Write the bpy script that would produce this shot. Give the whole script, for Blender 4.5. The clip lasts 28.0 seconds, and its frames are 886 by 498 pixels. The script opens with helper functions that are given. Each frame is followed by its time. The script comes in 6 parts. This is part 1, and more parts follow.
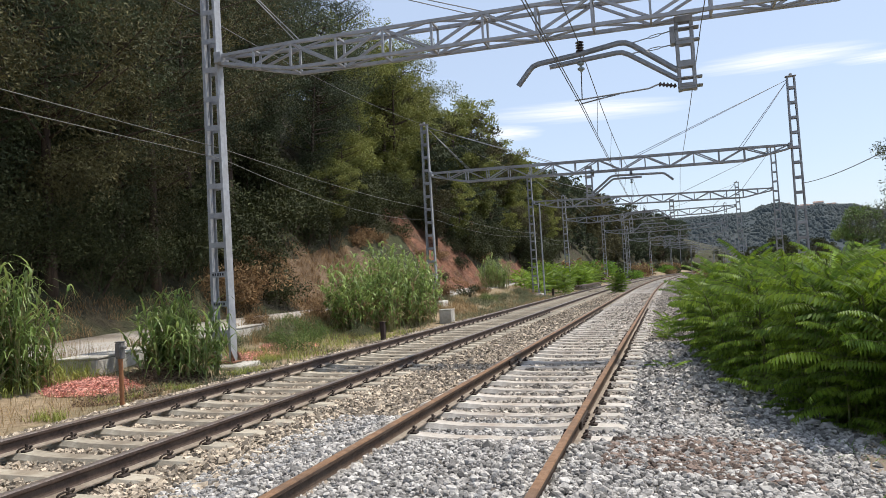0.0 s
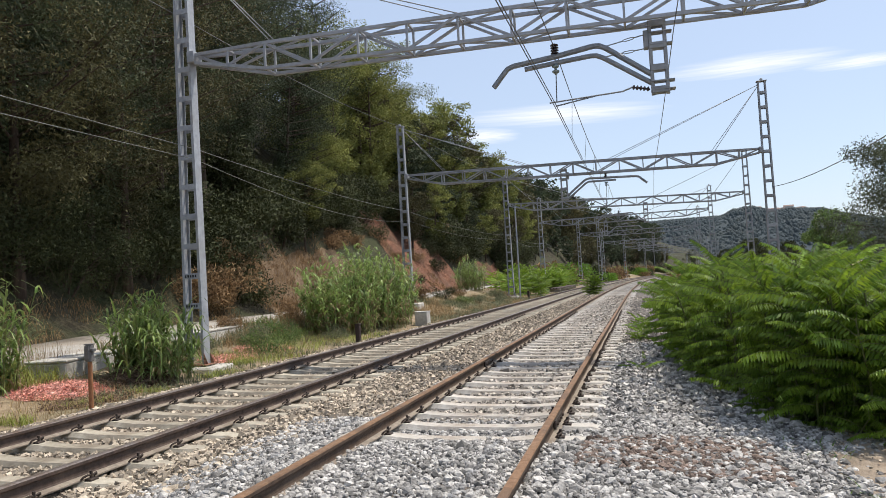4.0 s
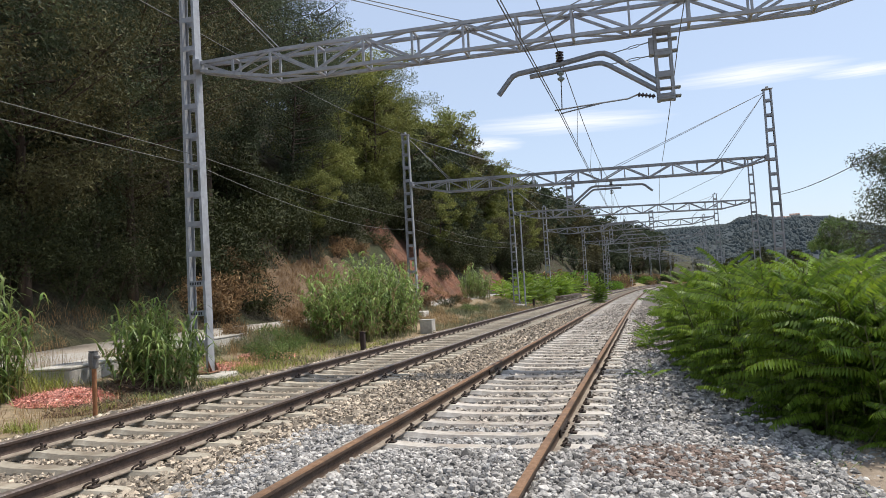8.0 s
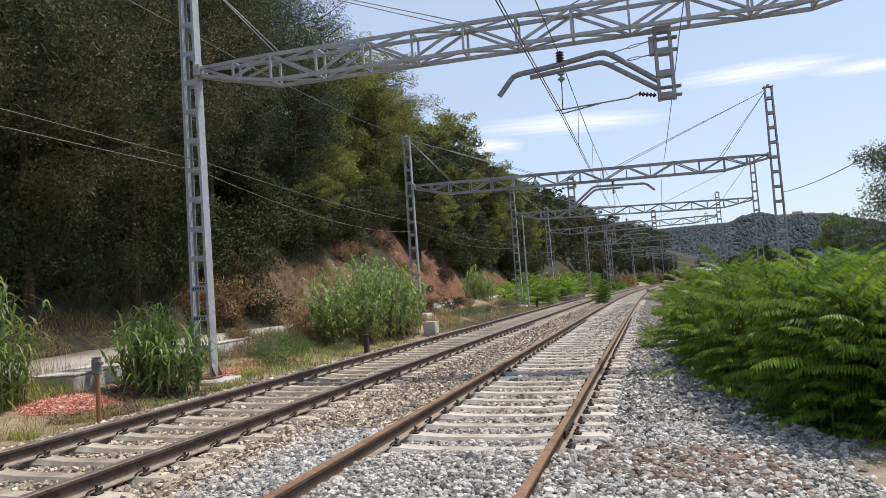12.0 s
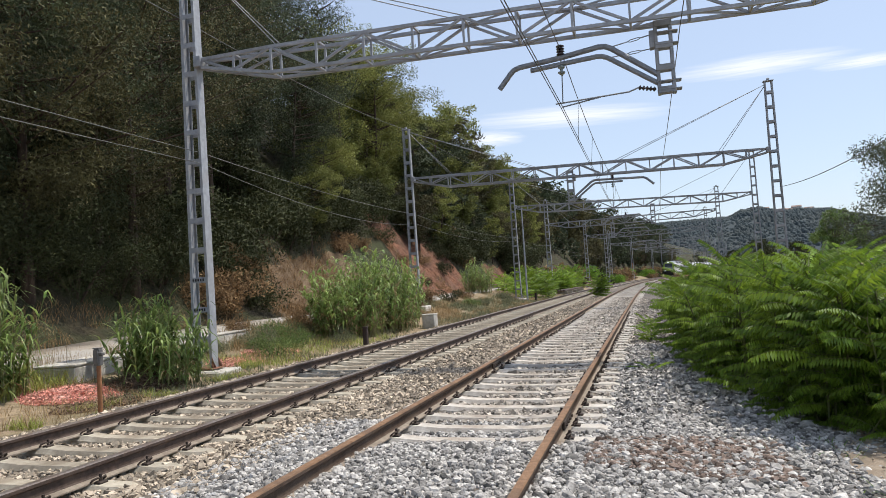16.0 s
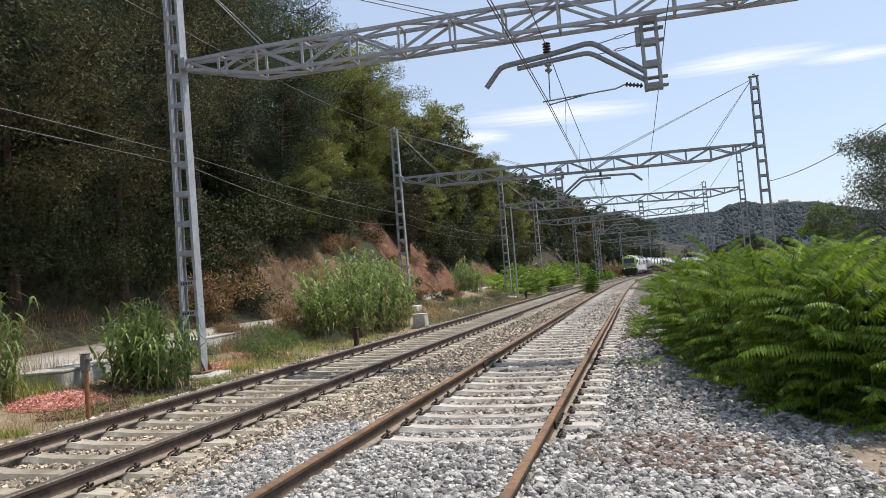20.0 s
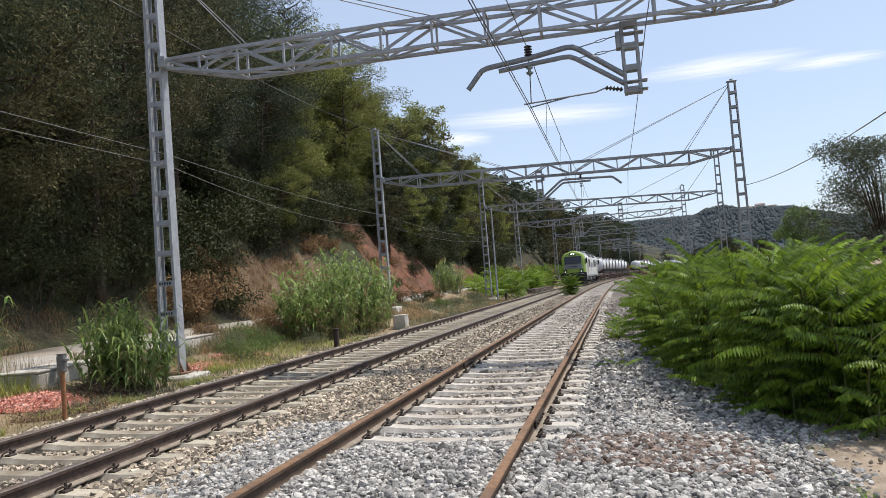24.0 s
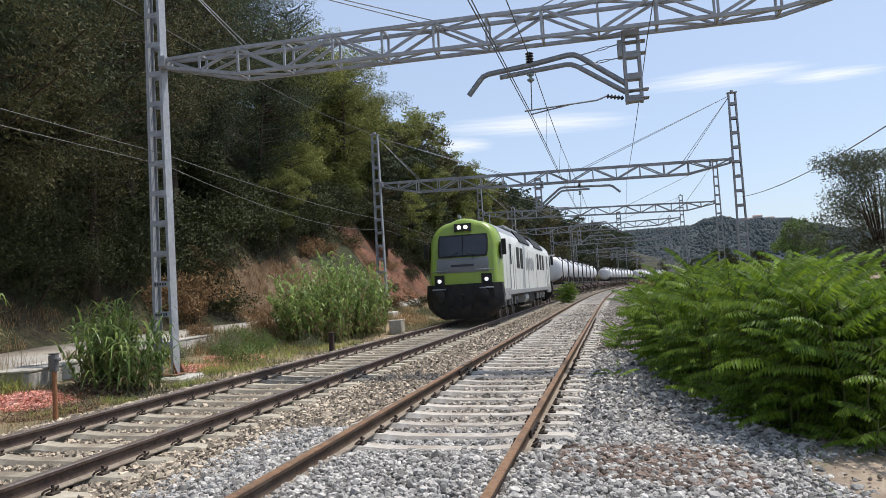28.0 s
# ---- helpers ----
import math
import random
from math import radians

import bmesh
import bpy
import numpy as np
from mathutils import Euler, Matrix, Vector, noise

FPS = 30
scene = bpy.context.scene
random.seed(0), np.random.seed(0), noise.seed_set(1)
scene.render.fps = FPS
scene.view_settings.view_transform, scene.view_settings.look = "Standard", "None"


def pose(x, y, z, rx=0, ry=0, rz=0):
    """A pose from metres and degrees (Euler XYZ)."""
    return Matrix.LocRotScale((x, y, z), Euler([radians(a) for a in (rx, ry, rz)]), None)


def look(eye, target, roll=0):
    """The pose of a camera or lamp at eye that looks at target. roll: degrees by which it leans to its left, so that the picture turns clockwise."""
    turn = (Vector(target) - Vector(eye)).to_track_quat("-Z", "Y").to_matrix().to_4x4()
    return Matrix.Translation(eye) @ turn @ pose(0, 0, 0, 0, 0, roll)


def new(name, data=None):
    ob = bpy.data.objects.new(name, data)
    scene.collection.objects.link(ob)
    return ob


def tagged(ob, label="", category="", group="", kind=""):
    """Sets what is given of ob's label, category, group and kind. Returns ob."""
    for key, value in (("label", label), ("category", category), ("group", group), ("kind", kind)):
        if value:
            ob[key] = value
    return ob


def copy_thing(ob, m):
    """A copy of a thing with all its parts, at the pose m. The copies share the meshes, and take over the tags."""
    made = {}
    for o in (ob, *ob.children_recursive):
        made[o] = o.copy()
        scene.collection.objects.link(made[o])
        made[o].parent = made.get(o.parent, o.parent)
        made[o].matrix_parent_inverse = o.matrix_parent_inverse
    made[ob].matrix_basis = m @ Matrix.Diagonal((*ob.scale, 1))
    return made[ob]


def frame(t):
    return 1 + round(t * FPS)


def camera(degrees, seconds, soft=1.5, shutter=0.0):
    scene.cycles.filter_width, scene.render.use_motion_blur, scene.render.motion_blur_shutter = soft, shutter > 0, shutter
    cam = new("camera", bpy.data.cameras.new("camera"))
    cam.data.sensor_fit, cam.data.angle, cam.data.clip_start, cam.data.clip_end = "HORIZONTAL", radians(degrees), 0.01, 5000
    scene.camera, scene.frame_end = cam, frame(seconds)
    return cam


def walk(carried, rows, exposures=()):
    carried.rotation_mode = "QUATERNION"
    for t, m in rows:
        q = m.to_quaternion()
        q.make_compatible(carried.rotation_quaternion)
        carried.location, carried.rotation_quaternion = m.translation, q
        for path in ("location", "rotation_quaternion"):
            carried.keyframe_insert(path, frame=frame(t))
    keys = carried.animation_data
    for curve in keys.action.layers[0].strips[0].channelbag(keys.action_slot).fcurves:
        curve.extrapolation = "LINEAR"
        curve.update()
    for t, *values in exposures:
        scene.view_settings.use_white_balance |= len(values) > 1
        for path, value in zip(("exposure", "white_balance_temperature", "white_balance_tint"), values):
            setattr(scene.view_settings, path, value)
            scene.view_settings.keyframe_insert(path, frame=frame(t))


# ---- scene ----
cam = camera(62.6, 28.0, 0.55)
PATH = [
    (0.0, pose(-0.019, -0.052, 1.381, 92.518, 3.261, 1.477)),
    (0.5, pose(-0.023, -0.046, 1.388, 92.341, 3.474, 1.262)),
    (1.0, pose(-0.022, -0.042, 1.388, 92.514, 3.719, 0.901)),
    (1.5, pose(-0.026, -0.067, 1.389, 92.899, 3.846, 0.992)),
    (2.0, pose(-0.016, -0.069, 1.390, 92.979, 3.538, 0.170)),
    (2.5, pose(-0.023, -0.066, 1.383, 92.930, 3.378, -0.981)),
    (4.5, pose(0.004, -0.023, 1.349, 92.494, 3.170, -0.198)),
    (5.0, pose(0.009, 0.001, 1.343, 92.421, 2.929, -0.193)),
    (5.5, pose(0.003, 0.023, 1.341, 92.788, 2.869, -0.076)),
    (6.0, pose(-0.009, -0.026, 1.347, 93.105, 2.810, 0.365)),
    (6.5, pose(-0.000, 0.015, 1.347, 93.160, 2.885, 0.757)),
    (7.0, pose(0.000, 0.005, 1.346, 93.115, 3.180, 0.206)),
    (7.5, pose(-0.001, 0.006, 1.342, 93.269, 3.286, -0.165)),
    (8.0, pose(0.000, -0.000, 1.340, 93.300, 3.230, 0.000)),
    (8.5, pose(-0.003, 0.009, 1.335, 93.024, 3.486, 0.095)),
    (9.0, pose(-0.006, 0.017, 1.341, 92.880, 3.474, -0.036)),
    (9.5, pose(-0.001, 0.040, 1.333, 92.570, 3.540, -0.420)),
    (10.0, pose(-0.000, 0.040, 1.336, 92.744, 3.795, -0.219)),
    (10.5, pose(0.001, 0.038, 1.337, 92.768, 3.860, 0.012)),
    (11.0, pose(-0.001, 0.029, 1.335, 93.062, 4.022, 0.035)),
    (11.5, pose(-0.002, 0.026, 1.337, 93.354, 4.303, 0.546)),
    (12.0, pose(0.008, 0.026, 1.339, 93.473, 3.919, 0.250)),
    (12.5, pose(0.004, 0.018, 1.340, 93.623, 3.599, -0.122)),
    (14.5, pose(0.000, 0.043, 1.336, 93.166, 3.873, 0.160)),
    (15.0, pose(0.000, 0.045, 1.337, 93.012, 3.995, 0.272)),
    (15.5, pose(-0.003, 0.011, 1.342, 92.661, 4.193, 0.465)),
    (16.0, pose(-0.011, -0.026, 1.338, 92.892, 3.671, 0.142)),
    (16.5, pose(0.005, 0.015, 1.342, 92.926, 4.068, 0.175)),
    (17.0, pose(0.002, 0.021, 1.340, 92.818, 4.255, -0.093)),
    (17.5, pose(0.008, 0.015, 1.343, 93.135, 4.540, 0.106)),
    (18.0, pose(0.012, 0.057, 1.341, 93.043, 4.048, -0.105)),
    (18.5, pose(-0.002, -0.006, 1.345, 93.154, 4.373, -0.201)),
    (19.0, pose(0.024, 0.113, 1.338, 93.279, 4.419, -0.362)),
    (19.5, pose(-0.002, 0.012, 1.343, 92.863, 4.388, -0.279)),
    (20.0, pose(0.003, 0.013, 1.343, 92.773, 4.556, -0.608)),
    (20.5, pose(0.002, 0.017, 1.338, 92.717, 4.290, -0.903)),
    (21.0, pose(-0.002, -0.009, 1.341, 92.994, 4.285, -1.023)),
    (21.5, pose(0.001, -0.002, 1.342, 92.706, 4.199, -1.386)),
    (23.5, pose(-0.006, 0.004, 1.345, 92.878, 4.391, -1.685)),
    (24.0, pose(-0.014, -0.020, 1.336, 92.772, 4.343, -2.179)),
    (24.5, pose(0.002, 0.049, 1.331, 92.475, 4.395, -2.025)),
    (25.0, pose(0.025, 0.137, 1.336, 92.555, 4.326, -2.366)),
    (25.5, pose(0.001, 0.027, 1.338, 92.543, 4.720, -2.470)),
    (26.0, pose(-0.009, 0.025, 1.336, 92.542, 4.689, -2.741)),
    (26.5, pose(-0.026, 0.052, 1.338, 92.395, 4.971, -3.897)),
    (27.0, pose(-0.023, 0.065, 1.339, 92.660, 4.355, -4.179)),
    (27.5, pose(-0.005, 0.056, 1.342, 92.804, 3.925, -3.200)),
    (28.0, pose(-0.012, 0.050, 1.340, 93.200, 3.275, -2.427)),
]
walk(cam, PATH, [(0.0, 0.24, 6500, 10), (5.0, 0.2, 6500, 10), (20.0, 0.19, 6450, 10), (25.0, 0.19, 6420, 10), (28.0, 0.1, 6280, 10)])

# ---- light ----
SUN_ELEV, SUN_HEAD = 64.0, 67.0          # height, and heading clockwise from +y, in degrees
sun = new("sun", bpy.data.lights.new("sun", "SUN"))
sun.data.energy, sun.data.angle, sun.data.color = 4.15, radians(0.53), (1.0, 0.94, 0.84)
_e, _h = radians(SUN_ELEV), radians(SUN_HEAD)
SUN_DIR = Vector((math.sin(_h) * math.cos(_e), math.cos(_h) * math.cos(_e), math.sin(_e)))
sun.matrix_world = look(SUN_DIR * 60, (0, 0, 0))
world = bpy.data.worlds.new("world")
scene.world = world
world.use_nodes = True
_nt = world.node_tree
_sky = _nt.nodes.new("ShaderNodeTexSky")
_sky.sky_type, _sky.sun_disc = "NISHITA", False
_sky.sun_elevation, _sky.sun_rotation = _e, _h
_sky.air_density, _sky.dust_density, _sky.ozone_density = 1.0, 0.9, 1.4
_bg = _nt.nodes["Background"]
_bg.inputs["Strength"].default_value = 0.13
_veil = _nt.nodes.new("ShaderNodeMix")          # a thin, even high haze over the blue
_veil.data_type = "RGBA"
_veil.inputs[0].default_value = 0.5
_veil.inputs[7].default_value = (5.0, 5.75, 7.1, 1)
_nt.links.new(_sky.outputs[0], _veil.inputs[6])
_nt.links.new(_veil.outputs[2], _bg.inputs["Color"])

# ---- materials ----
def mat(name, c1, c2, scale=4.0, rough=0.85, metal=0.0, bump=0.25, bscale=30.0, stain=None, sscale=0.8, samt=0.5,
        rnd=0.0, island=0.0, leaf=0.0, stretch=(1, 1, 1), bdist=0.02, spec=0.3):
    """A surface with grain from c1 to c2, stains at a larger scale, relief, and a spread of tone from piece to piece."""
    m = bpy.data.materials.new(name)
    m.use_nodes = True
    nt = m.node_tree
    n, l = nt.nodes, nt.links
    b = n["Principled BSDF"]
    b.inputs["Roughness"].default_value, b.inputs["Metallic"].default_value = rough, metal
    b.inputs["Specular IOR Level"].default_value = spec
    tc, mp = n.new("ShaderNodeTexCoord"), n.new("ShaderNodeMapping")
    mp.inputs["Scale"].default_value = stretch
    l.new(tc.outputs["Object"], mp.inputs["Vector"])

    def tex(s, detail=5.0, r=0.6):
        t = n.new("ShaderNodeTexNoise")
        t.inputs["Scale"].default_value, t.inputs["Detail"].default_value, t.inputs["Roughness"].default_value = s, detail, r
        l.new(mp.outputs[0], t.inputs["Vector"])
        return t

    def ramp(src, a, z, ca, cz):
        r = n.new("ShaderNodeValToRGB")
        r.color_ramp.elements[0].position, r.color_ramp.elements[1].position = a, z
        r.color_ramp.elements[0].color, r.color_ramp.elements[1].color = (*ca, 1), (*cz, 1)
        l.new(src, r.inputs[0])
        return r

    grain = tex(scale)
    col = ramp(grain.outputs["Fac"], 0.32, 0.68, c1, c2).outputs[0]
    if stain:
        st = tex(sscale, 3.0)
        fac = ramp(st.outputs["Fac"], 0.45, 0.65, (0, 0, 0), (samt, samt, samt))
        mx = n.new("ShaderNodeMix")
        mx.data_type = "RGBA"
        l.new(fac.outputs[0], mx.inputs[0])
        l.new(col, mx.inputs[6])
        mx.inputs[7].default_value = (*stain, 1)
        col = mx.outputs[2]
    for amount, node, out in ((rnd, "ShaderNodeObjectInfo", "Random"), (island, "ShaderNodeNewGeometry", "Random Per Island")):
        if amount:
            src = n.new(node)
            mr = n.new("ShaderNodeMapRange")
            mr.inputs["To Min"].default_value, mr.inputs["To Max"].default_value = 1 - amount, 1 + amount
            l.new(src.outputs[out], mr.inputs[0])
            hs = n.new("ShaderNodeHueSaturation")
            l.new(mr.outputs[0], hs.inputs["Value"])
            l.new(col, hs.inputs["Color"])
            col = hs.outputs[0]
    l.new(col, b.inputs["Base Color"])
    if bump:
        bt, bp = tex(bscale, 4.0), n.new("ShaderNodeBump")
        bp.inputs["Strength"].default_value, bp.inputs["Distance"].default_value = bump, bdist
        l.new(bt.outputs["Fac"], bp.inputs["Height"])
        l.new(bp.outputs[0], b.inputs["Normal"])
    if leaf:
        tr, ms = n.new("ShaderNodeBsdfTranslucent"), n.new("ShaderNodeMixShader")
        hs = n.new("ShaderNodeHueSaturation")
        hs.inputs["Hue"].default_value, hs.inputs["Value"].default_value = 0.485, 1.5
        l.new(col, hs.inputs["Color"])
        l.new(hs.outputs[0], tr.inputs["Color"])
        ms.inputs[0].default_value = leaf
        l.new(b.outputs[0], ms.inputs[1])
        l.new(tr.outputs[0], ms.inputs[2])
        l.new(ms.outputs[0], n["Material Output"].inputs["Surface"])
    return m


def glow(name, colour, strength):
    m = bpy.data.materials.new(name)
    m.use_nodes = True
    b = m.node_tree.nodes["Principled BSDF"]
    b.inputs["Emission Color"].default_value, b.inputs["Emission Strength"].default_value = (*colour, 1), strength
    b.inputs["Base Color"].default_value = (*colour, 1)
    return m


BALLAST_A = mat("ballast_pale", (0.19, 0.18, 0.168), (0.475, 0.448, 0.415), 14, 0.9, island=0.68, bump=0.3, bscale=60)
BALLAST_B = mat("ballast_brown", (0.22, 0.178, 0.132), (0.50, 0.42, 0.325), 14, 0.9, island=0.66, bump=0.3, bscale=60)
BALLAST_M = mat("ballast_warm_grey", (0.205, 0.180, 0.152), (0.49, 0.435, 0.37), 14, 0.9, island=0.66, bump=0.3, bscale=60)
BALLAST_C = mat("ballast_dark_brown", (0.09, 0.066, 0.052), (0.25, 0.185, 0.15), 14, 0.9, island=0.6, bump=0.3, bscale=60)
# the near-black grain of both beds stands for shade in gaps between stones
BED_A = mat("pale_bed_shaded_gaps", (0.025, 0.022, 0.019), (0.26, 0.235, 0.205), 22, 0.95, stain=(0.17, 0.13, 0.10), sscale=0.35, samt=0.6, bump=1.0, bscale=24, bdist=0.06)
BED_B = mat("brown_bed_shaded_gaps", (0.036, 0.029, 0.022), (0.34, 0.287, 0.227), 22, 0.95, stain=(0.12, 0.10, 0.075), sscale=0.3, samt=0.5, bump=1.0, bscale=24, bdist=0.06)
SOIL = mat("dry_soil_with_litter", (0.20, 0.145, 0.09), (0.37, 0.285, 0.185), 6, 0.95, stain=(0.10, 0.105, 0.045), sscale=0.35, samt=0.7, bump=0.8, bscale=18, bdist=0.06)
RED_EARTH = mat("red_earth", (0.115, 0.054, 0.034), (0.27, 0.125, 0.075), 3.0, 0.95, stain=(0.10, 0.06, 0.04), sscale=0.6, samt=0.85, bump=1.0, bscale=3.5, bdist=0.35)
DRY_SLOPE = mat("dry_brown_slope_soil", (0.13, 0.088, 0.055), (0.25, 0.175, 0.11), 5, 0.95, stain=(0.11, 0.07, 0.04), sscale=0.8, samt=0.7, bump=1.0, bscale=9, bdist=0.15)
# litter coloured darker than its own tone, to carry shade under the pines
SHADED_FOREST_FLOOR = mat("shaded_forest_floor", (0.025, 0.022, 0.014), (0.07, 0.058, 0.034), 2.5, 0.97, stain=(0.06, 0.075, 0.03), sscale=0.25, samt=0.8, bump=1.0, bscale=6, bdist=0.2)
ROAD = mat("pale_gravel_track", (0.32, 0.295, 0.265), (0.46, 0.43, 0.39), 8, 0.95, stain=(0.28, 0.22, 0.16), sscale=0.4, samt=0.5, bump=0.5, bscale=40)
SAND = mat("sandy_path", (0.34, 0.26, 0.19), (0.48, 0.39, 0.30), 7, 0.95, stain=(0.24, 0.19, 0.14), sscale=1.2, samt=0.5, bump=0.5, bscale=45)
CONCRETE = mat("old_concrete", (0.45, 0.425, 0.38), (0.61, 0.575, 0.52), 9, 0.9, stain=(0.26, 0.23, 0.19), sscale=1.6, samt=0.6, bump=0.35, bscale=50, rnd=0.08)
SLEEPER_A = mat("pale_sleeper_concrete", (0.41, 0.375, 0.33), (0.57, 0.53, 0.475), 12, 0.9, stain=(0.26, 0.20, 0.15), sscale=2.2, samt=0.6, bump=0.3, bscale=60, rnd=0.14)
SLEEPER_B = mat("stained_sleeper_concrete", (0.33, 0.29, 0.225), (0.48, 0.43, 0.345), 12, 0.9, stain=(0.17, 0.13, 0.09), sscale=2.2, samt=0.7, bump=0.3, bscale=60, rnd=0.15)
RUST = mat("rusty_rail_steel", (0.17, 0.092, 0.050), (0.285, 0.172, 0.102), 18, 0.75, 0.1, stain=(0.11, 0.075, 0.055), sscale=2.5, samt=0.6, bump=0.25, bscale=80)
RUST_DARK = mat("dark_rail_steel", (0.05, 0.036, 0.03), (0.115, 0.08, 0.065), 18, 0.7, 0.2, stain=(0.15, 0.11, 0.085), sscale=2.0, samt=0.5, bump=0.25, bscale=80)
RAIL_TOP = mat("worn_rail_top", (0.20, 0.16, 0.135), (0.33, 0.28, 0.25), 25, 0.42, 0.6, stain=(0.18, 0.105, 0.06), sscale=3, samt=0.5, bump=0.1, bscale=90)
# brown web steel, darkened further for the shade below the overhanging rail head
SHADED_WEB = mat("shaded_brown_rail_web", (0.055, 0.036, 0.026), (0.11, 0.072, 0.050), 18, 0.8, 0.1, stain=(0.15, 0.115, 0.09), sscale=2.0, samt=0.4, bump=0.25, bscale=80)
RAIL_DUST = mat("dusty_rail_foot", (0.20, 0.165, 0.13), (0.32, 0.27, 0.215), 14, 0.9, stain=(0.13, 0.095, 0.07), sscale=3, samt=0.5, bump=0.2, bscale=70)
CLIP = mat("dark_spring_clip", (0.035, 0.028, 0.024), (0.075, 0.055, 0.045), 30, 0.7, 0.3, rnd=0.2)
GALV = mat("galvanised_steel", (0.29, 0.30, 0.325), (0.41, 0.42, 0.445), 7, 0.5, 0.15, stain=(0.30, 0.29, 0.28), sscale=1.4, samt=0.5, bump=0.08, bscale=60, rnd=0.05)
GALV_DULL = mat("dull_grey_steel", (0.25, 0.26, 0.28), (0.36, 0.37, 0.39), 7, 0.6, 0.15, stain=(0.15, 0.14, 0.135), sscale=1.2, samt=0.5, bump=0.08, bscale=60, rnd=0.08)
ARM = mat("grey_arm_tube", (0.19, 0.20, 0.22), (0.29, 0.30, 0.32), 12, 0.5, 0.4, bump=0.08)
PORCELAIN = mat("dark_glazed_insulator", (0.03, 0.022, 0.022), (0.07, 0.05, 0.05), 10, 0.25, 0, bump=0, spec=0.5)
GLASS_INS = mat("grey_glass_insulator", (0.16, 0.19, 0.19), (0.26, 0.30, 0.30), 10, 0.15, 0, bump=0, spec=0.6)
WIRE = mat("weathered_wire", (0.10, 0.10, 0.10), (0.20, 0.20, 0.20), 20, 0.6, 0.4, bump=0)
CABLE = mat("pale_aluminium_cable", (0.13, 0.13, 0.12), (0.21, 0.21, 0.20), 20, 0.6, 0.3, bump=0)
BARK = mat("pine_bark", (0.036, 0.026, 0.02), (0.095, 0.066, 0.05), 9, 0.95, stretch=(1, 1, 0.25), bump=0.8, bscale=20, bdist=0.03)
PINE = mat("pine_needles", (0.030, 0.043, 0.025), (0.084, 0.104, 0.050), 0.9, 0.75, leaf=0.10, island=0.22, rnd=0.25, bump=0)
PINE_DRY = mat("olive_pine_needles", (0.049, 0.048, 0.022), (0.130, 0.120, 0.050), 0.9, 0.75, leaf=0.10, island=0.22, rnd=0.25, bump=0)
# yellow-green needles, brightened so the colour carries sunlight on the open hillside
PINE_SUNLIT = mat("sunlit_yellow_green_needles", (0.10, 0.122, 0.032), (0.26, 0.272, 0.074), 0.9, 0.75, leaf=0.15, island=0.22, rnd=0.2, bump=0)
MID_GREEN = mat("mid_green_leaves", (0.065, 0.12, 0.030), (0.14, 0.20, 0.06), 3, 0.6, leaf=0.3, island=0.4, bump=0)
STICK = mat("dead_brown_sticks", (0.10, 0.062, 0.040), (0.24, 0.165, 0.11), 6, 0.9, island=0.5, bump=0)
TUFT = mat("yellow_green_grass", (0.16, 0.20, 0.04), (0.32, 0.34, 0.10), 3, 0.7, leaf=0.3, island=0.35, bump=0)
RUST_PLATE = mat("rusty_plate", (0.16, 0.075, 0.045), (0.29, 0.15, 0.10), 12, 0.8, 0.1, bump=0.3)
SCRUB = mat("scrub_leaves", (0.024, 0.034, 0.012), (0.062, 0.068, 0.025), 1.5, 0.8, leaf=0.1, island=0.25, rnd=0.25, bump=0)
SCRUB_DRY = mat("dry_scrub_leaves", (0.145, 0.09, 0.045), (0.30, 0.205, 0.105), 1.5, 0.85, leaf=0.2, island=0.5, rnd=0.2, bump=0)
GREEN = mat("fresh_green_leaves", (0.07, 0.16, 0.018), (0.15, 0.26, 0.035), 3, 0.6, leaf=0.42, island=0.35, rnd=0.18, bump=0, spec=0.35)
FERN = mat("pinnate_green_leaves", (0.080, 0.160, 0.013), (0.212, 0.325, 0.029), 2.2, 0.50, leaf=0.36, island=0.30, rnd=0.22, bump=0, spec=0.32)
FERN_STEM = mat("green_leaf_stalk", (0.06, 0.075, 0.024), (0.12, 0.125, 0.045), 8, 0.7, bump=0)
REED = mat("reed_blades", (0.078, 0.142, 0.030), (0.30, 0.39, 0.128), 2.5, 0.42, leaf=0.30, island=0.35, rnd=0.12, bump=0)
REED_DRY = mat("dry_reed_blades", (0.22, 0.165, 0.085), (0.36, 0.28, 0.16), 2.5, 0.8, leaf=0.25, island=0.3, bump=0)
CANE = mat("reed_canes", (0.14, 0.16, 0.05), (0.27, 0.25, 0.11), 8, 0.7, bump=0)
DRY_GRASS = mat("dry_grass", (0.21, 0.145, 0.07), (0.35, 0.26, 0.135), 3, 0.85, leaf=0.25, island=0.4, bump=0)
GREY_WEED = mat("grey_green_weeds", (0.10, 0.115, 0.065), (0.20, 0.205, 0.12), 3, 0.85, leaf=0.2, island=0.4, bump=0)
OAK = mat("grey_green_oak_leaves", (0.050, 0.064, 0.040), (0.120, 0.138, 0.084), 2, 0.5, leaf=0.18, island=0.25, bump=0)
LITTER = mat("pale_red_litter", (0.50, 0.17, 0.12), (0.78, 0.46, 0.38), 6, 0.8, island=0.5, bump=0)
# distance haze is mixed into the blue-grey base colours of both hill materials
HAZED_WOOD = mat("hazed_distant_woods", (0.037, 0.050, 0.056), (0.052, 0.067, 0.070), 0.05, 0.95, island=0.08, stain=(0.064, 0.072, 0.066), sscale=0.012, samt=0.5, bump=0)
HAZED_RIDGE = mat("hazed_hill_undergrowth", (0.032, 0.044, 0.050), (0.048, 0.061, 0.065), 0.05, 0.97, stain=(0.05, 0.055, 0.05), sscale=0.012, samt=0.4, bump=0)
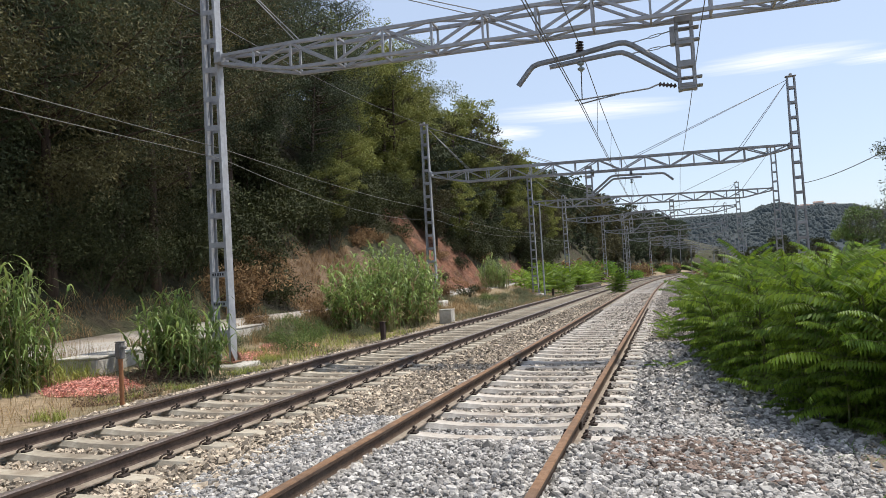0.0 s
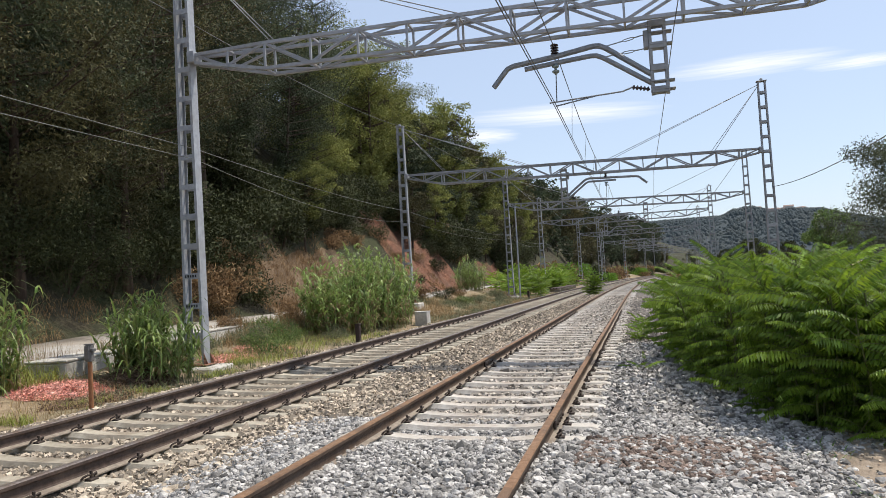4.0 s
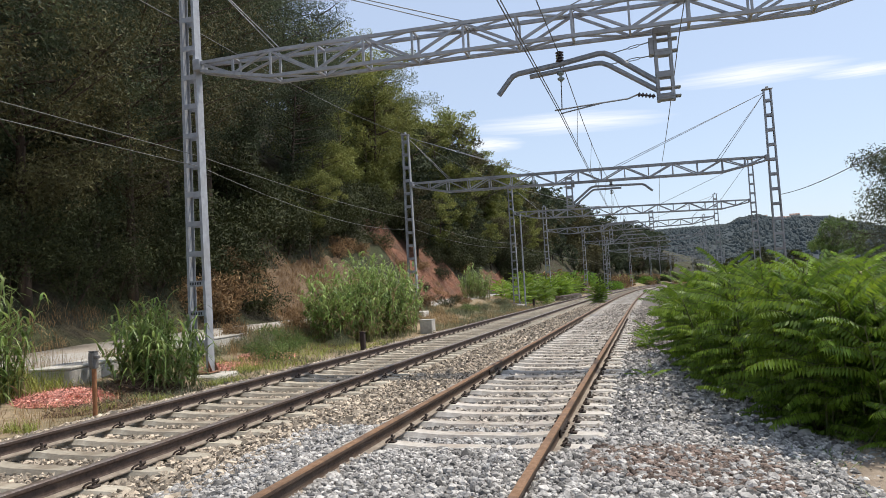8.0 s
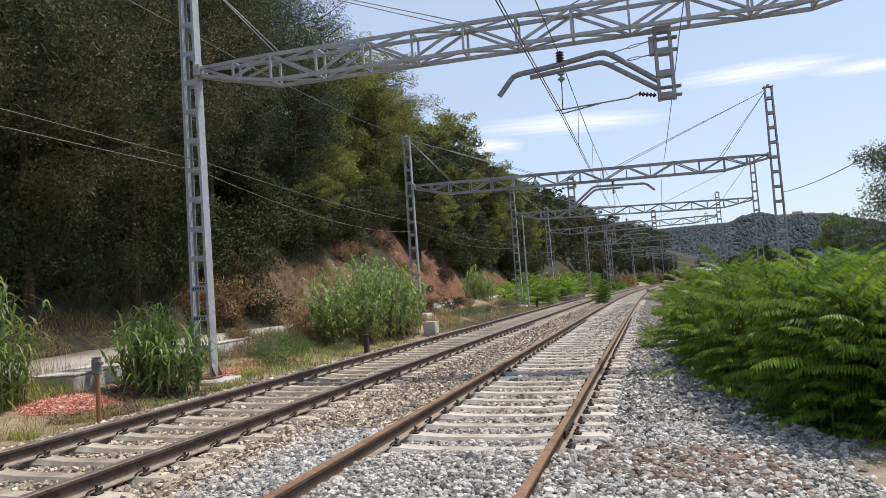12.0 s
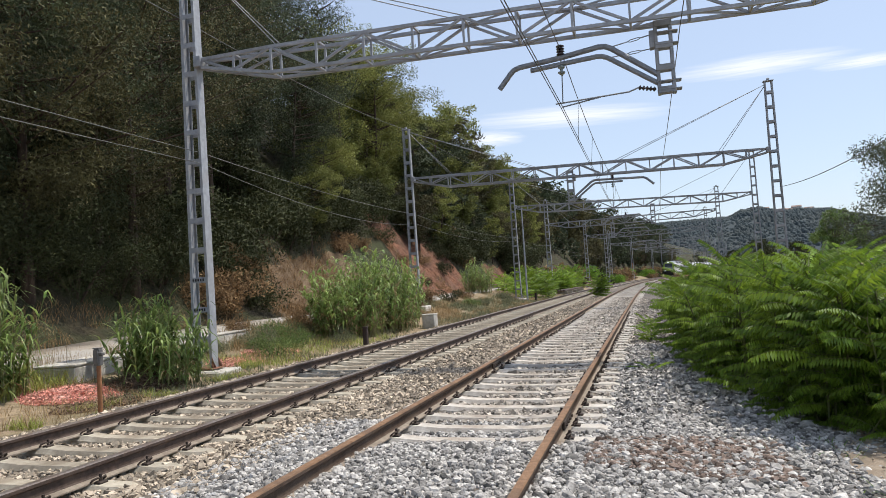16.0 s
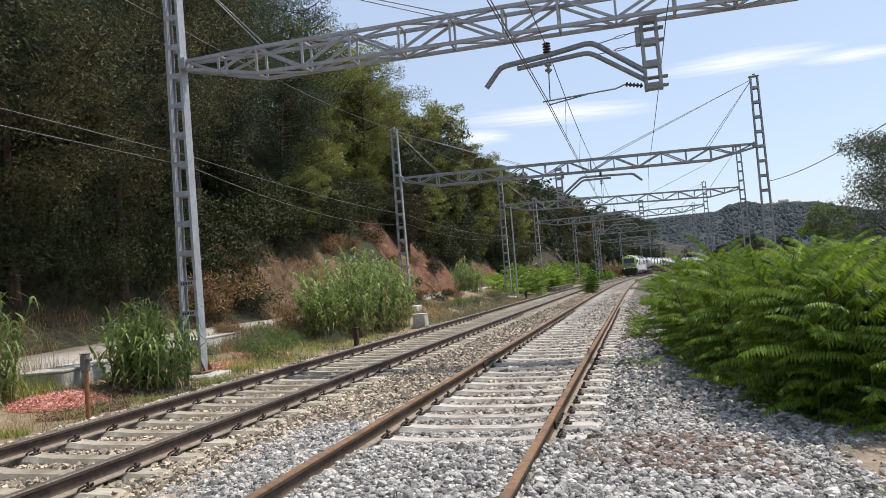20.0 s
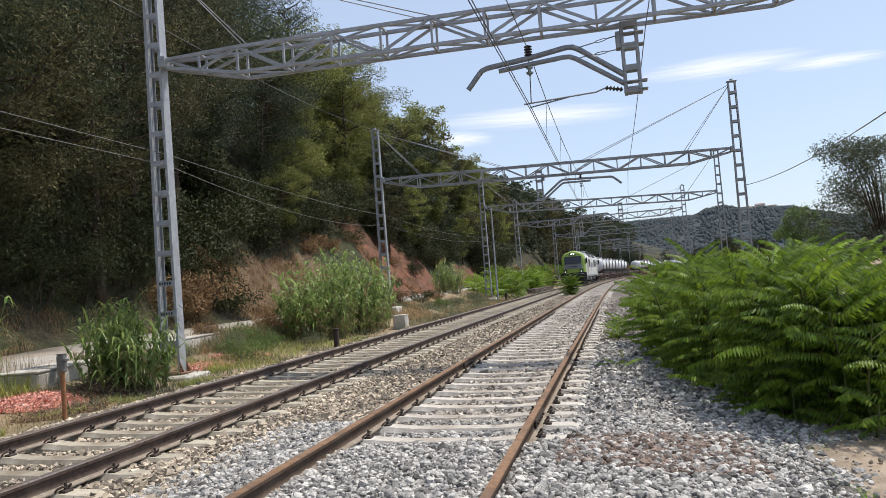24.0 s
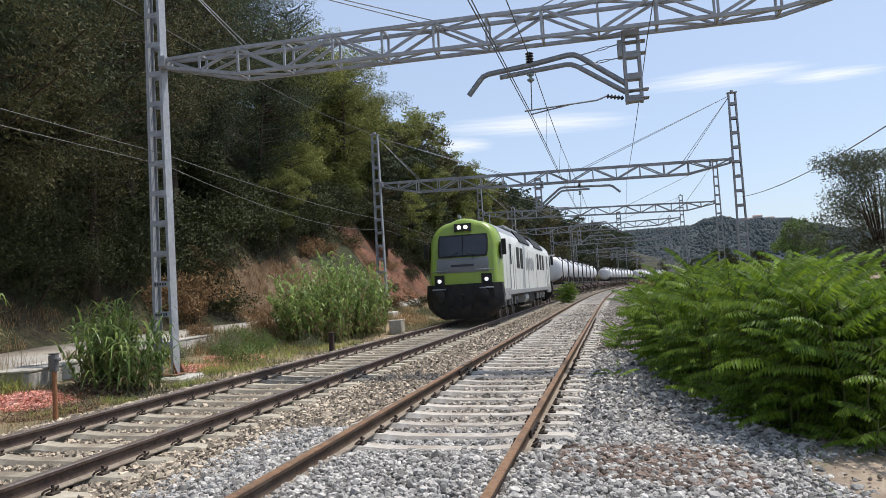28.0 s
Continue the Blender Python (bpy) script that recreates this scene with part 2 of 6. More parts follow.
HOUSE = mat("pale_house_wall", (0.40, 0.37, 0.35), (0.50, 0.46, 0.43), 0.3, 0.9, rnd=0.1, bump=0)
ROOF = mat("tile_roof", (0.20, 0.145, 0.125), (0.27, 0.20, 0.17), 0.4, 0.9, rnd=0.1, bump=0)
PANE_FAR = mat("dark_window", (0.05, 0.06, 0.07), (0.08, 0.09, 0.10), 1, 0.2, bump=0)
RUSTY_POST = mat("rusty_post_paint", (0.24, 0.10, 0.045), (0.36, 0.17, 0.08), 14, 0.8, 0.1, stain=(0.14, 0.07, 0.04), sscale=3, bump=0.2)
BOX_GREY = mat("grey_cast_box", (0.13, 0.125, 0.12), (0.20, 0.19, 0.18), 10, 0.6, 0.3, bump=0.1)
DARK_POST = mat("dark_wooden_post", (0.035, 0.025, 0.022), (0.08, 0.055, 0.045), 10, 0.9, stretch=(1, 1, 0.2), bump=0.4)
LIME = mat("lime_green_paint", (0.24, 0.34, 0.05), (0.29, 0.40, 0.065), 1.2, 0.32, stain=(0.18, 0.25, 0.05), sscale=1.5, samt=0.35, bump=0.02, spec=0.5)
LOCO_WHITE = mat("off_white_paint", (0.66, 0.66, 0.63), (0.74, 0.74, 0.71), 1.5, 0.35, stain=(0.50, 0.47, 0.42), sscale=0.7, samt=0.4, bump=0.02, spec=0.5)
LOCO_GREY = mat("silver_grey_paint", (0.30, 0.31, 0.32), (0.40, 0.41, 0.42), 2, 0.4, 0.2, stain=(0.24, 0.23, 0.21), sscale=1, samt=0.4, bump=0.03)
NOSE_GREY = mat("mid_grey_nose_paint", (0.16, 0.165, 0.17), (0.22, 0.225, 0.23), 2, 0.4, 0.1, stain=(0.12, 0.115, 0.105), sscale=1, samt=0.4, bump=0.03)
LOCO_BLACK = mat("black_underframe", (0.009, 0.009, 0.010), (0.022, 0.021, 0.020), 4, 0.65, bump=0.15, stain=(0.035, 0.03, 0.026), sscale=2, samt=0.5)
SCREEN = mat("dark_windscreen", (0.012, 0.015, 0.022), (0.022, 0.026, 0.035), 1, 0.06, bump=0, spec=0.6)
TANK = mat("white_tank_paint", (0.62, 0.62, 0.64), (0.76, 0.76, 0.77), 1.2, 0.38, stain=(0.48, 0.45, 0.42), sscale=0.8, samt=0.4, rnd=0.08, bump=0.03, spec=0.5)
WAGON = mat("brown_wagon_steel", (0.055, 0.042, 0.036), (0.12, 0.09, 0.075), 5, 0.75, 0.1, stain=(0.16, 0.09, 0.06), sscale=1.2, bump=0.15, rnd=0.15)
WHEEL = mat("worn_wheel_steel", (0.10, 0.085, 0.075), (0.20, 0.17, 0.15), 9, 0.5, 0.5, bump=0.1)
LAMP_ON = glow("headlamp_glow", (1.0, 0.96, 0.84), 3.0)
LAMP_SIDE = glow("marker_lamp_glow", (0.95, 0.97, 1.0), 0.9)
SIGN_DARK = mat("dark_lettering", (0.03, 0.03, 0.035), (0.05, 0.05, 0.055), 5, 0.6, bump=0)
CLOUD = bpy.data.materials.new("thin_cloud")


# ---- mesh building ----
class Mesh:
    """Collects faces of one part."""
    def __init__(self):
        self.v, self.f = [], []

    def add(self, verts, faces):
        k = len(self.v)
        self.v.extend(verts)
        self.f.extend([tuple(i + k for i in f) for f in faces])
        return self

    def box(self, c, s, bev=0.0, m=None):
        """A box with bevelled edges: centre, size."""
        hx, hy, hz = (q / 2 for q in s)
        b = min(bev, hx * 0.9, hy * 0.9, hz * 0.9)
        if b <= 0:
            vs = [(x, y, z) for x in (-hx, hx) for y in (-hy, hy) for z in (-hz, hz)]
            fs = [(0, 1, 3, 2), (4, 6, 7, 5), (0, 4, 5, 1), (2, 3, 7, 6), (0, 2, 6, 4), (1, 5, 7, 3)]
        else:
            vs, idx = [], {}
            for sx in (-1, 1):
                for sy in (-1, 1):
                    for sz in (-1, 1):
                        for ax in range(3):
                            q = [sx * (hx - b), sy * (hy - b), sz * (hz - b)]
                            q[ax] = (sx * hx, sy * hy, sz * hz)[ax]
                            idx[sx, sy, sz, ax] = len(vs)
                            vs.append(tuple(q))
            fs = []
            for ax in range(3):
                o1, o2 = (ax + 1) % 3, (ax + 2) % 3
                for sg in (-1, 1):
                    ring = []
                    for a, c2 in ((-1, -1), (1, -1), (1, 1), (-1, 1)):
                        k = [0, 0, 0]
                        k[ax], k[o1], k[o2] = sg, a, c2
                        ring.append(idx[k[0], k[1], k[2], ax])
                    fs.append(tuple(ring if sg > 0 else ring[::-1]))
                for a in (-1, 1):
                    for c2 in (-1, 1):
                        k0, k1 = [0, 0, 0], [0, 0, 0]
                        k0[ax], k1[ax] = -1, 1
                        k0[o1] = k1[o1] = a
                        k0[o2] = k1[o2] = c2
                        q = (idx[(*k0, o1)], idx[(*k1, o1)], idx[(*k1, o2)], idx[(*k0, o2)])
                        fs.append(q if a * c2 < 0 else q[::-1])
            for sx in (-1, 1):
                for sy in (-1, 1):
                    for sz in (-1, 1):
                        q = tuple(idx[sx, sy, sz, ax] for ax in range(3))
                        fs.append(q if sx * sy * sz > 0 else q[::-1])
        m = (Matrix.Translation(c) @ m) if m else Matrix.Translation(c)
        return self.add([tuple(m @ Vector(q)) for q in vs], fs)

    def bar(self, p, q, w, h=None, up=(0, 0, 1)):
        """A straight bar of rectangular section from p to q."""
        h = h or w
        p, q = Vector(p), Vector(q)
        d = (q - p).normalized()
        a = d.cross(Vector(up))
        a = d.cross(Vector((1, 0, 0))) if a.length < 1e-3 else a
        a = a.normalized() * w / 2
        b = a.cross(d).normalized() * h / 2
        vs = [tuple(e + sa * a + sb * b) for e in (p, q) for sa, sb in ((-1, -1), (1, -1), (1, 1), (-1, 1))]
        return self.add(vs, [(3, 2, 1, 0), (4, 5, 6, 7), (0, 1, 5, 4), (1, 2, 6, 5), (2, 3, 7, 6), (3, 0, 4, 7)])

    def tube(self, pts, r, n=8, caps=True):
        """A round bar along points; r is a number or one for each point."""
        pts = [Vector(p) for p in pts]
        rs = r if isinstance(r, (list, tuple)) else [r] * len(pts)
        k, ref = len(self.v), None
        for i, p in enumerate(pts):
            d = (pts[min(i + 1, len(pts) - 1)] - pts[max(i - 1, 0)]).normalized()
            if ref is None:
                ref = d.cross(Vector((0.3, 0.2, 1)))
                ref = ref.normalized() if ref.length > 1e-3 else Vector((1, 0, 0))
            a = (ref - d * ref.dot(d)).normalized()
            b, ref = d.cross(a), a
            for j in range(n):
                t = 2 * math.pi * j / n
                self.v.append(tuple(p + rs[i] * (math.cos(t) * a + math.sin(t) * b)))
        for i in range(len(pts) - 1):
            for j in range(n):
                a, b = k + i * n + j, k + i * n + (j + 1) % n
                self.f.append((a, b, b + n, a + n))
        if caps:
            self.f.append(tuple(k + j for j in reversed(range(n))))
            self.f.append(tuple(k + (len(pts) - 1) * n + j for j in range(n)))
        return self

    def lathe(self, profile, m=None, n=16):
        """Turns (radius, height) pairs round z."""
        k = len(self.v)
        for r, z in profile:
            for j in range(n):
                t = 2 * math.pi * j / n
                q = Vector((r * math.cos(t), r * math.sin(t), z))
                self.v.append(tuple(m @ q if m else q))
        for i in range(len(profile) - 1):
            for j in range(n):
                a, b = k + i * n + j, k + i * n + (j + 1) % n
                self.f.append((a, b, b + n, a + n))
        self.f.append(tuple(k + j for j in reversed(range(n))))
        self.f.append(tuple(k + (len(profile) - 1) * n + j for j in range(n)))
        return self

    def loft(self, rings, closed=True, caps=True):
        """Joins rings of equal count."""
        k, n = len(self.v), len(rings[0])
        for r in rings:
            self.v.extend([tuple(p) for p in r])
        for i in range(len(rings) - 1):
            for j in range(n if closed else n - 1):
                a, b = k + i * n + j, k + i * n + (j + 1) % n
                self.f.append((a, b, b + n, a + n))
        if caps and closed:
            self.f.append(tuple(k + j for j in reversed(range(n))))
            self.f.append(tuple(k + (len(rings) - 1) * n + j for j in range(n)))
        return self

    def data(self, name, material, smooth=False):
        me = bpy.data.meshes.new(name)
        me.from_pydata(self.v, [], self.f)
        if smooth:
            me.shade_smooth()
            if smooth != "all":
                me.set_sharp_from_angle(angle=radians(35))
        me.materials.append(material)
        me.update()
        return me


def part(name, shape, material, parent=None, label="", smooth=False):
    """One mesh object under a thing, from a Mesh or ready mesh data."""
    ob = new(name, shape if isinstance(shape, bpy.types.Mesh) else shape.data(name, material, smooth))
    ob.parent = parent
    return tagged(ob, label)


def thing(name, label, category, m=None, group="", kind=""):
    ob = new(name)
    ob.empty_display_size = 0.2
    if m is not None:
        ob.matrix_world = m
    return tagged(ob, label, category, group, kind)


def soup(name, verts, faces, material, smooth=False):
    """Mesh data from arrays."""
    me = bpy.data.meshes.new(name)
    me.from_pydata(np.asarray(verts, float).tolist() if not isinstance(verts, list) else verts, [], np.asarray(faces).tolist())
    if smooth:
        me.shade_smooth()
    me.materials.append(material)
    me.update()
    return me


# ---- the line of the railway ----
KNOTS = (-60, 0, 25, 50, 80, 120, 160, 200, 260, 420, 480, 1000)
BENDS = (0.0, 0.00017, -0.00002, 0.00048, 0.00073, 0.00094, 0.00103, 0.00105, 0.00104, 0.00104, 0.0, 0.0)
_S = np.arange(-60, 1000, 0.5)
_A = np.cumsum(np.interp(_S, KNOTS, BENDS)) * 0.5
_A += 0.27196 - np.interp(0, _S, _A)
_X, _Y = np.cumsum(np.sin(_A)) * 0.5, np.cumsum(np.cos(_A)) * 0.5
_X += -1.87278 - np.interp(0, _S, _X)
_Y -= np.interp(0, _S, _Y)
TRACK_B, GAUGE_HALF, CANT = -3.85, 0.868, 0.02


def along(s):
    return float(np.interp(s, _S, _X)), float(np.interp(s, _S, _Y)), float(np.interp(s, _S, _A))


def at(s, o, z=0.0):
    """The place s metres along the line and o metres to the right of the nearer track's middle."""
    x, y, a = along(s)
    return Vector((x + math.cos(a) * o, y - math.sin(a) * o, z))


def at_many(s, o, z):
    x, y, a = np.interp(s, _S, _X), np.interp(s, _S, _Y), np.interp(s, _S, _A)
    return np.stack([x + np.cos(a) * o, y - np.sin(a) * o, np.broadcast_to(z, np.shape(x)) + 0 * x], -1)


def across(s, o=0.0, z=0.0):
    """The pose whose x runs across the line to the right and whose y runs ahead along it."""
    p = at(s, o, z)
    return pose(*p, 0, 0, -math.degrees(along(s)[2]))


def fnoise(x, y, f, seed=0.0):
    return noise.noise(Vector((x * f + seed, y * f - seed, seed * 1.7)))

# ---- ground ----
def lerp_table(x, xs, ys):
    return float(np.interp(x, xs, ys))


def road_level(s):
    return lerp_table(s, (-20, 10, 30, 60, 120, 300), (0.12, 0.15, 0.4, 0.75, 0.8, 0.5))


def ground_z(s, o):
    """Height of the bare ground."""
    r = road_level(s)
    if o > -6.3:
        base = lerp_table(o, (-6.3, -5.7, 2.6, 3.6, 6.0, 12.0, 40.0, 120.0, 600.0), (-0.42, -0.40, -0.36, -0.32, -0.42, -0.6, -3.0, -5.0, -6.0))
        return base + 0.03 * fnoise(s, o, 0.8, 3.1)
    if o > -10.6:
        return lerp_table(o, (-10.6, -10.0, -8.0, -6.3), (r - 0.06, r - 0.28, -0.34, -0.42)) + 0.05 * fnoise(s, o, 0.9, 5.3)
    if o > -14.6:
        return r - 0.06 + 0.03 * fnoise(s, o, 0.7, 9.1)
    u = -14.6 - o
    steep = lerp_table(s, (-20, 10, 24, 30, 60, 140, 300), (0.7, 0.75, 0.9, 1.25, 1.35, 1.1, 0.8))
    h = lerp_table(u, (0, 0.8, 3.5, 7.5, 15.5, 30, 70, 200, 600), (0, 0.35, 3.6, 8.2, 16.0, 26, 45, 70, 80)) * lerp_table(u, (0, 6, 14), (steep, 0.5 + steep / 2, 1.0))
    far = lerp_table(s, (-80, 180, 300, 500, 900), (1, 1, 0.85, 0.25, 0.1))
    rough = min(u / 2, 1.0)
    gully = 1.3 * rough * abs(fnoise(s, o * 0.35, 0.55, 8.8)) * lerp_table(s, (49, 53, 68, 72), (0, 1, 1, 0)) if u < 9 else 0.0
    return r - 0.06 + h * far - gully + rough * (0.7 * fnoise(s, o, 0.35, 2.2) + 0.5 * fnoise(s, o, 0.9, 7.7) + (0.45 * abs(fnoise(s, o * 0.3, 0.8, 1.9)) if u < 6 else 0))


def ground_sheet():
    ss = np.concatenate([np.arange(-58, 0, 4.0), np.arange(0, 70, 0.8), np.arange(70, 140, 2.0), np.arange(140, 300, 6), np.arange(300, 1000, 35)])
    oo = np.concatenate([-np.geomspace(600, 60, 10), np.arange(-56, -24, 2.5), np.arange(-24, -14.6, 0.6), [-14.6, -14.2, -13, -12, -11.2, -10.6, -10.0],
                         np.arange(-9.6, -6.3, 0.4), [-6.3, -5.7, -4, -2, 0, 2.0, 2.6, 3.0, 3.6, 4.2, 5, 6, 7.5, 9, 12, 16, 22, 30, 40, 60], np.geomspace(90, 600, 6)])
    verts, faces, zone = [], [], []
    for s in ss:
        for o in oo:
            verts.append(tuple(at(s, o, ground_z(s, o))))
    w = len(oo)
    for i in range(len(ss) - 1):
        for j in range(w - 1):
            faces.append((i * w + j, i * w + j + 1, (i + 1) * w + j + 1, (i + 1) * w + j))
            s, o = (ss[i] + ss[i + 1]) / 2, (oo[j] + oo[j + 1]) / 2
            n = fnoise(s, o, 0.12, 4.4)
            if o > -14.7:
                zone.append(0)
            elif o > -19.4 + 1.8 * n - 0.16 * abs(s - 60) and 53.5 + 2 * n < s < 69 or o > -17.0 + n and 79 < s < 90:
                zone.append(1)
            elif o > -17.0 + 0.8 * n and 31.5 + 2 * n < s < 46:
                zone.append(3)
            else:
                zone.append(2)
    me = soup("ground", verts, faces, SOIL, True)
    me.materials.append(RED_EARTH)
    me.materials.append(SHADED_FOREST_FLOOR)
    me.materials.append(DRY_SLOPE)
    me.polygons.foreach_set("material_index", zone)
    return tagged(new("ground", me), "dry soil, red earth bank and wooded hillside ground", "ground", kind="structure")


ground_sheet()


def strip(name, label, category, material, s0, s1, step, left, right, z, kind="structure", n=4, wob=0.15, thick=0.06):
    """A sheet along the line between two offsets, with uneven edges, closed at its sides."""
    ss = np.arange(s0, s1, step)
    rings = []
    for s in ss:
        a, b = left(s) + wob * fnoise(s, 1, 0.5, 1.3), right(s) + wob * fnoise(s, 5, 0.5, 8.3)
        row = [(a + (b - a) * k / n) for k in range(n + 1)]
        rings.append([at(s, a, z(s, a) - thick)] + [at(s, o, z(s, o)) for o in row] + [at(s, b, z(s, b) - thick)])
    m = Mesh().loft([r[::-1] for r in rings], closed=False, caps=False)
    m.f = [f[::-1] for f in m.f]
    ob = new(name, m.data(name, material, "all"))
    return tagged(ob, label, category, kind=kind)


strip("gravel_track", "pale dusty gravel track beside the railway", "track road", ROAD, -20, 260, 1.5,
      lambda s: lerp_table(s, (-20, 24, 40, 300), (-15.0, -14.8, -14.0, -13.5)), lambda s: -10.7, lambda s, o: ground_z(s, o) + 0.035)
strip("sandy_path", "sandy bare earth path beside the ballast", "path", SAND, -8, 14, 0.6,
      lambda s: lerp_table(s, (-8, 4, 7.5, 14), (3.05, 3.1, 3.15, 4.4)), lambda s: 7.0, lambda s, o: ground_z(s, o) + 0.03, wob=0.15)

# ---- ballast ----
def bed_a(s, o):
    # the ballast is heaped over the sleepers near the end of the line of view, and lies lower between them farther on
    drop = lerp_table(s, (6.9, 7.6, 18, 26), (0.055, -0.040, -0.034, -0.012)) * lerp_table(o, (-1.8, -1.3, 1.35, 2.1), (0, 1, 1, 0))
    return drop + lerp_table(o, (-1.95, -1.3, 1.3, 1.7, 2.3, 3.0, 3.6), (-0.215, -0.20, -0.20, -0.205, -0.25, -0.29, -0.33))


def bed_b(s, o):
    return lerp_table(o, (-7.0, -6.45, -5.85, -5.5, -5.15, -5.0, -2.7, -2.55, -1.9), (-0.44, -0.33, -0.21, -0.19, -0.20, -0.228, -0.228, -0.21, -0.225))


def bed(name, label, material, left, right, zf):
    ss = np.concatenate([np.arange(-40, 40, 0.5), np.arange(40, 120, 2.0), np.arange(120, 900, 6.0)])
    oo = np.linspace(left, right, 22)
    v = [tuple(at(s, o, zf(s, o) + (0.02 * fnoise(s, o, 1.5, 2.9) if s < 60 else 0))) for s in ss for o in oo]
    w = len(oo)
    f = [(i * w + j, i * w + j + 1, (i + 1) * w + j + 1, (i + 1) * w + j) for i in range(len(ss) - 1) for j in range(w - 1)]
    return tagged(new(name, soup(name, v, f, material, True)), label, "ballast", kind="structure")


bed("ballast_bed", "grey stone ballast bed of the nearer track with gap shade in its colour", BED_A, -1.9, 3.5, bed_a)
bed("ballast_bed", "brown-stained stone ballast bed of the farther track with gap shade in its colour", BED_B, -7.0, -1.9, bed_b)


def stones(name, label, material, n, zone, zf, size, seed, fine=False):
    """Loose angular stones scattered over a bed: zone(rng, n) gives s and o."""
    rng = np.random.default_rng(seed)
    if fine:
        g = (1 + 5 ** 0.5) / 2
        ico = np.array([(-1, g, 0), (1, g, 0), (-1, -g, 0), (1, -g, 0), (0, -1, g), (0, 1, g), (0, -1, -g), (0, 1, -g), (g, 0, -1), (g, 0, 1), (-g, 0, -1), (-g, 0, 1)]) / 1.75
        tri = np.array([(0, 11, 5), (0, 5, 1), (0, 1, 7), (0, 7, 10), (0, 10, 11), (1, 5, 9), (5, 11, 4), (11, 10, 2), (10, 7, 6), (7, 1, 8), (3, 9, 4), (3, 4, 2), (3, 2, 6), (3, 6, 8), (3, 8, 9), (4, 9, 5), (2, 4, 11), (6, 2, 10), (8, 6, 7), (9, 8, 1)])
    else:
        ico = np.array([(x, y, z) for x in (-1, 1) for y in (-1, 1) for z in (-1, 1)]) * 0.72
        tri = np.array([(0, 1, 3), (0, 3, 2), (4, 6, 7), (4, 7, 5), (0, 4, 5), (0, 5, 1), (2, 3, 7), (2, 7, 6), (0, 2, 6), (0, 6, 4), (1, 5, 7), (1, 7, 3)])
    m = len(ico)
    s, o = zone(rng, n)
    n = len(s)
    base = at_many(s, o, 0.0)
    z = np.array([zf(a, b) for a, b in zip(s, o)])
    q = rng.normal(size=(n, 4))
    q /= np.linalg.norm(q, axis=1)[:, None]
    w, x, y, zz = q.T
    rot = np.stack([1 - 2 * (y * y + zz * zz), 2 * (x * y - zz * w), 2 * (x * zz + y * w), 2 * (x * y + zz * w), 1 - 2 * (x * x + zz * zz), 2 * (y * zz - x * w),
                    2 * (x * zz - y * w), 2 * (y * zz + x * w), 1 - 2 * (x * x + y * y)], -1).reshape(n, 3, 3)
    scale = size * np.exp(rng.normal(0, 0.33, (n, 1, 1))) * rng.uniform(0.72, 1.18, (n, 1, 3))
    pts = ico[None] * (1 + rng.uniform(-0.22, 0.16, (n, m, 1)) + rng.uniform(-0.12, 0.12, (n, m, 3))) * scale
    pts = pts @ rot.transpose(0, 2, 1)
    pts[:, :, 2] *= 0.85
    base[:, 2] = z + size * rng.uniform(-0.25, 1.0, n)
    v = (pts + base[:, None]).reshape(-1, 3)
    f = (tri[None] + m * np.arange(n)[:, None, None]).reshape(-1, 3)
    return tagged(new(name, soup(name, v, f, material)), label, "ballast stones", kind="stuff")


PATH_S, PATH_O = (4.5, 5.6, 6.1, 6.8, 7.6, 8.2), (3.2, 3.2, 3.2, 3.25, 3.4, 9.0)


def near_zone(s0, s1, o0, o1, power=1.0):
    def zone(rng, n):
        s, o = s0 + (s1 - s0) * rng.uniform(0, 1, n) ** power, rng.uniform(o0, o1, n)
        # the stones thin out raggedly towards the sandy path
        keep = o < np.interp(s, PATH_S, PATH_O) + rng.normal(0, 0.13, n) + 0.12 * np.sin(s * 5.1) + 0.08 * np.sin(s * 11.7 + 1)
        return s[keep], o[keep]
    return zone


stones("ballast_stones", "pale grey and white crushed stones round the nearer track", BALLAST_A, 30000, near_zone(5.0, 8.7, -2.2, 4.0, 1.0), bed_a, 0.0205, 11, True)
stones("ballast_stones", "pale grey crushed stones beside the nearer track", BALLAST_A, 9500, near_zone(8.5, 17, 1.2, 3.3, 1.15), bed_a, 0.024, 15)
stones("ballast_stones", "warm grey crushed stones between the sleepers", BALLAST_M, 11500, near_zone(8.5, 18, -0.85, 1.2, 1.15), bed_a, 0.024, 22)
stones("ballast_stones", "brown crushed stones between the two tracks", BALLAST_B, 6000, near_zone(8.7, 18, -1.95, -0.85, 1.15), bed_a, 0.024, 23)
stones("ballast_stones", "pale crushed stones beside the nearer track farther on", BALLAST_M, 5000, near_zone(17, 46, 1.0, 3.5, 1.2), bed_a, 0.027, 18)
stones("ballast_stones", "warm grey crushed stones of the nearer track farther on", BALLAST_M, 7000, near_zone(17, 50, -0.85, 1.0, 1.3), bed_a, 0.026, 12)
stones("ballast_stones", "brown crushed stones between the two tracks farther on", BALLAST_B, 6000, near_zone(17, 55, -1.95, -0.85, 1.3), bed_a, 0.027, 24)
stones("ballast_stones", "brownish crushed stones at the edge of the path", BALLAST_C, 3600, near_zone(6.3, 7.7, 1.2, 2.8, 1.0), bed_a, 0.0205, 16, True)
stones("ballast_stones", "brown-stained crushed stones round the farther track", BALLAST_B, 26000, near_zone(5.0, 13, -6.4, -1.8, 1.1), bed_b, 0.0225, 13)
stones("ballast_stones", "brown crushed stones of the farther track farther on", BALLAST_B, 14000, near_zone(13, 55, -6.35, -1.8, 1.5), bed_b, 0.027, 14)

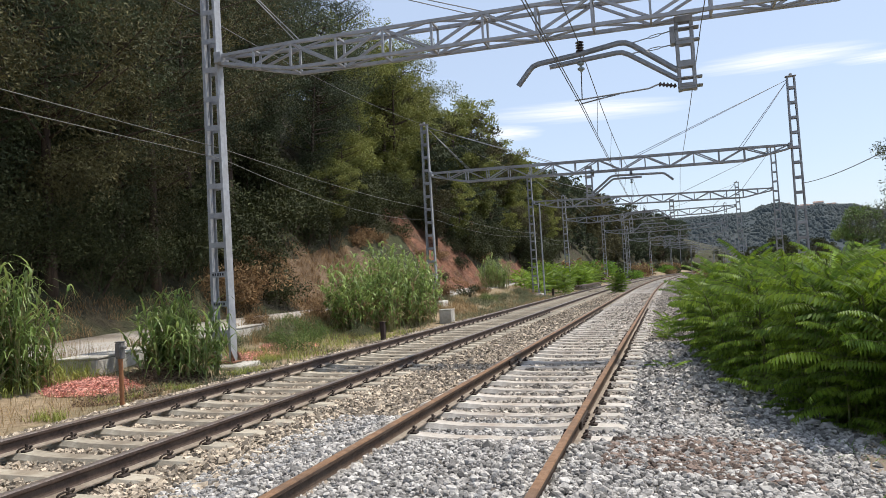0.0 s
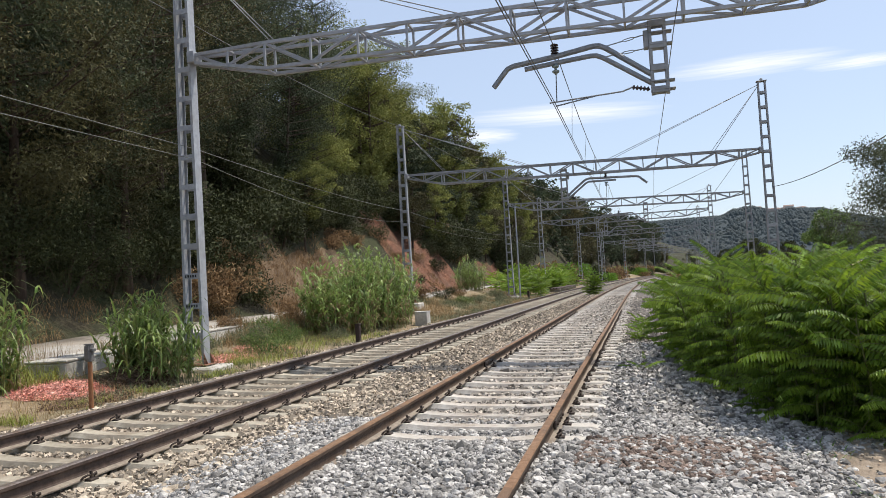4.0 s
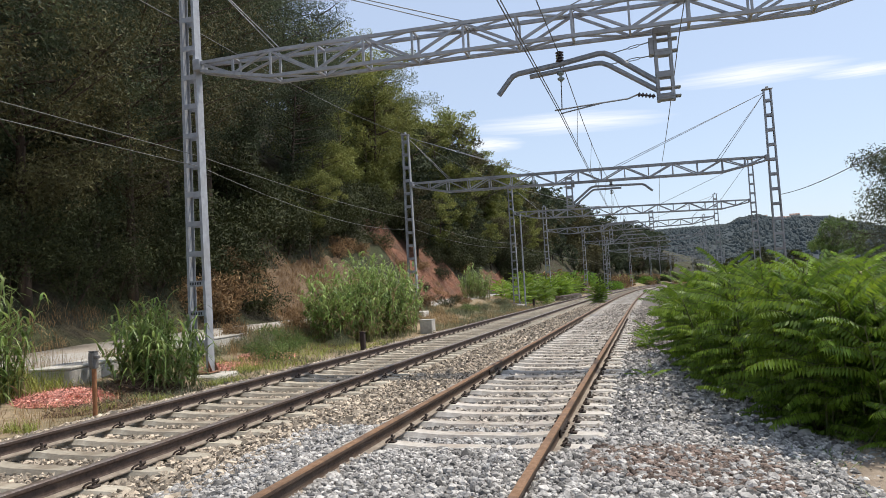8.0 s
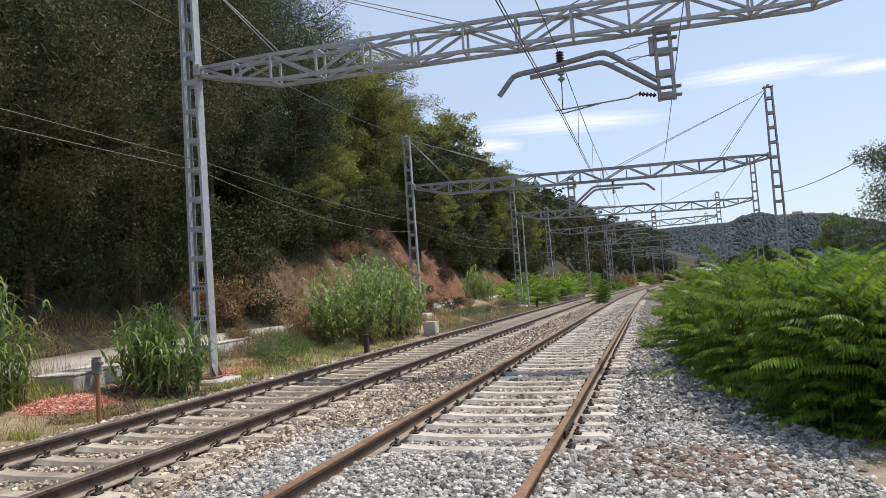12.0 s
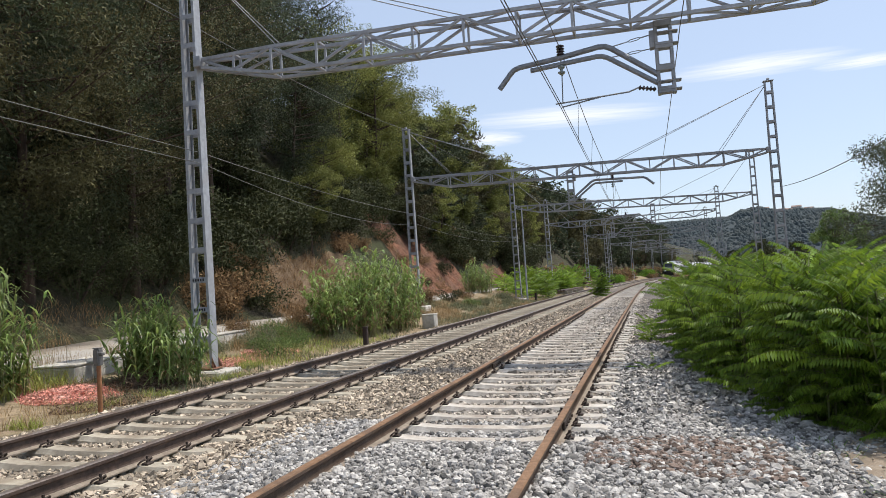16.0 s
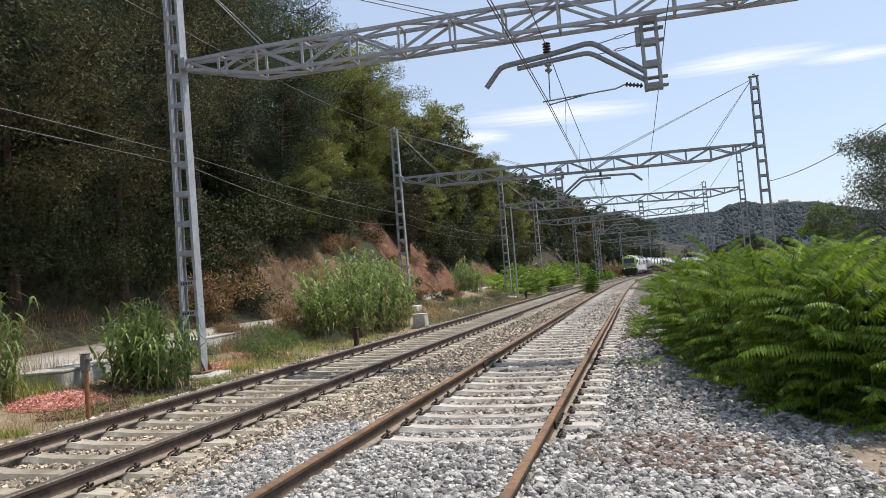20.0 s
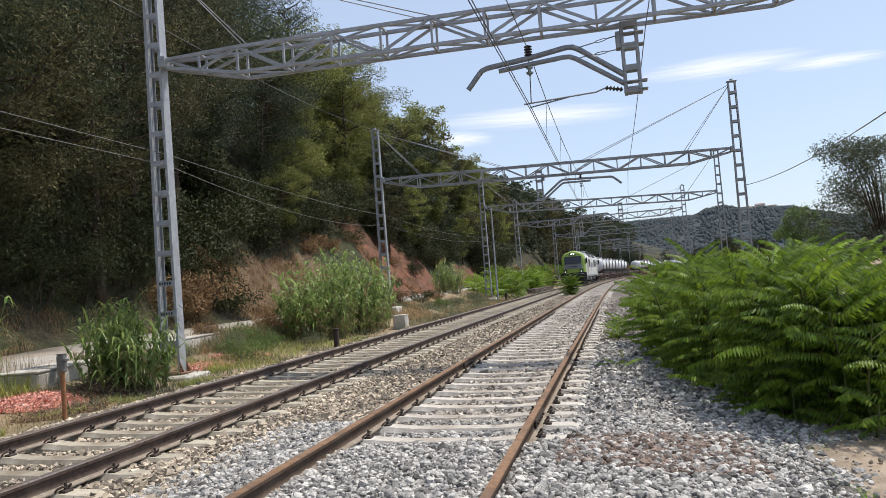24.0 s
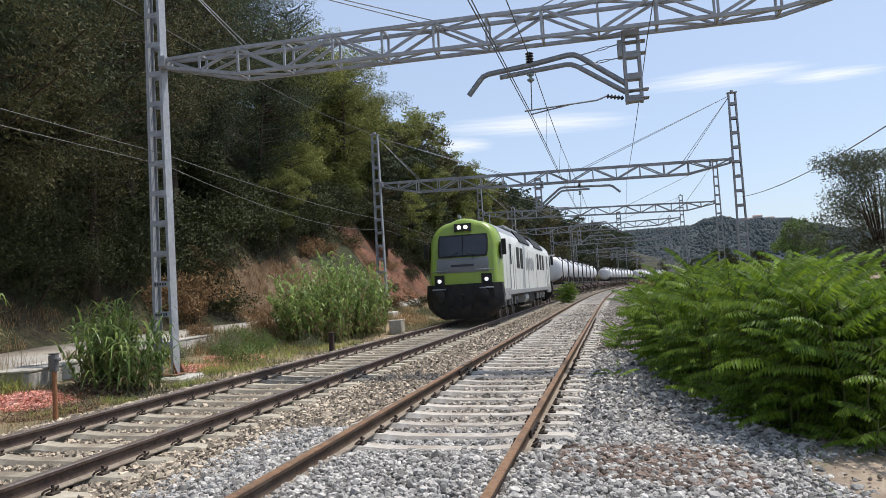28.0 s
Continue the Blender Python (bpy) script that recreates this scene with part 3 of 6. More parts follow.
stones("ballast_stones", "crushed stones of both tracks behind", BALLAST_A, 6500, near_zone(-6, 5.0, -2.0, 3.4, 1.0), bed_a, 0.038, 20)
stones("ballast_stones", "brown crushed stones of the farther track behind", BALLAST_B, 5500, near_zone(-6, 5.0, -6.5, -1.9, 1.0), bed_b, 0.038, 21)
stones("loose_pebbles", "loose stones scattered on the sandy path", BALLAST_B, 170, lambda rng, n: (rng.uniform(5, 8, n), 3.4 + 1.6 * rng.uniform(0, 1, n) ** 1.8), lambda s, o: ground_z(s, o) + 0.034, 0.010, 19, True)
stones("ballast_stones", "pale crushed stones on the outer shoulder of the farther track", BALLAST_B, 6000, near_zone(5, 30, -6.75, -5.4, 1.3), bed_b, 0.029, 17)


# ---- rails and sleepers ----
def rail_profile():
    """Half-width and height pairs of a flat-bottomed rail, round from the foot."""
    h = [(-0.07, -0.165), (0.07, -0.165), (0.07, -0.153), (0.018, -0.135), (0.010, -0.12), (0.010, -0.055), (0.034, -0.038), (0.036, -0.012), (0.030, -0.001), (0.018, 0.0),
         (-0.018, 0.0), (-0.030, -0.001), (-0.036, -0.012), (-0.034, -0.038), (-0.010, -0.055), (-0.010, -0.12), (-0.018, -0.135), (-0.07, -0.153)]
    return h


def rail(parent, off, z, material, label, top):
    ss = np.concatenate([np.arange(-40, 60, 1.0), np.arange(60, 160, 2.5), np.arange(160, 950, 8.0)])
    rings = [[at(s, off + dx, z + dz) for dx, dz in rail_profile()] for s in ss]
    m = Mesh().loft([r[::-1] for r in rings])
    ob = part("rail", m, material, parent, label)
    ob.data.materials.append(top)
    n = len(rings[0])
    ob.data.materials.append(RAIL_DUST)
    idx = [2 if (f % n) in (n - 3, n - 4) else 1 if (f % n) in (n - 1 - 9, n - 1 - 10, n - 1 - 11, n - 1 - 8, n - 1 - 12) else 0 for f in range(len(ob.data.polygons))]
    ob.data.polygons.foreach_set("material_index", idx)
    return ob


track_a = thing("railway_track", "nearer railway track with rust-topped rails on pale concrete sleepers", "railway track", group="railway tracks")
track_b = thing("railway_track", "farther railway track with dark brown rails on stained concrete sleepers", "railway track", group="railway tracks")
for sg in (-1, 1):
    rail(track_a, sg * GAUGE_HALF, -sg * CANT * GAUGE_HALF, SHADED_WEB, "brown rail with a rusty head", RUST)
    rail(track_b, TRACK_B + sg * GAUGE_HALF, 0.02 - sg * CANT * GAUGE_HALF, RUST_DARK, "dark brown rail with a worn head", RAIL_TOP)


def sleeper_data(name, material):
    """A prestressed sleeper: waisted middle, sloping shoulders, raised rail seats."""
    half = []
    for x, wt, wb, zt in ((-1.30, 0.085, 0.125, -0.19), (-1.22, 0.092, 0.13, -0.166), (-0.72, 0.092, 0.13, -0.163), (-0.45, 0.085, 0.12, -0.185), (0.45, 0.085, 0.12, -0.185), (0.72, 0.092, 0.13, -0.163), (1.22, 0.092, 0.13, -0.166), (1.30, 0.085, 0.125, -0.19)):
        half.append([(x, -wb, -0.36), (x, -wb, zt - 0.05), (x, -wt, zt), (x, wt, zt), (x, wb, zt - 0.05), (x, wb, -0.36)])
    return Mesh().loft([r[::-1] for r in half]).data(name, material)


def clip_data():
    """A bent spring clip with its bolt, on one side of a rail."""
    m = Mesh()
    m.tube([(0.00, -0.075, 0.0), (0.03, -0.08, 0.03), (0.055, -0.05, 0.045), (0.045, 0.0, 0.03), (0.055, 0.05, 0.045), (0.03, 0.08, 0.03), (0.0, 0.075, 0.0)], 0.010, 5)
    m.box((0.05, 0, -0.005), (0.07, 0.10, 0.03), 0.006)
    m.tube([(0.045, 0, 0), (0.045, 0, 0.07)], 0.014, 6)
    return m.data("rail_clip", CLIP)


CLIP_DATA = clip_data()
SL_A, SL_B = sleeper_data("sleeper", SLEEPER_A), sleeper_data("sleeper", SLEEPER_B)
for parent, data, mid, zz, cant, first in ((track_a, SL_A, 0.0, 0.0, CANT, 7.5), (track_b, SL_B, TRACK_B, 0.02, CANT, 0.35)):
    rng = random.Random(5)
    far = Mesh()
    for k in range(420):
        s = first + 0.605 * k
        tilt = math.degrees(cant)
        m = across(s, mid, zz) @ pose(rng.uniform(-0.012, 0.012), 0, rng.uniform(-0.008, 0.004), 0, tilt, rng.uniform(-0.7, 0.7))
        if s < 60:
            sl = part("sleeper", data, None, parent)
            sl.matrix_world = m
            if s < 30:
                for sg in (-1, 1):
                    for side in (-1, 1):
                        c = part("rail_clip", CLIP_DATA, None, sl)
                        c.matrix_parent_inverse = Matrix.Identity(4)
                        c.matrix_basis = pose(sg * GAUGE_HALF + side * 0.055, 0, -0.155, 0, 0, 0 if side > 0 else 180)
        else:
            far.box((0, 0, -0.26), (2.6, 0.22, 0.2), 0)
            far.v[-8:] = [tuple(m @ Vector(q)) for q in far.v[-8:]]
    ob = part("far_sleeper_run", far, SLEEPER_A if parent is track_a else SLEEPER_B, parent)
    tagged(ob, kind="stuff")


def fishplate(parent, s, off, z, label):
    """The plates and bolts of a rail joint."""
    m = Mesh()
    for sg in (-1, 1):
        m.box((sg * 0.026, 0, -0.085), (0.026, 0.62, 0.085), 0.008)
        for y in (-0.24, -0.08, 0.08, 0.24):
            m.tube([(sg * 0.03, y, -0.085), (sg * 0.062, y, -0.085)], 0.016, 6)
    ob = part("joint_plate", m, CLIP, parent, label)
    ob.matrix_world = across(s, off, z)
    return ob


fishplate(track_a, 8.0, GAUGE_HALF, -0.017, "dark bolted joint plates on the rail")
fishplate(track_a, 12.9, -GAUGE_HALF, 0.017, "dark bolted joint plates on the rail")

# ---- overhead line ----
def mast(portal, x, top, steel, fine, base=-0.30):
    """A mast of two channels joined by batten plates, slightly narrowing upwards."""
    w0, w1, d = 0.25, 0.18, 0.125

    def half(z):
        return w0 + (w1 - w0) * (z - base) / (top - base)
    joined = None if fine else Mesh()
    for sg in (-1, 1):
        m = joined or Mesh()
        rings = []
        for z in (base + 0.1, top):
            xo = x + sg * half(z)
            prof = [(0, -d), (0, d), (0.065, d), (0.065, d - 0.012), (0.012, d - 0.012), (0.012, -d + 0.012), (0.065, -d + 0.012), (0.065, -d)]
            rings.append([(xo - sg * u, y, z) for u, y in (prof if sg < 0 else prof[::-1])])
        m.loft([r[::-1] for r in rings])
        if fine:
            part("mast_channel", m, steel, portal, "long galvanised steel channel of a mast")
    z = base + 0.75
    while z < top - 0.05:
        h = half(z)
        for y in (-d - 0.006, d + 0.006):
            m = joined or Mesh()
            m.box((x, y, z), (2 * h - 0.02, 0.012, 0.125), 0.003)
            if fine:
                part("batten_plate", m, steel, portal)
        z += 0.69
    m = joined or Mesh()
    m.box((x, 0, top + 0.02), (2 * w1 + 0.1, 2 * d + 0.1, 0.03), 0.006)
    m.box((x, 0, top + 0.10), (0.12, 0.16, 0.12), 0.02)
    if fine:
        part("mast_cap", m, steel, portal)
    m = joined or Mesh()
    m.box((x, 0, base + 0.09), (0.72, 0.50, 0.03), 0.006)
    for sx in (-1, 1):
        for sy in (-1, 1):
            m.tube([(x + sx * 0.29, sy * 0.18, base), (x + sx * 0.29, sy * 0.18, base + 0.19)], 0.02, 6)
            m.add([(x + sx * 0.24, sy * 0.12, base + 0.105), (x + sx * 0.35, sy * 0.12, base + 0.105), (x + sx * 0.24, sy * 0.12, base + 0.36), (x + sx * 0.24, sy * 0.13, base + 0.105), (x + sx * 0.35, sy * 0.13, base + 0.105), (x + sx * 0.24, sy * 0.13, base + 0.36)],
                  [(0, 1, 2), (5, 4, 3), (0, 3, 4, 1), (1, 4, 5, 2), (2, 5, 3, 0)])
    if fine:
        part("base_plate", m, RUST_PLATE, portal, "rusty bolted base plate with gussets")
        part("footing", Mesh().box((x, 0, base - 0.12), (1.3, 1.0, 0.34), 0.04), CONCRETE, portal, "weathered concrete footing")
    else:
        part("mast", joined, steel, portal)
        part("footing", Mesh().box((x, 0, base - 0.12), (1.1, 0.9, 0.3), 0.04), CONCRETE, portal)


def beam(portal, xl, xr, zl, zr, steel, fine):
    """A box lattice beam between two masts, with tapered ends."""
    hb, dp, taper = 0.58, 0.24, 2.2
    xs = list(np.linspace(xl + taper, xr - taper, max(2, round((xr - xl - 2 * taper) / 1.12)) + 1))
    joined = None if fine else Mesh()

    def ztop(x):
        return zl + (zr - zl) * (x - xl) / (xr - xl)

    def sec(x):
        e = min(1.0, (x - xl) / taper, (xr - x) / taper)
        return ztop(x), ztop(x) - 0.12 - (hb - 0.12) * max(e, 0), 0.06 + (dp - 0.06) * max(e, 0)

    nodes = [xl + 0.3, xl + 1.2] + xs + [xr - 1.2, xr - 0.3]
    for sy in (-1, 1):
        for k in (0, 1):
            m = joined or Mesh()
            m.loft([[(a, sy * sec(a)[2] + dy, sec(a)[k] + dz) for dy, dz in ((-0.038, -0.036), (-0.038, 0.036), (0.038, 0.036), (0.038, -0.036))] for a in nodes])
            if fine:
                part("chord", m, steel, portal, "long angle-steel chord of a lattice beam")
    for i, x in enumerate(nodes[1:-1]):
        t, b, y = sec(x)
        for sy in (-1, 1):
            m = joined or Mesh()
            m.bar((x, sy * y, b), (x, sy * y, t), 0.05, 0.045, (1, 0, 0))
            if fine:
                part("upright", m, steel, portal)
        for z in (t, b):
            m = joined or Mesh()
            m.bar((x, -y, z), (x, y, z), 0.045, 0.04)
            if fine:
                part("cross_bar", m, steel, portal)
    for i, (a, b) in enumerate(zip(nodes[:-1], nodes[1:])):
        pa, pb = sec(a), sec(b)
        for sy in (-1, 1):
            m = joined or Mesh()
            za, zb = (pa[1], pb[0]) if i % 2 else (pa[0], pb[1])
            m.bar((a, sy * pa[2], za), (b, sy * pb[2], zb), 0.055, 0.05)
            if fine:
                part("diagonal", m, steel, portal)
        for k, sg in ((0, 1 if i % 2 else -1), (1, -1 if i % 2 else 1)):
            m = joined or Mesh()
            m.bar((a, -sg * pa[2], pa[k]), (b, sg * pb[2], pb[k]), 0.04, 0.035)
            if fine:
                part("lacing_bar", m, steel, portal)
    for x, sg in ((xl, 1), (xr, -1)):
        m = joined or Mesh()
        m.box((x + sg * 0.24, 0, ztop(x) - 0.05), (0.18, 0.36, 0.26), 0.01)
        if fine:
            part("end_bracket", m, steel, portal)
    if not fine:
        part("lattice_beam", joined, steel, portal)


def insulator(parent, name, p, q, r, n, material, label):
    """Sheds threaded on a rod from p to q."""
    p, q = Vector(p), Vector(q)
    d = q - p
    turn = d.to_track_quat("Z", "Y").to_matrix().to_4x4()
    prof = []
    for i in range(n):
        z = d.length * (i + 0.5) / n
        h = d.length / n
        prof += [(r * 0.38, z - h * 0.45), (r, z - h * 0.2), (r * 0.95, z + h * 0.05), (r * 0.38, z + h * 0.3)]
    return part(name, Mesh().lathe([(r * 0.3, 0)] + prof + [(r * 0.3, d.length)], Matrix.Translation(p) @ turn, 12), material, parent, label, True)


def drop_arm(portal, x0, ztop, zbot, arms, steel, ins, wire_at, reach, fine=True):
    """The hanging post and the bent tube arm that holds the wires."""
    m = Mesh()
    for sg in (-1, 1):
        m.box((x0 + sg * 0.14, 0, (ztop + zbot) / 2), (0.07, 0.16, ztop - zbot), 0.01)
    part("hanging_post", m, steel, portal, "hanging steel post of two channels")
    for z in np.linspace(zbot + 0.08, ztop - 0.06, 4):
        part("post_plate", Mesh().box((x0, 0, z), (0.33, 0.19, 0.13), 0.01), steel, portal)
    if fine:
        sg = 1 if reach < x0 else -1
        for z in (ztop - 0.24, ztop - 0.48, zbot + 0.25, zbot + 0.08):
            part("clamp_bar", Mesh().box((x0 + sg * 0.05, 0, z), (0.46, 0.20, 0.028), 0.008), steel, portal)
        part("mounting_plate", Mesh().box((x0 - sg * 0.22, 0, ztop - 0.36), (0.09, 0.22, 0.34), 0.01), steel, portal)
    for pts, r in arms:
        part("arm_tube", Mesh().tube([(a, -0.02, z) for a, z in pts], r, 10), ARM, portal, "bent grey steel arm tube", True)
    (xi, zi), (xw, zw) = ins, wire_at
    insulator(portal, "insulator", (xi, -0.02, zi + 0.04), (xi, -0.02, zi + 0.26), 0.085, 4, PORCELAIN, "dark ribbed porcelain insulator")
    insulator(portal, "insulator", (xi, -0.02, zi - 0.16), (xi, -0.02, zi - 0.38), 0.075, 2, GLASS_INS, "hanging grey glass insulator")
    part("hanger_rod", Mesh().tube([(xi, -0.02, zi - 0.05), (xi, -0.02, zi - 0.17)], 0.012, 6).tube([(xi, -0.02, zi - 0.37), (xi - 0.02, -0.02, zw + 0.09)], 0.011, 6), WIRE, portal)
    e = x0 + (0.2 if reach > x0 else -0.2)
    k = (xw - e) / abs(xw - e)
    part("steady_arm", Mesh().tube([(xw + k * 0.12, 0, zw + 0.08), (e - (e - xw) * 0.28, 0, zw + 0.14), (e - (e - xw) * 0.18, 0, zw + 0.20)], 0.016, 6)
         .tube([(xw, 0, zw), (xw + (e - xw) * 0.42, 0, zw + 0.11)], 0.014, 6), ARM, portal)
    insulator(portal, "insulator", (e - (e - xw) * 0.18, 0, zw + 0.20), (e, 0, zbot + 0.12), 0.05, 5, PORCELAIN, "dark ribbed porcelain insulator")


def stay(name, label, pts, r=0.011, material=None, sag=0.0, n=1):
    """A cable through points, hanging by sag between each two."""
    out = []
    for k, (a, b) in enumerate(zip(pts[:-1], pts[1:])):
        a, b = Vector(a), Vector(b)
        hang = sag[k] if isinstance(sag, tuple) else sag
        for i in range(n):
            t = i / n
            out.append(a.lerp(b, t) - Vector((0, 0, 4 * hang * t * (1 - t))))
    out.append(Vector(pts[-1]))
    return tagged(new(name, Mesh().tube(out, r, 5).data(name, material or WIRE, "all")), label, "cable")


PORTALS = ((15.3, -8.2, 7.38, 6.98, 6.78, 9.6, 9.6, True), (37.0, -10.05, 7.78, 7.1, 6.72, 9.7, 9.85, True), (58.0, -8.42, 9.55, 7.3, 6.75, 9.5, 9.7, False),
           (74.5, -8.2, 8.2, 6.95, 7.0, 9.3, 9.1, False), (106.0, -8.0, 8.4, 7.2, 7.2, 9.2, 9.7, False), (138.0, -8.2, 8.2, 7.1, 7.1, 9.5, 9.5, False),
           (172.0, -8.2, 8.2, 7.1, 7.1, 9.5, 9.5, False), (208.0, -8.2, 8.2, 7.1, 7.1, 9.5, 9.5, False), (246.0, -8.2, 8.2, 7.1, 7.1, 9.5, 9.5, False), (290.0, -8.2, 8.2, 7.1, 7.1, 9.5, 9.5, False))
portals = []
for i, (s, xl, xr, zl, zr, tl, tr, fine) in enumerate(PORTALS):
    steel = GALV if i == 0 else GALV_DULL
    p = thing("overhead_line_portal", "bright galvanised lattice portal over both tracks" if i == 0 else "grey steel lattice portal over both tracks", "portal", across(s), "overhead line portals")
    bl = lambda x: ground_z(s, x) + 0.08
    mast(p, xl, tl, steel, fine, base=-0.30 if i == 0 else max(-0.3, bl(xl)))
    mast(p, xr, tr, steel, fine, base=max(-0.5, bl(xr)))
    beam(p, xl, xr, zl, zr, steel, fine)
    portals.append(p)
    w = across(s)
    # stay rods from the mast tops down to the beam
    for xm, top, sg, ze in ((xl, tl, 1, zl), (xr, tr, -1, zr)):
        for reach, y in ((2.3, 0.1), (2.45, -0.1), (7.15 if (i, sg) == (1, -1) else 6.75, 0.12), (7.3 if (i, sg) == (1, -1) else 6.9, -0.12)) if i < 2 else ((2.3, 0), (6.6, 0)):
            z1 = ze + (zr - zl) / (xr - xl) * sg * reach
            stay("stay_rod", "thin steel stay from mast top to lattice beam", [w @ Vector((xm + sg * 0.1, 0, top - 0.1)), w @ Vector((xm + sg * reach, y, z1))], 0.013 if i < 2 else 0.016, GALV_DULL)

drop_arm(portals[0], 2.42, 6.26, 4.80, (([(2.28, 5.20), (1.42, 5.85), (1.30, 5.91), (1.17, 5.92), (0.40, 5.81), (-0.45, 5.73), (-0.57, 5.69), (-0.65, 5.61), (-0.89, 5.33)], 0.056),
                                         ([(2.28, 5.02), (1.36, 5.66), (1.24, 5.72), (1.12, 5.73), (0.40, 5.68), (-0.22, 5.63)], 0.05)), GALV_DULL, (0.41, 5.82), (0.36, 4.80), -0.9)
for z0, z1, x1 in ((6.02, 5.86, 1.28), (5.74, 5.66, 1.25)):
    a, b = Vector((2.2, 0, z0)), Vector((x1, -0.02, z1))
    m = Mesh()
    m.tube([a, a.lerp(b, 0.22)], 0.012, 5).tube([a.lerp(b, 0.5), b], 0.012, 5)
    for off in (-0.022, 0.022):
        m.tube([a.lerp(b, 0.22), a.lerp(b, 0.28) + Vector((0, 0, off)), a.lerp(b, 0.44) + Vector((0, 0, off)), a.lerp(b, 0.5)], 0.009, 5)
    part("turnbuckle_rod", m, GALV_DULL, portals[0], "thin rod with a turnbuckle")
drop_arm(portals[1], -1.62, 6.65, 5.10, (([(-1.48, 5.30), (-0.62, 5.98), (-0.50, 6.04), (-0.38, 6.06), (1.86, 5.97), (2.0, 5.92), (2.36, 5.60)], 0.056),
                                         ([(-1.48, 5.12), (-0.55, 5.84), (-0.42, 5.90), (0.9, 5.88)], 0.05)), GALV_DULL, (0.42, 5.98), (0.25, 4.95), 2.3)
for k, x0 in ((2, 2.3), (3, -1.7), (4, 2.3), (5, -1.7), (6, 2.3), (7, -1.7)):
    sg = -1 if x0 > 0 else 1
    drop_arm(portals[k], x0, 6.55, 5.0, (([(x0 + sg * 0.12, 5.15), (x0 + sg * 1.0, 5.85), (x0 + sg * 3.2, 5.80), (x0 + sg * 3.5, 5.5)], 0.056),), GALV_DULL, (x0 + sg * 2.0, 5.83), (0.2, 4.95), -0.9 if sg < 0 else 2.3, False)
extra = thing("overhead_line_mast", "grey steel lattice mast beside the track", "mast", across(109.0, -5.5))
mast(extra, 0.0, 9.6, GALV_DULL, False)
lone = thing("track_side_pole", "thin pale steel pole beside the lattice mast", "pole", at(57.0, -7.55, -0.35) and across(57.0, -7.55, -0.35))
part("shaft", Mesh().tube([(0, 0, -0.1), (0, 0, 7.4)], [0.075, 0.055], 8), GALV, lone, smooth=True)
part("foot", Mesh().box((0, 0, 0.0), (0.5, 0.5, 0.16), 0.03), CONCRETE, lone)


def run_wire(name, label, pts, sag, r, material):
    """A wire through (s, o, z) supports."""
    return stay(name, label, [at(*p) for p in pts], r, material, sag, 12)


SUP = ((-22, 0.1), (15.3, 0.36), (37, 0.22), (58, 0.3), (74.5, 0.2), (106, 0.3), (138, 0.2), (172, 0.3), (208, 0.2), (246, 0.3), (290, 0.2))
for d in (-0.02, 0.02):
    run_wire("contact_wire", "thin contact wire over the nearer track", [(s, o + d, 4.8 + (0.12 if s > 20 else 0)) for s, o in SUP], 0.02, 0.0085, WIRE)
run_wire("messenger_wire", "messenger wire above the contact wire", [(s, 0.41 if s == 15.3 else 0.4, 6.0 if s < 20 else 6.2) for s, o in SUP], 0.35, 0.010, WIRE)
for (s0, o0), (s1, o1) in zip(SUP[:6], SUP[1:7]):
    for t in (0.18, 0.4, 0.6, 0.82):
        s = s0 + (s1 - s0) * t
        zt = (6.0 if s0 < 20 else 6.2) + ((6.0 if s1 < 20 else 6.2) - (6.0 if s0 < 20 else 6.2)) * t - 1.4 * t * (1 - t)
        zb = 4.8 + (0.12 if s1 > 20 else 0) * (t if s0 < 20 else 1)
        stay("dropper_wire", "thin dropper between messenger and contact wire", [at(s, 0.4, zt), at(s, o0 + (o1 - o0) * t, zb)], 0.006)
run_wire("feeder_wire", "feeder wire hung beside the drop posts", [(-25, 2.9, 6.4), (15.3, 2.74, 6.05), (37, 2.7, 6.2), (58, 2.9, 6.3), (74.5, 2.7, 6.3), (106, 2.8, 6.3), (138, 2.8, 6.3), (172, 2.8, 6.3), (208, 2.8, 6.3)], 0.15, 0.010, WIRE)
def plate_bars(portal, x, y, z):
    """Dark stencilled marks on a batten plate."""
    for k in range(5):
        part("stencil_bar", Mesh().box((x - 0.14 + k * 0.065, y, z), (0.04, 0.004, 0.06), 0), SIGN_DARK, portal)


plate_bars(portals[0], -8.2, -0.140, 1.83)
plate_bars(portals[0], -8.2, -0.140, 1.14)
LEFT = ((-22, -7.9), (15.3, -8.05), (37, -9.85), (58, -8.2), (74.5, -8.0), (106, -7.8), (138, -8.0))
run_wire("pole_cable", "pale cable hung along the masts", [(s, o, 4.80 + (0.40 if s == 37 else 0.35 if s < 0 else 0)) for s, o in LEFT], (0.12, 0.16, 0.3, 0.3, 0.4, 0.4), 0.008, CABLE)
run_wire("pole_cable", "pale cable hung along the masts", [(s, o, 4.55 + (0.15 if s == 37 else 0)) for s, o in LEFT], (0.10, 0.48, 0.4, 0.4, 0.5, 0.5), 0.008, CABLE)
run_wire("earth_wire", "earth wire along the mast tops", [(-22, -8.6, 8.9), (15.3, -8.4, 8.04), (37, -9.95, 9.7), (58, -8.3, 9.4), (74.5, -8.1, 9.2), (106, -8, 9.1)], 0.25, 0.010, WIRE)
run_wire("service_cable", "sagging cable hung along the masts", [(-20, 7.5, 5.2), (15.3, 7.55, 4.3), (37, 7.9, 4.9)], (0.2, 0.3), 0.014, WIRE)

# ---- the train ----
def train_pos(t):
    """How far along the line the engine's nose stands."""
    u = 28.0 - t
    return 27.95 + 14.70 * u + 0.012 * u * u


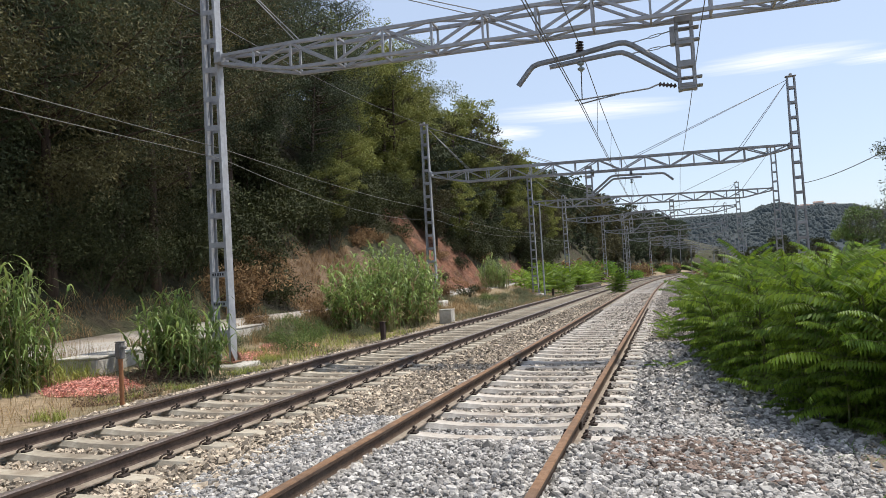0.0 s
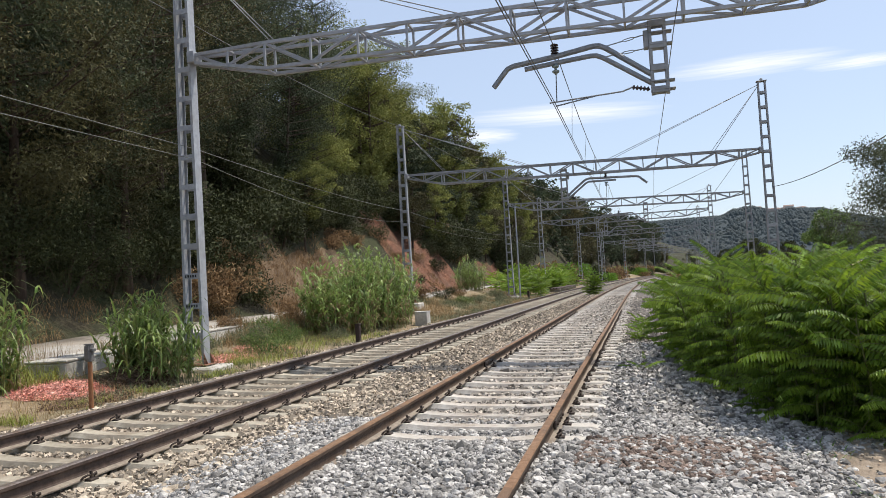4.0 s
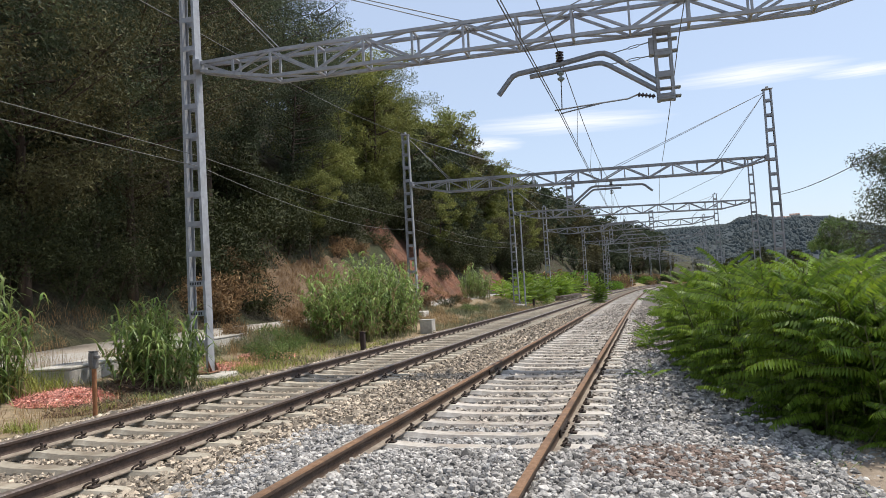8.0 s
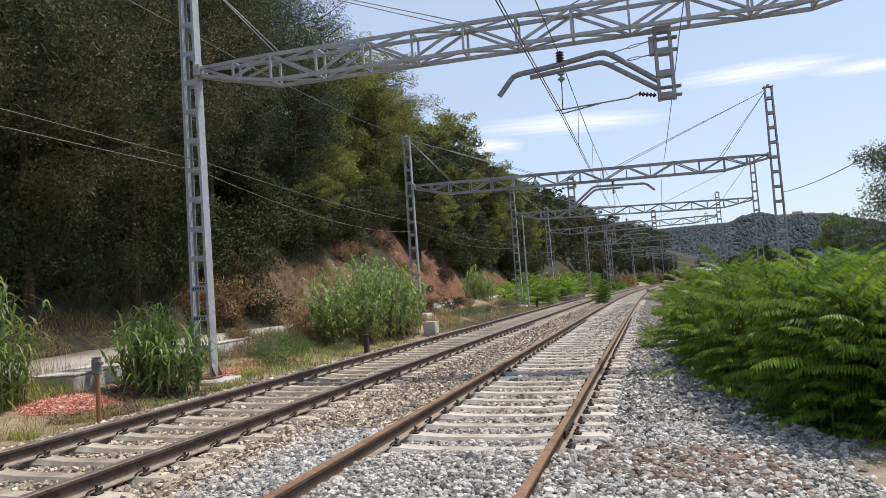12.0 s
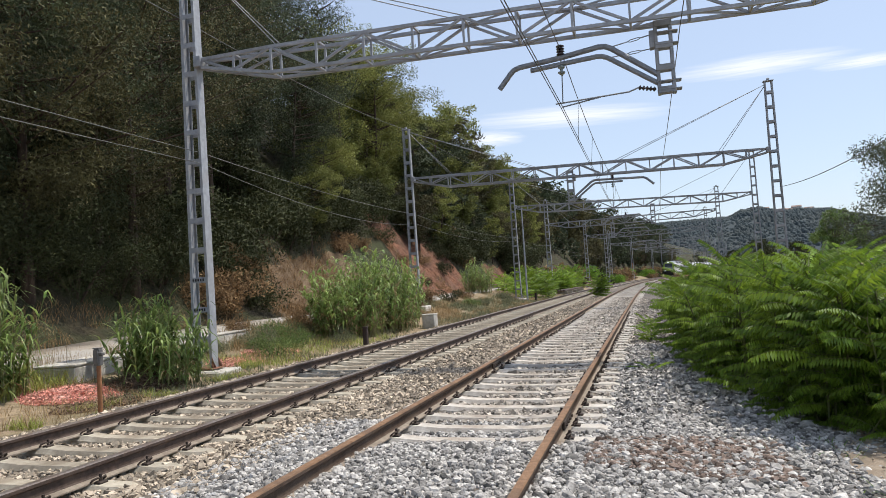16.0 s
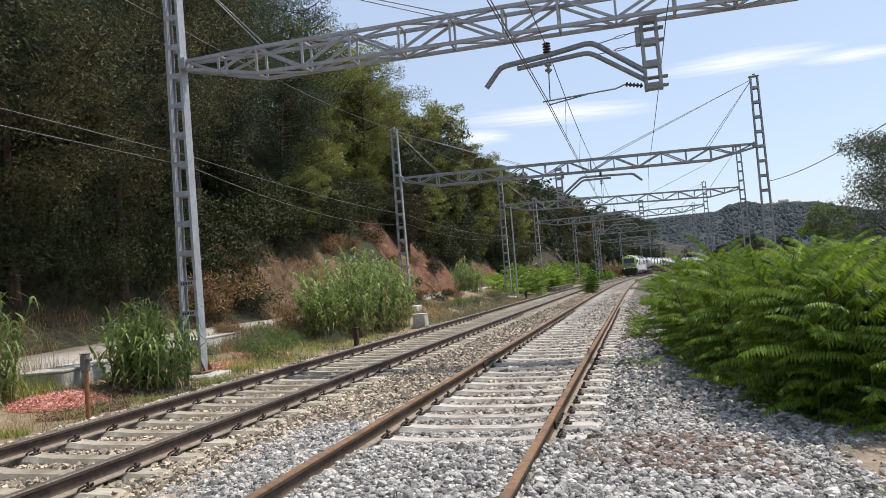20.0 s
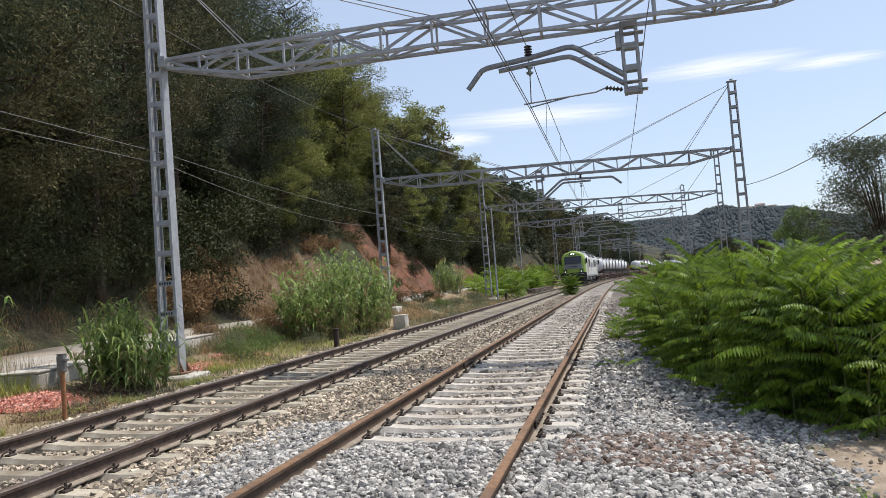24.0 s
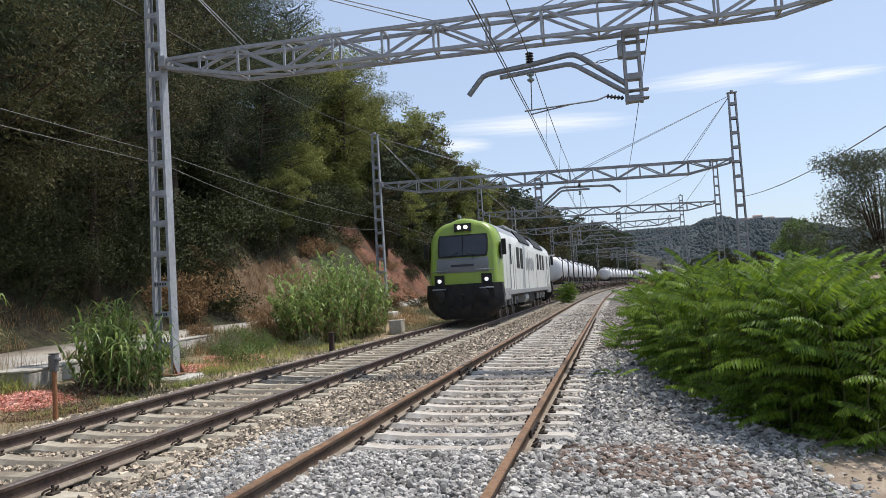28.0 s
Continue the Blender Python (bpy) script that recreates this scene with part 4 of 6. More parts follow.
def vehicle_pose(mid, length):
    """Pose of a vehicle on the farther track, from the places of its two bogies."""
    a, b = at(mid - length * 0.33, TRACK_B, 0.02), at(mid + length * 0.33, TRACK_B, 0.02)
    d = a - b
    return pose(*((a + b) / 2), 0, 0, math.degrees(math.atan2(-d.x, d.y)))


def ring(y, hw, zb, zs, zt, r, crown=0.12):
    """A body cross-section: sides up to zs, rounded shoulders, crowned roof."""
    pts = [(-hw, zb), (-hw, (zb + zs) / 2), (-hw, zs)]
    for k in range(1, 6):
        a = math.pi / 2 * k / 6
        pts.append((-hw + r * (1 - math.cos(a)), zs + (zt - crown - zs) * math.sin(a)))
    top = hw - r
    pts += [(-top, zt - crown * 0.92), (-top * 0.5, zt - crown * 0.25), (0, zt)]
    pts = pts + [(-x, z) for x, z in reversed(pts[:-1])]
    return [(x, y, z) for x, z in pts]


def wheelset(parent, y, r, name="wheelset"):
    m = Mesh()
    turn = pose(0, y, r, 0, 90, 0)
    for sg in (-1, 1):
        prof = [(0.10, sg * 0.80), (r * 0.55, sg * 0.81), (r * 0.85, sg * 0.80), (r + 0.03, sg * 0.79), (r + 0.03, sg * 0.82), (r, sg * 0.835), (r - 0.01, sg * 0.93), (r * 0.86, sg * 0.93), (r * 0.82, sg * 0.89), (r * 0.3, sg * 0.88), (0.12, sg * 0.95), (0.10, sg * 1.0)]
        m.lathe(prof if sg > 0 else prof[::-1], turn, 20)
    m.tube([(-0.8, y, r), (0.8, y, r)], 0.09, 10)
    return part(name, m, WHEEL, parent, smooth=True)


def locomotive():
    L, hw = 22.8, 1.42
    loco = thing("diesel_locomotive", "lime green and white diesel freight locomotive with lit headlamps", "locomotive")
    f = L / 2
    # side and roof shell between the cabs
    shell = Mesh().loft([ring(y, hw, 1.12, 3.05, 4.08, 0.80, 0.15) for y in np.linspace(-f + 1.05, f - 1.05, 8)])
    body = part("body_shell", shell, LOCO_WHITE, loco, "off-white painted body side with a grey roof", True)
    body.data.materials.append(LOCO_GREY)
    body.data.polygons.foreach_set("material_index", [1 if p.center.z > 3.5 else 0 for p in body.data.polygons])
    for sg in (1, -1):
        cab = Mesh()
        rings = []
        # from a straight section at the back to a leaning front with rounded edges
        for q, sc in ((0, 1), (0.3, 1.0), (0.55, 0.997), (0.75, 0.988), (0.87, 0.972), (0.94, 0.95), (0.98, 0.925), (1.0, 0.89)):
            sect = []
            for x, _, z in ring(0, 1.425, 1.12, 2.98, 4.10, 0.86, 0.15):
                xx, zz = x * sc * (1 - 0.055 * q), 2.3 + (z - 2.3) * (sc if z > 2.3 else 1.0)
                back = max(0.0, zz - 2.15) * 0.34 + 0.10 * (abs(xx) / 1.36) ** 3
                sect.append((xx, sg * (f - 1.15 * (1 - q) - back * q), zz))
            rings.append(sect)
        cab.loft(rings if sg > 0 else [r[::-1] for r in rings], caps=False)
        last, n = rings[-1], len(rings[-1])
        rows = []
        for i in range(n // 2 + 1):
            xe, _, ze = last[i]
            rows.append([(xe * (1 - k / 4), sg * (f - max(0.0, ze - 2.15) * 0.34 - 0.10 * (abs(xe * (1 - k / 4)) / 1.36) ** 3), ze) for k in range(9)])
        cab.loft(rows if sg > 0 else rows[::-1], closed=False, caps=False)
        part("cab", cab, LIME, loco, "lime green rounded cab front", True)

        def face(x, z, out=0.02):
            lean = max(0.0, z - 2.15) * 0.34 + 0.10 * (abs(x) / 1.36) ** 3
            return (x, sg * (f - lean * 1.0 + out), z)

        def panel(name, x0, x1, z0, z1, material, label, out=0.02, nx=8, nz=4, thick=0.04, cut=0.08):
            m = Mesh()
            lay = []
            for o in (out - thick, out):
                for iz in range(nz + 1):
                    for ix in range(nx + 1):
                        u, v = ix / nx, iz / nz
                        x, z = x0 + (x1 - x0) * u, z0 + (z1 - z0) * v
                        if cut:
                            k = cut * max(0.0, abs(2 * v - 1) - 0.7) / 0.3
                            x = x * (1 - k * abs(x) / 1.3)
                        lay.append(face(x, z, o))
            w, h = nx + 1, (nx + 1) * (nz + 1)
            fs = []
            for iz in range(nz):
                for ix in range(nx):
                    a = iz * w + ix
                    fs.append((h + a, h + a + 1, h + a + w + 1, h + a + w))
                    fs.append((a + w, a + w + 1, a + 1, a))
            edge = [ix for ix in range(nx + 1)] + [w * iz + nx for iz in range(1, nz + 1)] + [w * nz + ix for ix in range(nx - 1, -1, -1)] + [w * iz for iz in range(nz - 1, 0, -1)]
            for a, b in zip(edge, edge[1:] + edge[:1]):
                fs.append((a, b, b + h, a + h))
            m.add(lay, fs if sg < 0 else [q[::-1] for q in fs])
            return part(name, m, material, loco, label, True)

        panel("windscreen_surround", -0.99, 0.99, 2.54, 3.42, LOCO_BLACK, "black windscreen surround", 0.028, cut=0.05)
        panel("windscreen", -0.93, 0.93, 2.60, 3.36, SCREEN, "dark glossy windscreen", 0.04, cut=0.04)
        panel("windscreen_post", -0.02, 0.02, 2.60, 3.36, LOCO_BLACK, "", 0.048, 1, 3, 0.02, 0)
        panel("nose_band", -1.02, 1.02, 1.94, 2.50, NOSE_GREY, "dull grey band below the windscreen", 0.03, cut=0.02)
        panel("lower_nose", -1.15, 1.15, 1.40, 1.90, LIME, "lime green lower nose", 0.03, cut=0.04)
        panel("lettering_bar", -0.45, 0.45, 2.16, 2.25, SIGN_DARK, "row of dark lettering", 0.04, 6, 1, 0.02, 0)
        panel("lamp_hood", -0.34, 0.34, 3.56, 3.86, LOCO_BLACK, "black lamp hood above the windscreen", 0.10, 6, 3, 0.14, 0.03)
        for x in (-0.13, 0.13):
            part("headlamp", Mesh().lathe([(0.075, 0), (0.075, 0.05), (0.055, 0.07), (0.0, 0.08)], Matrix.Translation(face(x, 3.71, 0.09)) @ pose(0, 0, 0, -90 * sg, 0, 0), 14), LAMP_ON if sg > 0 else LOCO_GREY, loco, "lit round headlamp" if sg > 0 else "", True)
        for x in (-0.92, 0.92):
            panel("lamp_housing", x - 0.20, x + 0.20, 1.42, 1.86, LOCO_BLACK, "square black lamp housing", 0.05, 4, 2, 0.05, 0)
            part("marker_lamp", Mesh().lathe([(0.075, 0), (0.075, 0.03), (0.055, 0.045), (0.0, 0.05)], Matrix.Translation(face(x * 1.0, 1.64, 0.05)) @ pose(0, 0, 0, -90 * sg, 0, 0), 14), LAMP_SIDE if sg > 0 else LOCO_GREY, loco, "round white marker lamp" if sg > 0 else "", True)
            part("wiper", Mesh().tube([face(x * 0.42, 2.44, 0.07), face(x * 0.55, 2.58, 0.08), face(x * 0.2, 2.72, 0.075)], 0.013, 5), LOCO_BLACK, loco)
            part("step_plate", Mesh().box((x, sg * (f + 0.12), 1.32), (0.52, 0.2, 0.05), 0.012), LOCO_GREY, loco)
            part("buffer", Mesh().lathe([(0.12, 0), (0.12, 0.3), (0.09, 0.3), (0.09, 0.48), (0.24, 0.50), (0.25, 0.54), (0.2, 0.57), (0, 0.58)], pose(x * 0.92, sg * (f + 0.02), 1.06, -90 * sg, 0, 0), 14), LOCO_BLACK, loco, "black round buffer", True)
        m = Mesh()
        rings = []
        for z, w, dpt in ((1.50, 1.47, 0.06), (1.0, 1.52, 0.10), (0.62, 1.46, 0.14), (0.36, 1.22, 0.12), (0.16, 0.92, 0.04)):
            rings.append([(-w, sg * (f - 0.62), z), (-w, sg * (f - 0.20), z), (-w * 0.80, sg * (f + dpt), z), (0, sg * (f + dpt + 0.08), z), (w * 0.80, sg * (f + dpt), z), (w, sg * (f - 0.20), z), (w, sg * (f - 0.62), z)])
        m.loft(rings if sg < 0 else [r[::-1] for r in rings])
        part("snow_plough", m, LOCO_BLACK, loco, "deep black buffer beam and plough", True)
        part("coupler_hook", Mesh().box((0, sg * (f + 0.2), 1.04), (0.10, 0.36, 0.14), 0.03).tube([(0, sg * (f + 0.36), 1.0), (0, sg * (f + 0.34), 0.7), (0, sg * (f + 0.24), 0.55)], 0.035, 6), LOCO_BLACK, loco)
        for x in (-1, 1):
            part("brake_hose", Mesh().tube([(x * 0.4, sg * (f + 0.16), 1.0), (x * 0.42, sg * (f + 0.32), 0.75), (x * 0.3, sg * (f + 0.2), 0.5)], 0.03, 6), LOCO_BLACK, loco)
            part("handrail", Mesh().tube([(x * 1.2, sg * (f - 0.02), 2.02), (x * 0.75, sg * (f + 0.07), 2.03), (x * 0.55, sg * (f + 0.07), 2.03)], 0.016, 6), LOCO_GREY, loco)
            # cab side: door, window, mirror, grab rails
            y = sg * (f - 3.2)
            part("cab_door", Mesh().box((x * 1.425, y, 2.1), (0.03, 0.72, 1.9), 0.012), LOCO_WHITE, loco, "off-white cab door")
            part("door_window", Mesh().box((x * 1.437, y, 2.66), (0.02, 0.46, 0.86), 0.008), SCREEN, loco)
            part("cab_side_window", Mesh().box((x * 1.425, sg * (f - 0.78), 2.74), (0.025, 0.42, 0.66), 0.01), LOCO_BLACK, loco)
            part("mirror", Mesh().box((x * 1.56, sg * (f - 0.62), 2.86), (0.17, 0.10, 0.62), 0.02), LOCO_BLACK, loco, "black side mirror housing")
            for dy in (-0.45, 0.45):
                part("grab_rail", Mesh().tube([(x * 1.47, y + dy, 1.2), (x * 1.47, y + dy, 2.6)], 0.014, 5), LOCO_GREY, loco)
            part("cab_step", Mesh().box((x * 1.36, sg * (f - 1.75), 1.02), (0.12, 2.3, 0.52), 0.05), LOCO_GREY, loco, "grey entrance steps")
            part("cab_flank", Mesh().box((x * 1.425, sg * (f - 2.05), 2.05), (0.02, 0.24, 1.85), 0.008), LOCO_WHITE, loco)
    for sg in (-1, 1):
        for y, w, z0, z1 in ((5.75, 0.85, 2.1, 3.06), (4.45, 0.85, 2.1, 3.06), (-2.9, 0.85, 2.15, 3.05), (-4.4, 0.85, 2.15, 3.05), (-5.9, 0.85, 2.15, 3.05)):
            part("intake_grille", Mesh().box((sg * 1.425, y, (z0 + z1) / 2), (0.03, w, z1 - z0), 0.01), LOCO_BLACK, loco, "dark intake grille")
        for y in (6.8, 3.5, 1.9, -1.9, -7.0):
            part("body_seam", Mesh().box((sg * 1.424, y, 2.05), (0.012, 0.025, 1.84), 0.002), LOCO_GREY, loco)
        part("sole_bar", Mesh().box((sg * 1.40, 0, 1.06), (0.07, L - 4.4, 0.20), 0.015), LOCO_GREY, loco, "grey sole bar along the body")
        for k in range(7):
            part("lettering_bar", Mesh().box((sg * 1.43, 2.6 - k * 0.52, 2.35 + 0.08 * (k % 2)), (0.012, 0.30, 0.62), 0.004), LOCO_GREY, loco)
        part("air_tank", Mesh().tube([(sg * 1.12, 1.7, 0.72), (sg * 1.12, 3.1, 0.72)], 0.24, 12), LOCO_GREY, loco, "grey cylindrical air tank", True)
    part("fuel_tank", Mesh().box((0, -0.5, 0.68), (2.3, 4.6, 0.72), 0.12), LOCO_BLACK, loco, "black fuel tank under the frame")
    part("under_frame", Mesh().box((0, 0, 1.0), (2.5, L - 2.4, 0.26), 0.02), LOCO_BLACK, loco)
    part("roof_hatch", Mesh().box((0, -4.2, 4.12), (1.5, 4.2, 0.12), 0.03), LOCO_BLACK, loco, "dark roof grille with fans")
    part("roof_hatch", Mesh().box((0, 2.5, 4.12), (1.5, 4.6, 0.12), 0.03), LOCO_GREY, loco)
    for sg in (-1, 1):
        for y0, y1 in ((0.6, 4.6), (-6.4, -1.8)):
            part("shoulder_grille", Mesh().add([(sg * 1.37, y0, 3.36), (sg * 1.37, y1, 3.36), (sg * 1.02, y1, 3.86), (sg * 1.02, y0, 3.86), (sg * 1.43, y0, 3.38), (sg * 1.43, y1, 3.38), (sg * 1.06, y1, 3.93), (sg * 1.06, y0, 3.93)],
                 [(0, 1, 2, 3), (7, 6, 5, 4), (0, 4, 5, 1), (1, 5, 6, 2), (2, 6, 7, 3), (3, 7, 4, 0)]), LOCO_BLACK, loco, "dark roof-shoulder grille")
    for y in (-3.1, -4.3, -5.4):
        part("roof_fan", Mesh().lathe([(0.45, 0), (0.45, 0.06), (0.38, 0.08), (0.1, 0.05), (0, 0.05)], pose(0, y, 4.17), 18), LOCO_BLACK, loco, smooth=True)
    part("exhaust", Mesh().box((0, 1.6, 4.29), (0.5, 0.7, 0.16), 0.03), LOCO_BLACK, loco)
    for y in (f - 2.0, -f + 2.0):
        part("horn", Mesh().tube([(0.35, y, 4.22), (0.35, y + 0.4, 4.28)], [0.03, 0.07], 8), LOCO_GREY, loco)
        part("aerial", Mesh().tube([(-0.3, y, 4.15), (-0.3, y, 4.45)], 0.015, 5), LOCO_BLACK, loco)
    for sg in (-1, 1):
        bog = part("bogie_frame", Mesh().box((0.98, sg * 6.6, 0.72), (0.16, 5.0, 0.26), 0.04).box((-0.98, sg * 6.6, 0.72), (0.16, 5.0, 0.26), 0.04)
                   .box((0, sg * 6.6 + 1.0, 0.7), (1.9, 0.3, 0.24), 0.03).box((0, sg * 6.6 - 1.0, 0.7), (1.9, 0.3, 0.24), 0.03), LOCO_BLACK, loco, "black three-axle bogie frame")
        for dy in (-1.9, 0.0, 1.9):
            wheelset(bog, sg * 6.6 + dy, 0.53)
            for x in (-1.06, 1.06):
                part("axle_box", Mesh().box((x, sg * 6.6 + dy, 0.53), (0.16, 0.42, 0.34), 0.05), LOCO_BLACK, bog)
                for d2 in (-0.36, 0.36):
                    part("spring", Mesh().tube([(x, sg * 6.6 + dy + d2, 0.5), (x, sg * 6.6 + dy + d2, 0.82)], 0.09, 8), LOCO_GREY, bog, smooth=True)
            for e in (-1, 1):
                part("damper", Mesh().tube([(e * 1.12, sg * 6.6 + dy + 0.6, 0.5), (e * 1.16, sg * 6.6 + dy + 0.75, 1.0)], 0.04, 6), LOCO_GREY, bog)
    return loco


def tank_wagon(loaded, label):
    """A bogie wagon with two white tank containers in dark end frames; or the bare frame."""
    L = 13.1
    w = thing("tank_wagon", label, "tank wagon", group="tank wagons of the train")
    part("frame", Mesh().box((1.05, 0, 1.02), (0.14, L - 1.0, 0.34), 0.02).box((-1.05, 0, 1.02), (0.14, L - 1.0, 0.34), 0.02).box((0, 0, 1.08), (0.5, L - 1.0, 0.24), 0.02)
         .box((0, L / 2 - 0.55, 1.02), (2.5, 0.16, 0.36), 0.02).box((0, -L / 2 + 0.55, 1.02), (2.5, 0.16, 0.36), 0.02), WAGON, w, "brown steel wagon frame")
    for sg in (-1, 1):
        part("side_rail", Mesh().tube([(sg * 1.3, -4.6, 0.85), (sg * 1.3, 4.6, 0.85)], 0.03, 6), WAGON, w)
        for x in (-0.92, 0.92):
            part("buffer", Mesh().lathe([(0.11, 0), (0.11, 0.3), (0.22, 0.42), (0.22, 0.46), (0, 0.48)], pose(x, sg * (L / 2 - 0.5), 1.06, -90 * sg, 0, 0), 10), LOCO_BLACK, w, smooth=True)
        bog = part("bogie_frame", Mesh().box((1.0, sg * 4.1, 0.62), (0.14, 2.5, 0.24), 0.03).box((-1.0, sg * 4.1, 0.62), (0.14, 2.5, 0.24), 0.03).box((0, sg * 4.1, 0.68), (2.0, 0.4, 0.22), 0.03), WAGON, w, "brown two-axle bogie frame")
        for dy in (-0.9, 0.9):
            wheelset(bog, sg * 4.1 + dy, 0.46)
            for x in (-1.07, 1.07):
                part("axle_box", Mesh().box((x, sg * 4.1 + dy, 0.46), (0.14, 0.3, 0.28), 0.04), WAGON, bog)
    part("brake_gear", Mesh().box((0, 0.3, 0.72), (1.4, 2.2, 0.4), 0.08), WAGON, w)
    if not loaded:
        return w
    h, r, c = 2.90, 1.17, 2.60
    prof = [(0.0, -h), (0.35 * r, -h + 0.03), (0.62 * r, -h + 0.12), (0.84 * r, -h + 0.27), (0.96 * r, -h + 0.44), (r, -h + 0.62), (r, h - 0.62), (0.96 * r, h - 0.44), (0.84 * r, h - 0.27), (0.62 * r, h - 0.12), (0.35 * r, h - 0.03), (0.0, h)]
    for y0 in (-3.22, 3.22):
        t = part("tank", Mesh().lathe(prof, pose(0, y0, c, -90, 0, 0), 32), TANK, w, "white cylindrical tank with shallow domed ends", True)
        for k in (-1.5, 0, 1.5):
            part("band", Mesh().lathe([(r + 0.002, -0.04), (r + 0.018, -0.035), (r + 0.018, 0.035), (r + 0.002, 0.04)], pose(0, y0 + k, c, -90, 0, 0), 32), TANK, t, smooth=True)
        part("manhole", Mesh().lathe([(0.26, 0), (0.26, 0.14), (0.30, 0.16), (0.30, 0.2), (0, 0.22)], pose(0, y0 + 0.4, c + r - 0.04), 14), LOCO_GREY, t, smooth=True)
        part("walkway", Mesh().box((0.0, y0, c + r + 0.03), (0.45, 4.2, 0.03), 0.01), LOCO_GREY, t)
        part("placard", Mesh().box((r + 0.01, y0 - 1.9, c - 0.1), (0.015, 0.4, 0.35), 0.004), LOCO_GREY, t)
        for e in (-1, 1):
            y = y0 + e * (h + 0.10)
            m = Mesh()
            for x in (-1.16, 1.16):
                m.box((x, y, 2.45), (0.07, 0.07, 2.46), 0.012)
                m.bar((x, y, 2.0), (x, y - e * 0.9, 1.32), 0.07)
                m.bar((x, y, 3.2), (x * 0.55, y, 3.62), 0.05)
            m.box((0, y, 1.28), (2.3, 0.13, 0.16), 0.015)
            m.box((0, y, 3.64), (2.3, 0.07, 0.07), 0.015)
            part("end_frame", m, LOCO_BLACK, w, "dark steel end frame of a tank container")
        for x in (-1.16, 1.16):
            part("bottom_rail", Mesh().box((x, y0, 1.30), (0.10, 2 * h, 0.13), 0.012), LOCO_BLACK, w)
        for y in (y0 - 1.9, y0 + 1.9):
            part("saddle", Mesh().loft([[(-1.0, q, 1.2), (1.0, q, 1.2), (1.0, q, 1.95), (0.55, q, 1.68), (0, q, 1.56), (-0.55, q, 1.68), (-1.0, q, 1.95)] for q in (y - 0.12, y + 0.12)]), WAGON, w, "dark steel saddle under the tank")
    return w


ENGINE = locomotive()
_full = tank_wagon(True, "brown bogie wagon with two white tank containers")
_bare = tank_wagon(False, "empty brown flat wagon frame")
WAGONS = [_bare, _full]
for k in range(2, 17):
    WAGONS.append(copy_thing(_bare if k in (5, 6, 11) else _full, Matrix()))


def motions():
    times = [0.0, 4.0, 8.0, 11.0, 13.0] + [14.0 + 0.5 * k for k in range(29)]
    walk(ENGINE, [(t, vehicle_pose(train_pos(t) + 11.4, 20.0)) for t in times])
    for k, w in enumerate(WAGONS):
        walk(w, [(t, vehicle_pose(train_pos(t) + 22.9 + 6.6 + 13.2 * k, 12.4)) for t in times])

# ---- distance and sky ----
def ridge_height(az):
    """Height of the far ridge by its heading in degrees."""
    slope = lerp_table(az, (-30, 4, 13.6, 18.2, 21.6, 22.4, 23.7, 24.4, 25.1, 26, 28.3, 29, 30.3, 31.6, 36, 45, 70), (1.5, 3.2, 3.55, 3.72, 3.70, 4.08, 4.22, 3.98, 3.75, 3.85, 3.66, 3.35, 3.06, 2.7, 2.2, 1.8, 1.0))
    return 1394 * math.tan(radians(slope)) - 5


def far_hills():
    """Wooded ridges beyond the valley."""
    def ridge(name, label, r0, z_of, az0, az1, depth, seed):
        n, m = 90, 9
        v, f = [], []
        for i in range(n + 1):
            az = az0 + (az1 - az0) * i / n
            h = z_of(az)
            for j in range(m + 1):
                r = r0 + depth * j / m
                u = j / m
                z = -8 + (h + 8) * math.sin(min(1, u * 1.08) * math.pi / 2) ** 1.2
                z += 5 * fnoise(az * 40, r * 0.05, 0.25, seed) * u
                a = radians(az)
                v.append((r * math.sin(a), r * math.cos(a), z))
        for i in range(n):
            for j in range(m):
                a = i * (m + 1) + j
                f.append((a + m + 1, a + m + 2, a + 1, a))
        return tagged(new(name, soup(name, v, f, HAZED_RIDGE, True)), label, "hills", kind="structure")

    ridge("backdrop", "wooded hill beyond the valley in haze-tinted blue-grey", 700,
          ridge_height, -30, 70, 750, 3.0)
    rng = np.random.default_rng(8)
    n = 13000
    az = np.radians(rng.uniform(7, 36, n))
    u = rng.uniform(0.03, 1.0, n) ** 0.8
    # tree heads over the ridge
    v, f = [], []
    for k in range(n):
        a = math.degrees(az[k])
        h = ridge_height(a)
        r = 700 + 750 * u[k]
        z = -8 + (h + 8) * math.sin(min(1, u[k] * 1.08) * math.pi / 2) ** 1.2
        if fnoise(a * 3, u[k] * 40, 0.35, 6.0) > 0.38:
            continue
        c = np.array([r * math.sin(az[k]), r * math.cos(az[k]), z])
        sz = rng.uniform(1.5, 3.6)
        b = len(v)
        ringp = [(math.cos(q) * sz * rng.uniform(0.7, 1.2), math.sin(q) * sz * rng.uniform(0.7, 1.2)) for q in np.linspace(0, 2 * math.pi, 7)[:6]]
        v.append(tuple(c + (0, 0, sz * rng.uniform(1.0, 1.5))))
        v += [(c[0] + x * 0.75, c[1] + y * 0.75, c[2] + sz * 0.75) for x, y in ringp]
        v += [(c[0] + x, c[1] + y, c[2] - 1.5) for x, y in ringp]
        for j in range(6):
            f.append((b, b + 1 + j, b + 1 + (j + 1) % 6))
            f.append((b + 1 + j, b + 7 + j, b + 7 + (j + 1) % 6))
            f.append((b + 1 + j, b + 7 + (j + 1) % 6, b + 1 + (j + 1) % 6))
    tagged(new("distant_trees", soup("distant_trees", v, f, HAZED_WOOD, True)), "distant woods over the hill in haze-tinted blue-grey", "woods", kind="stuff")


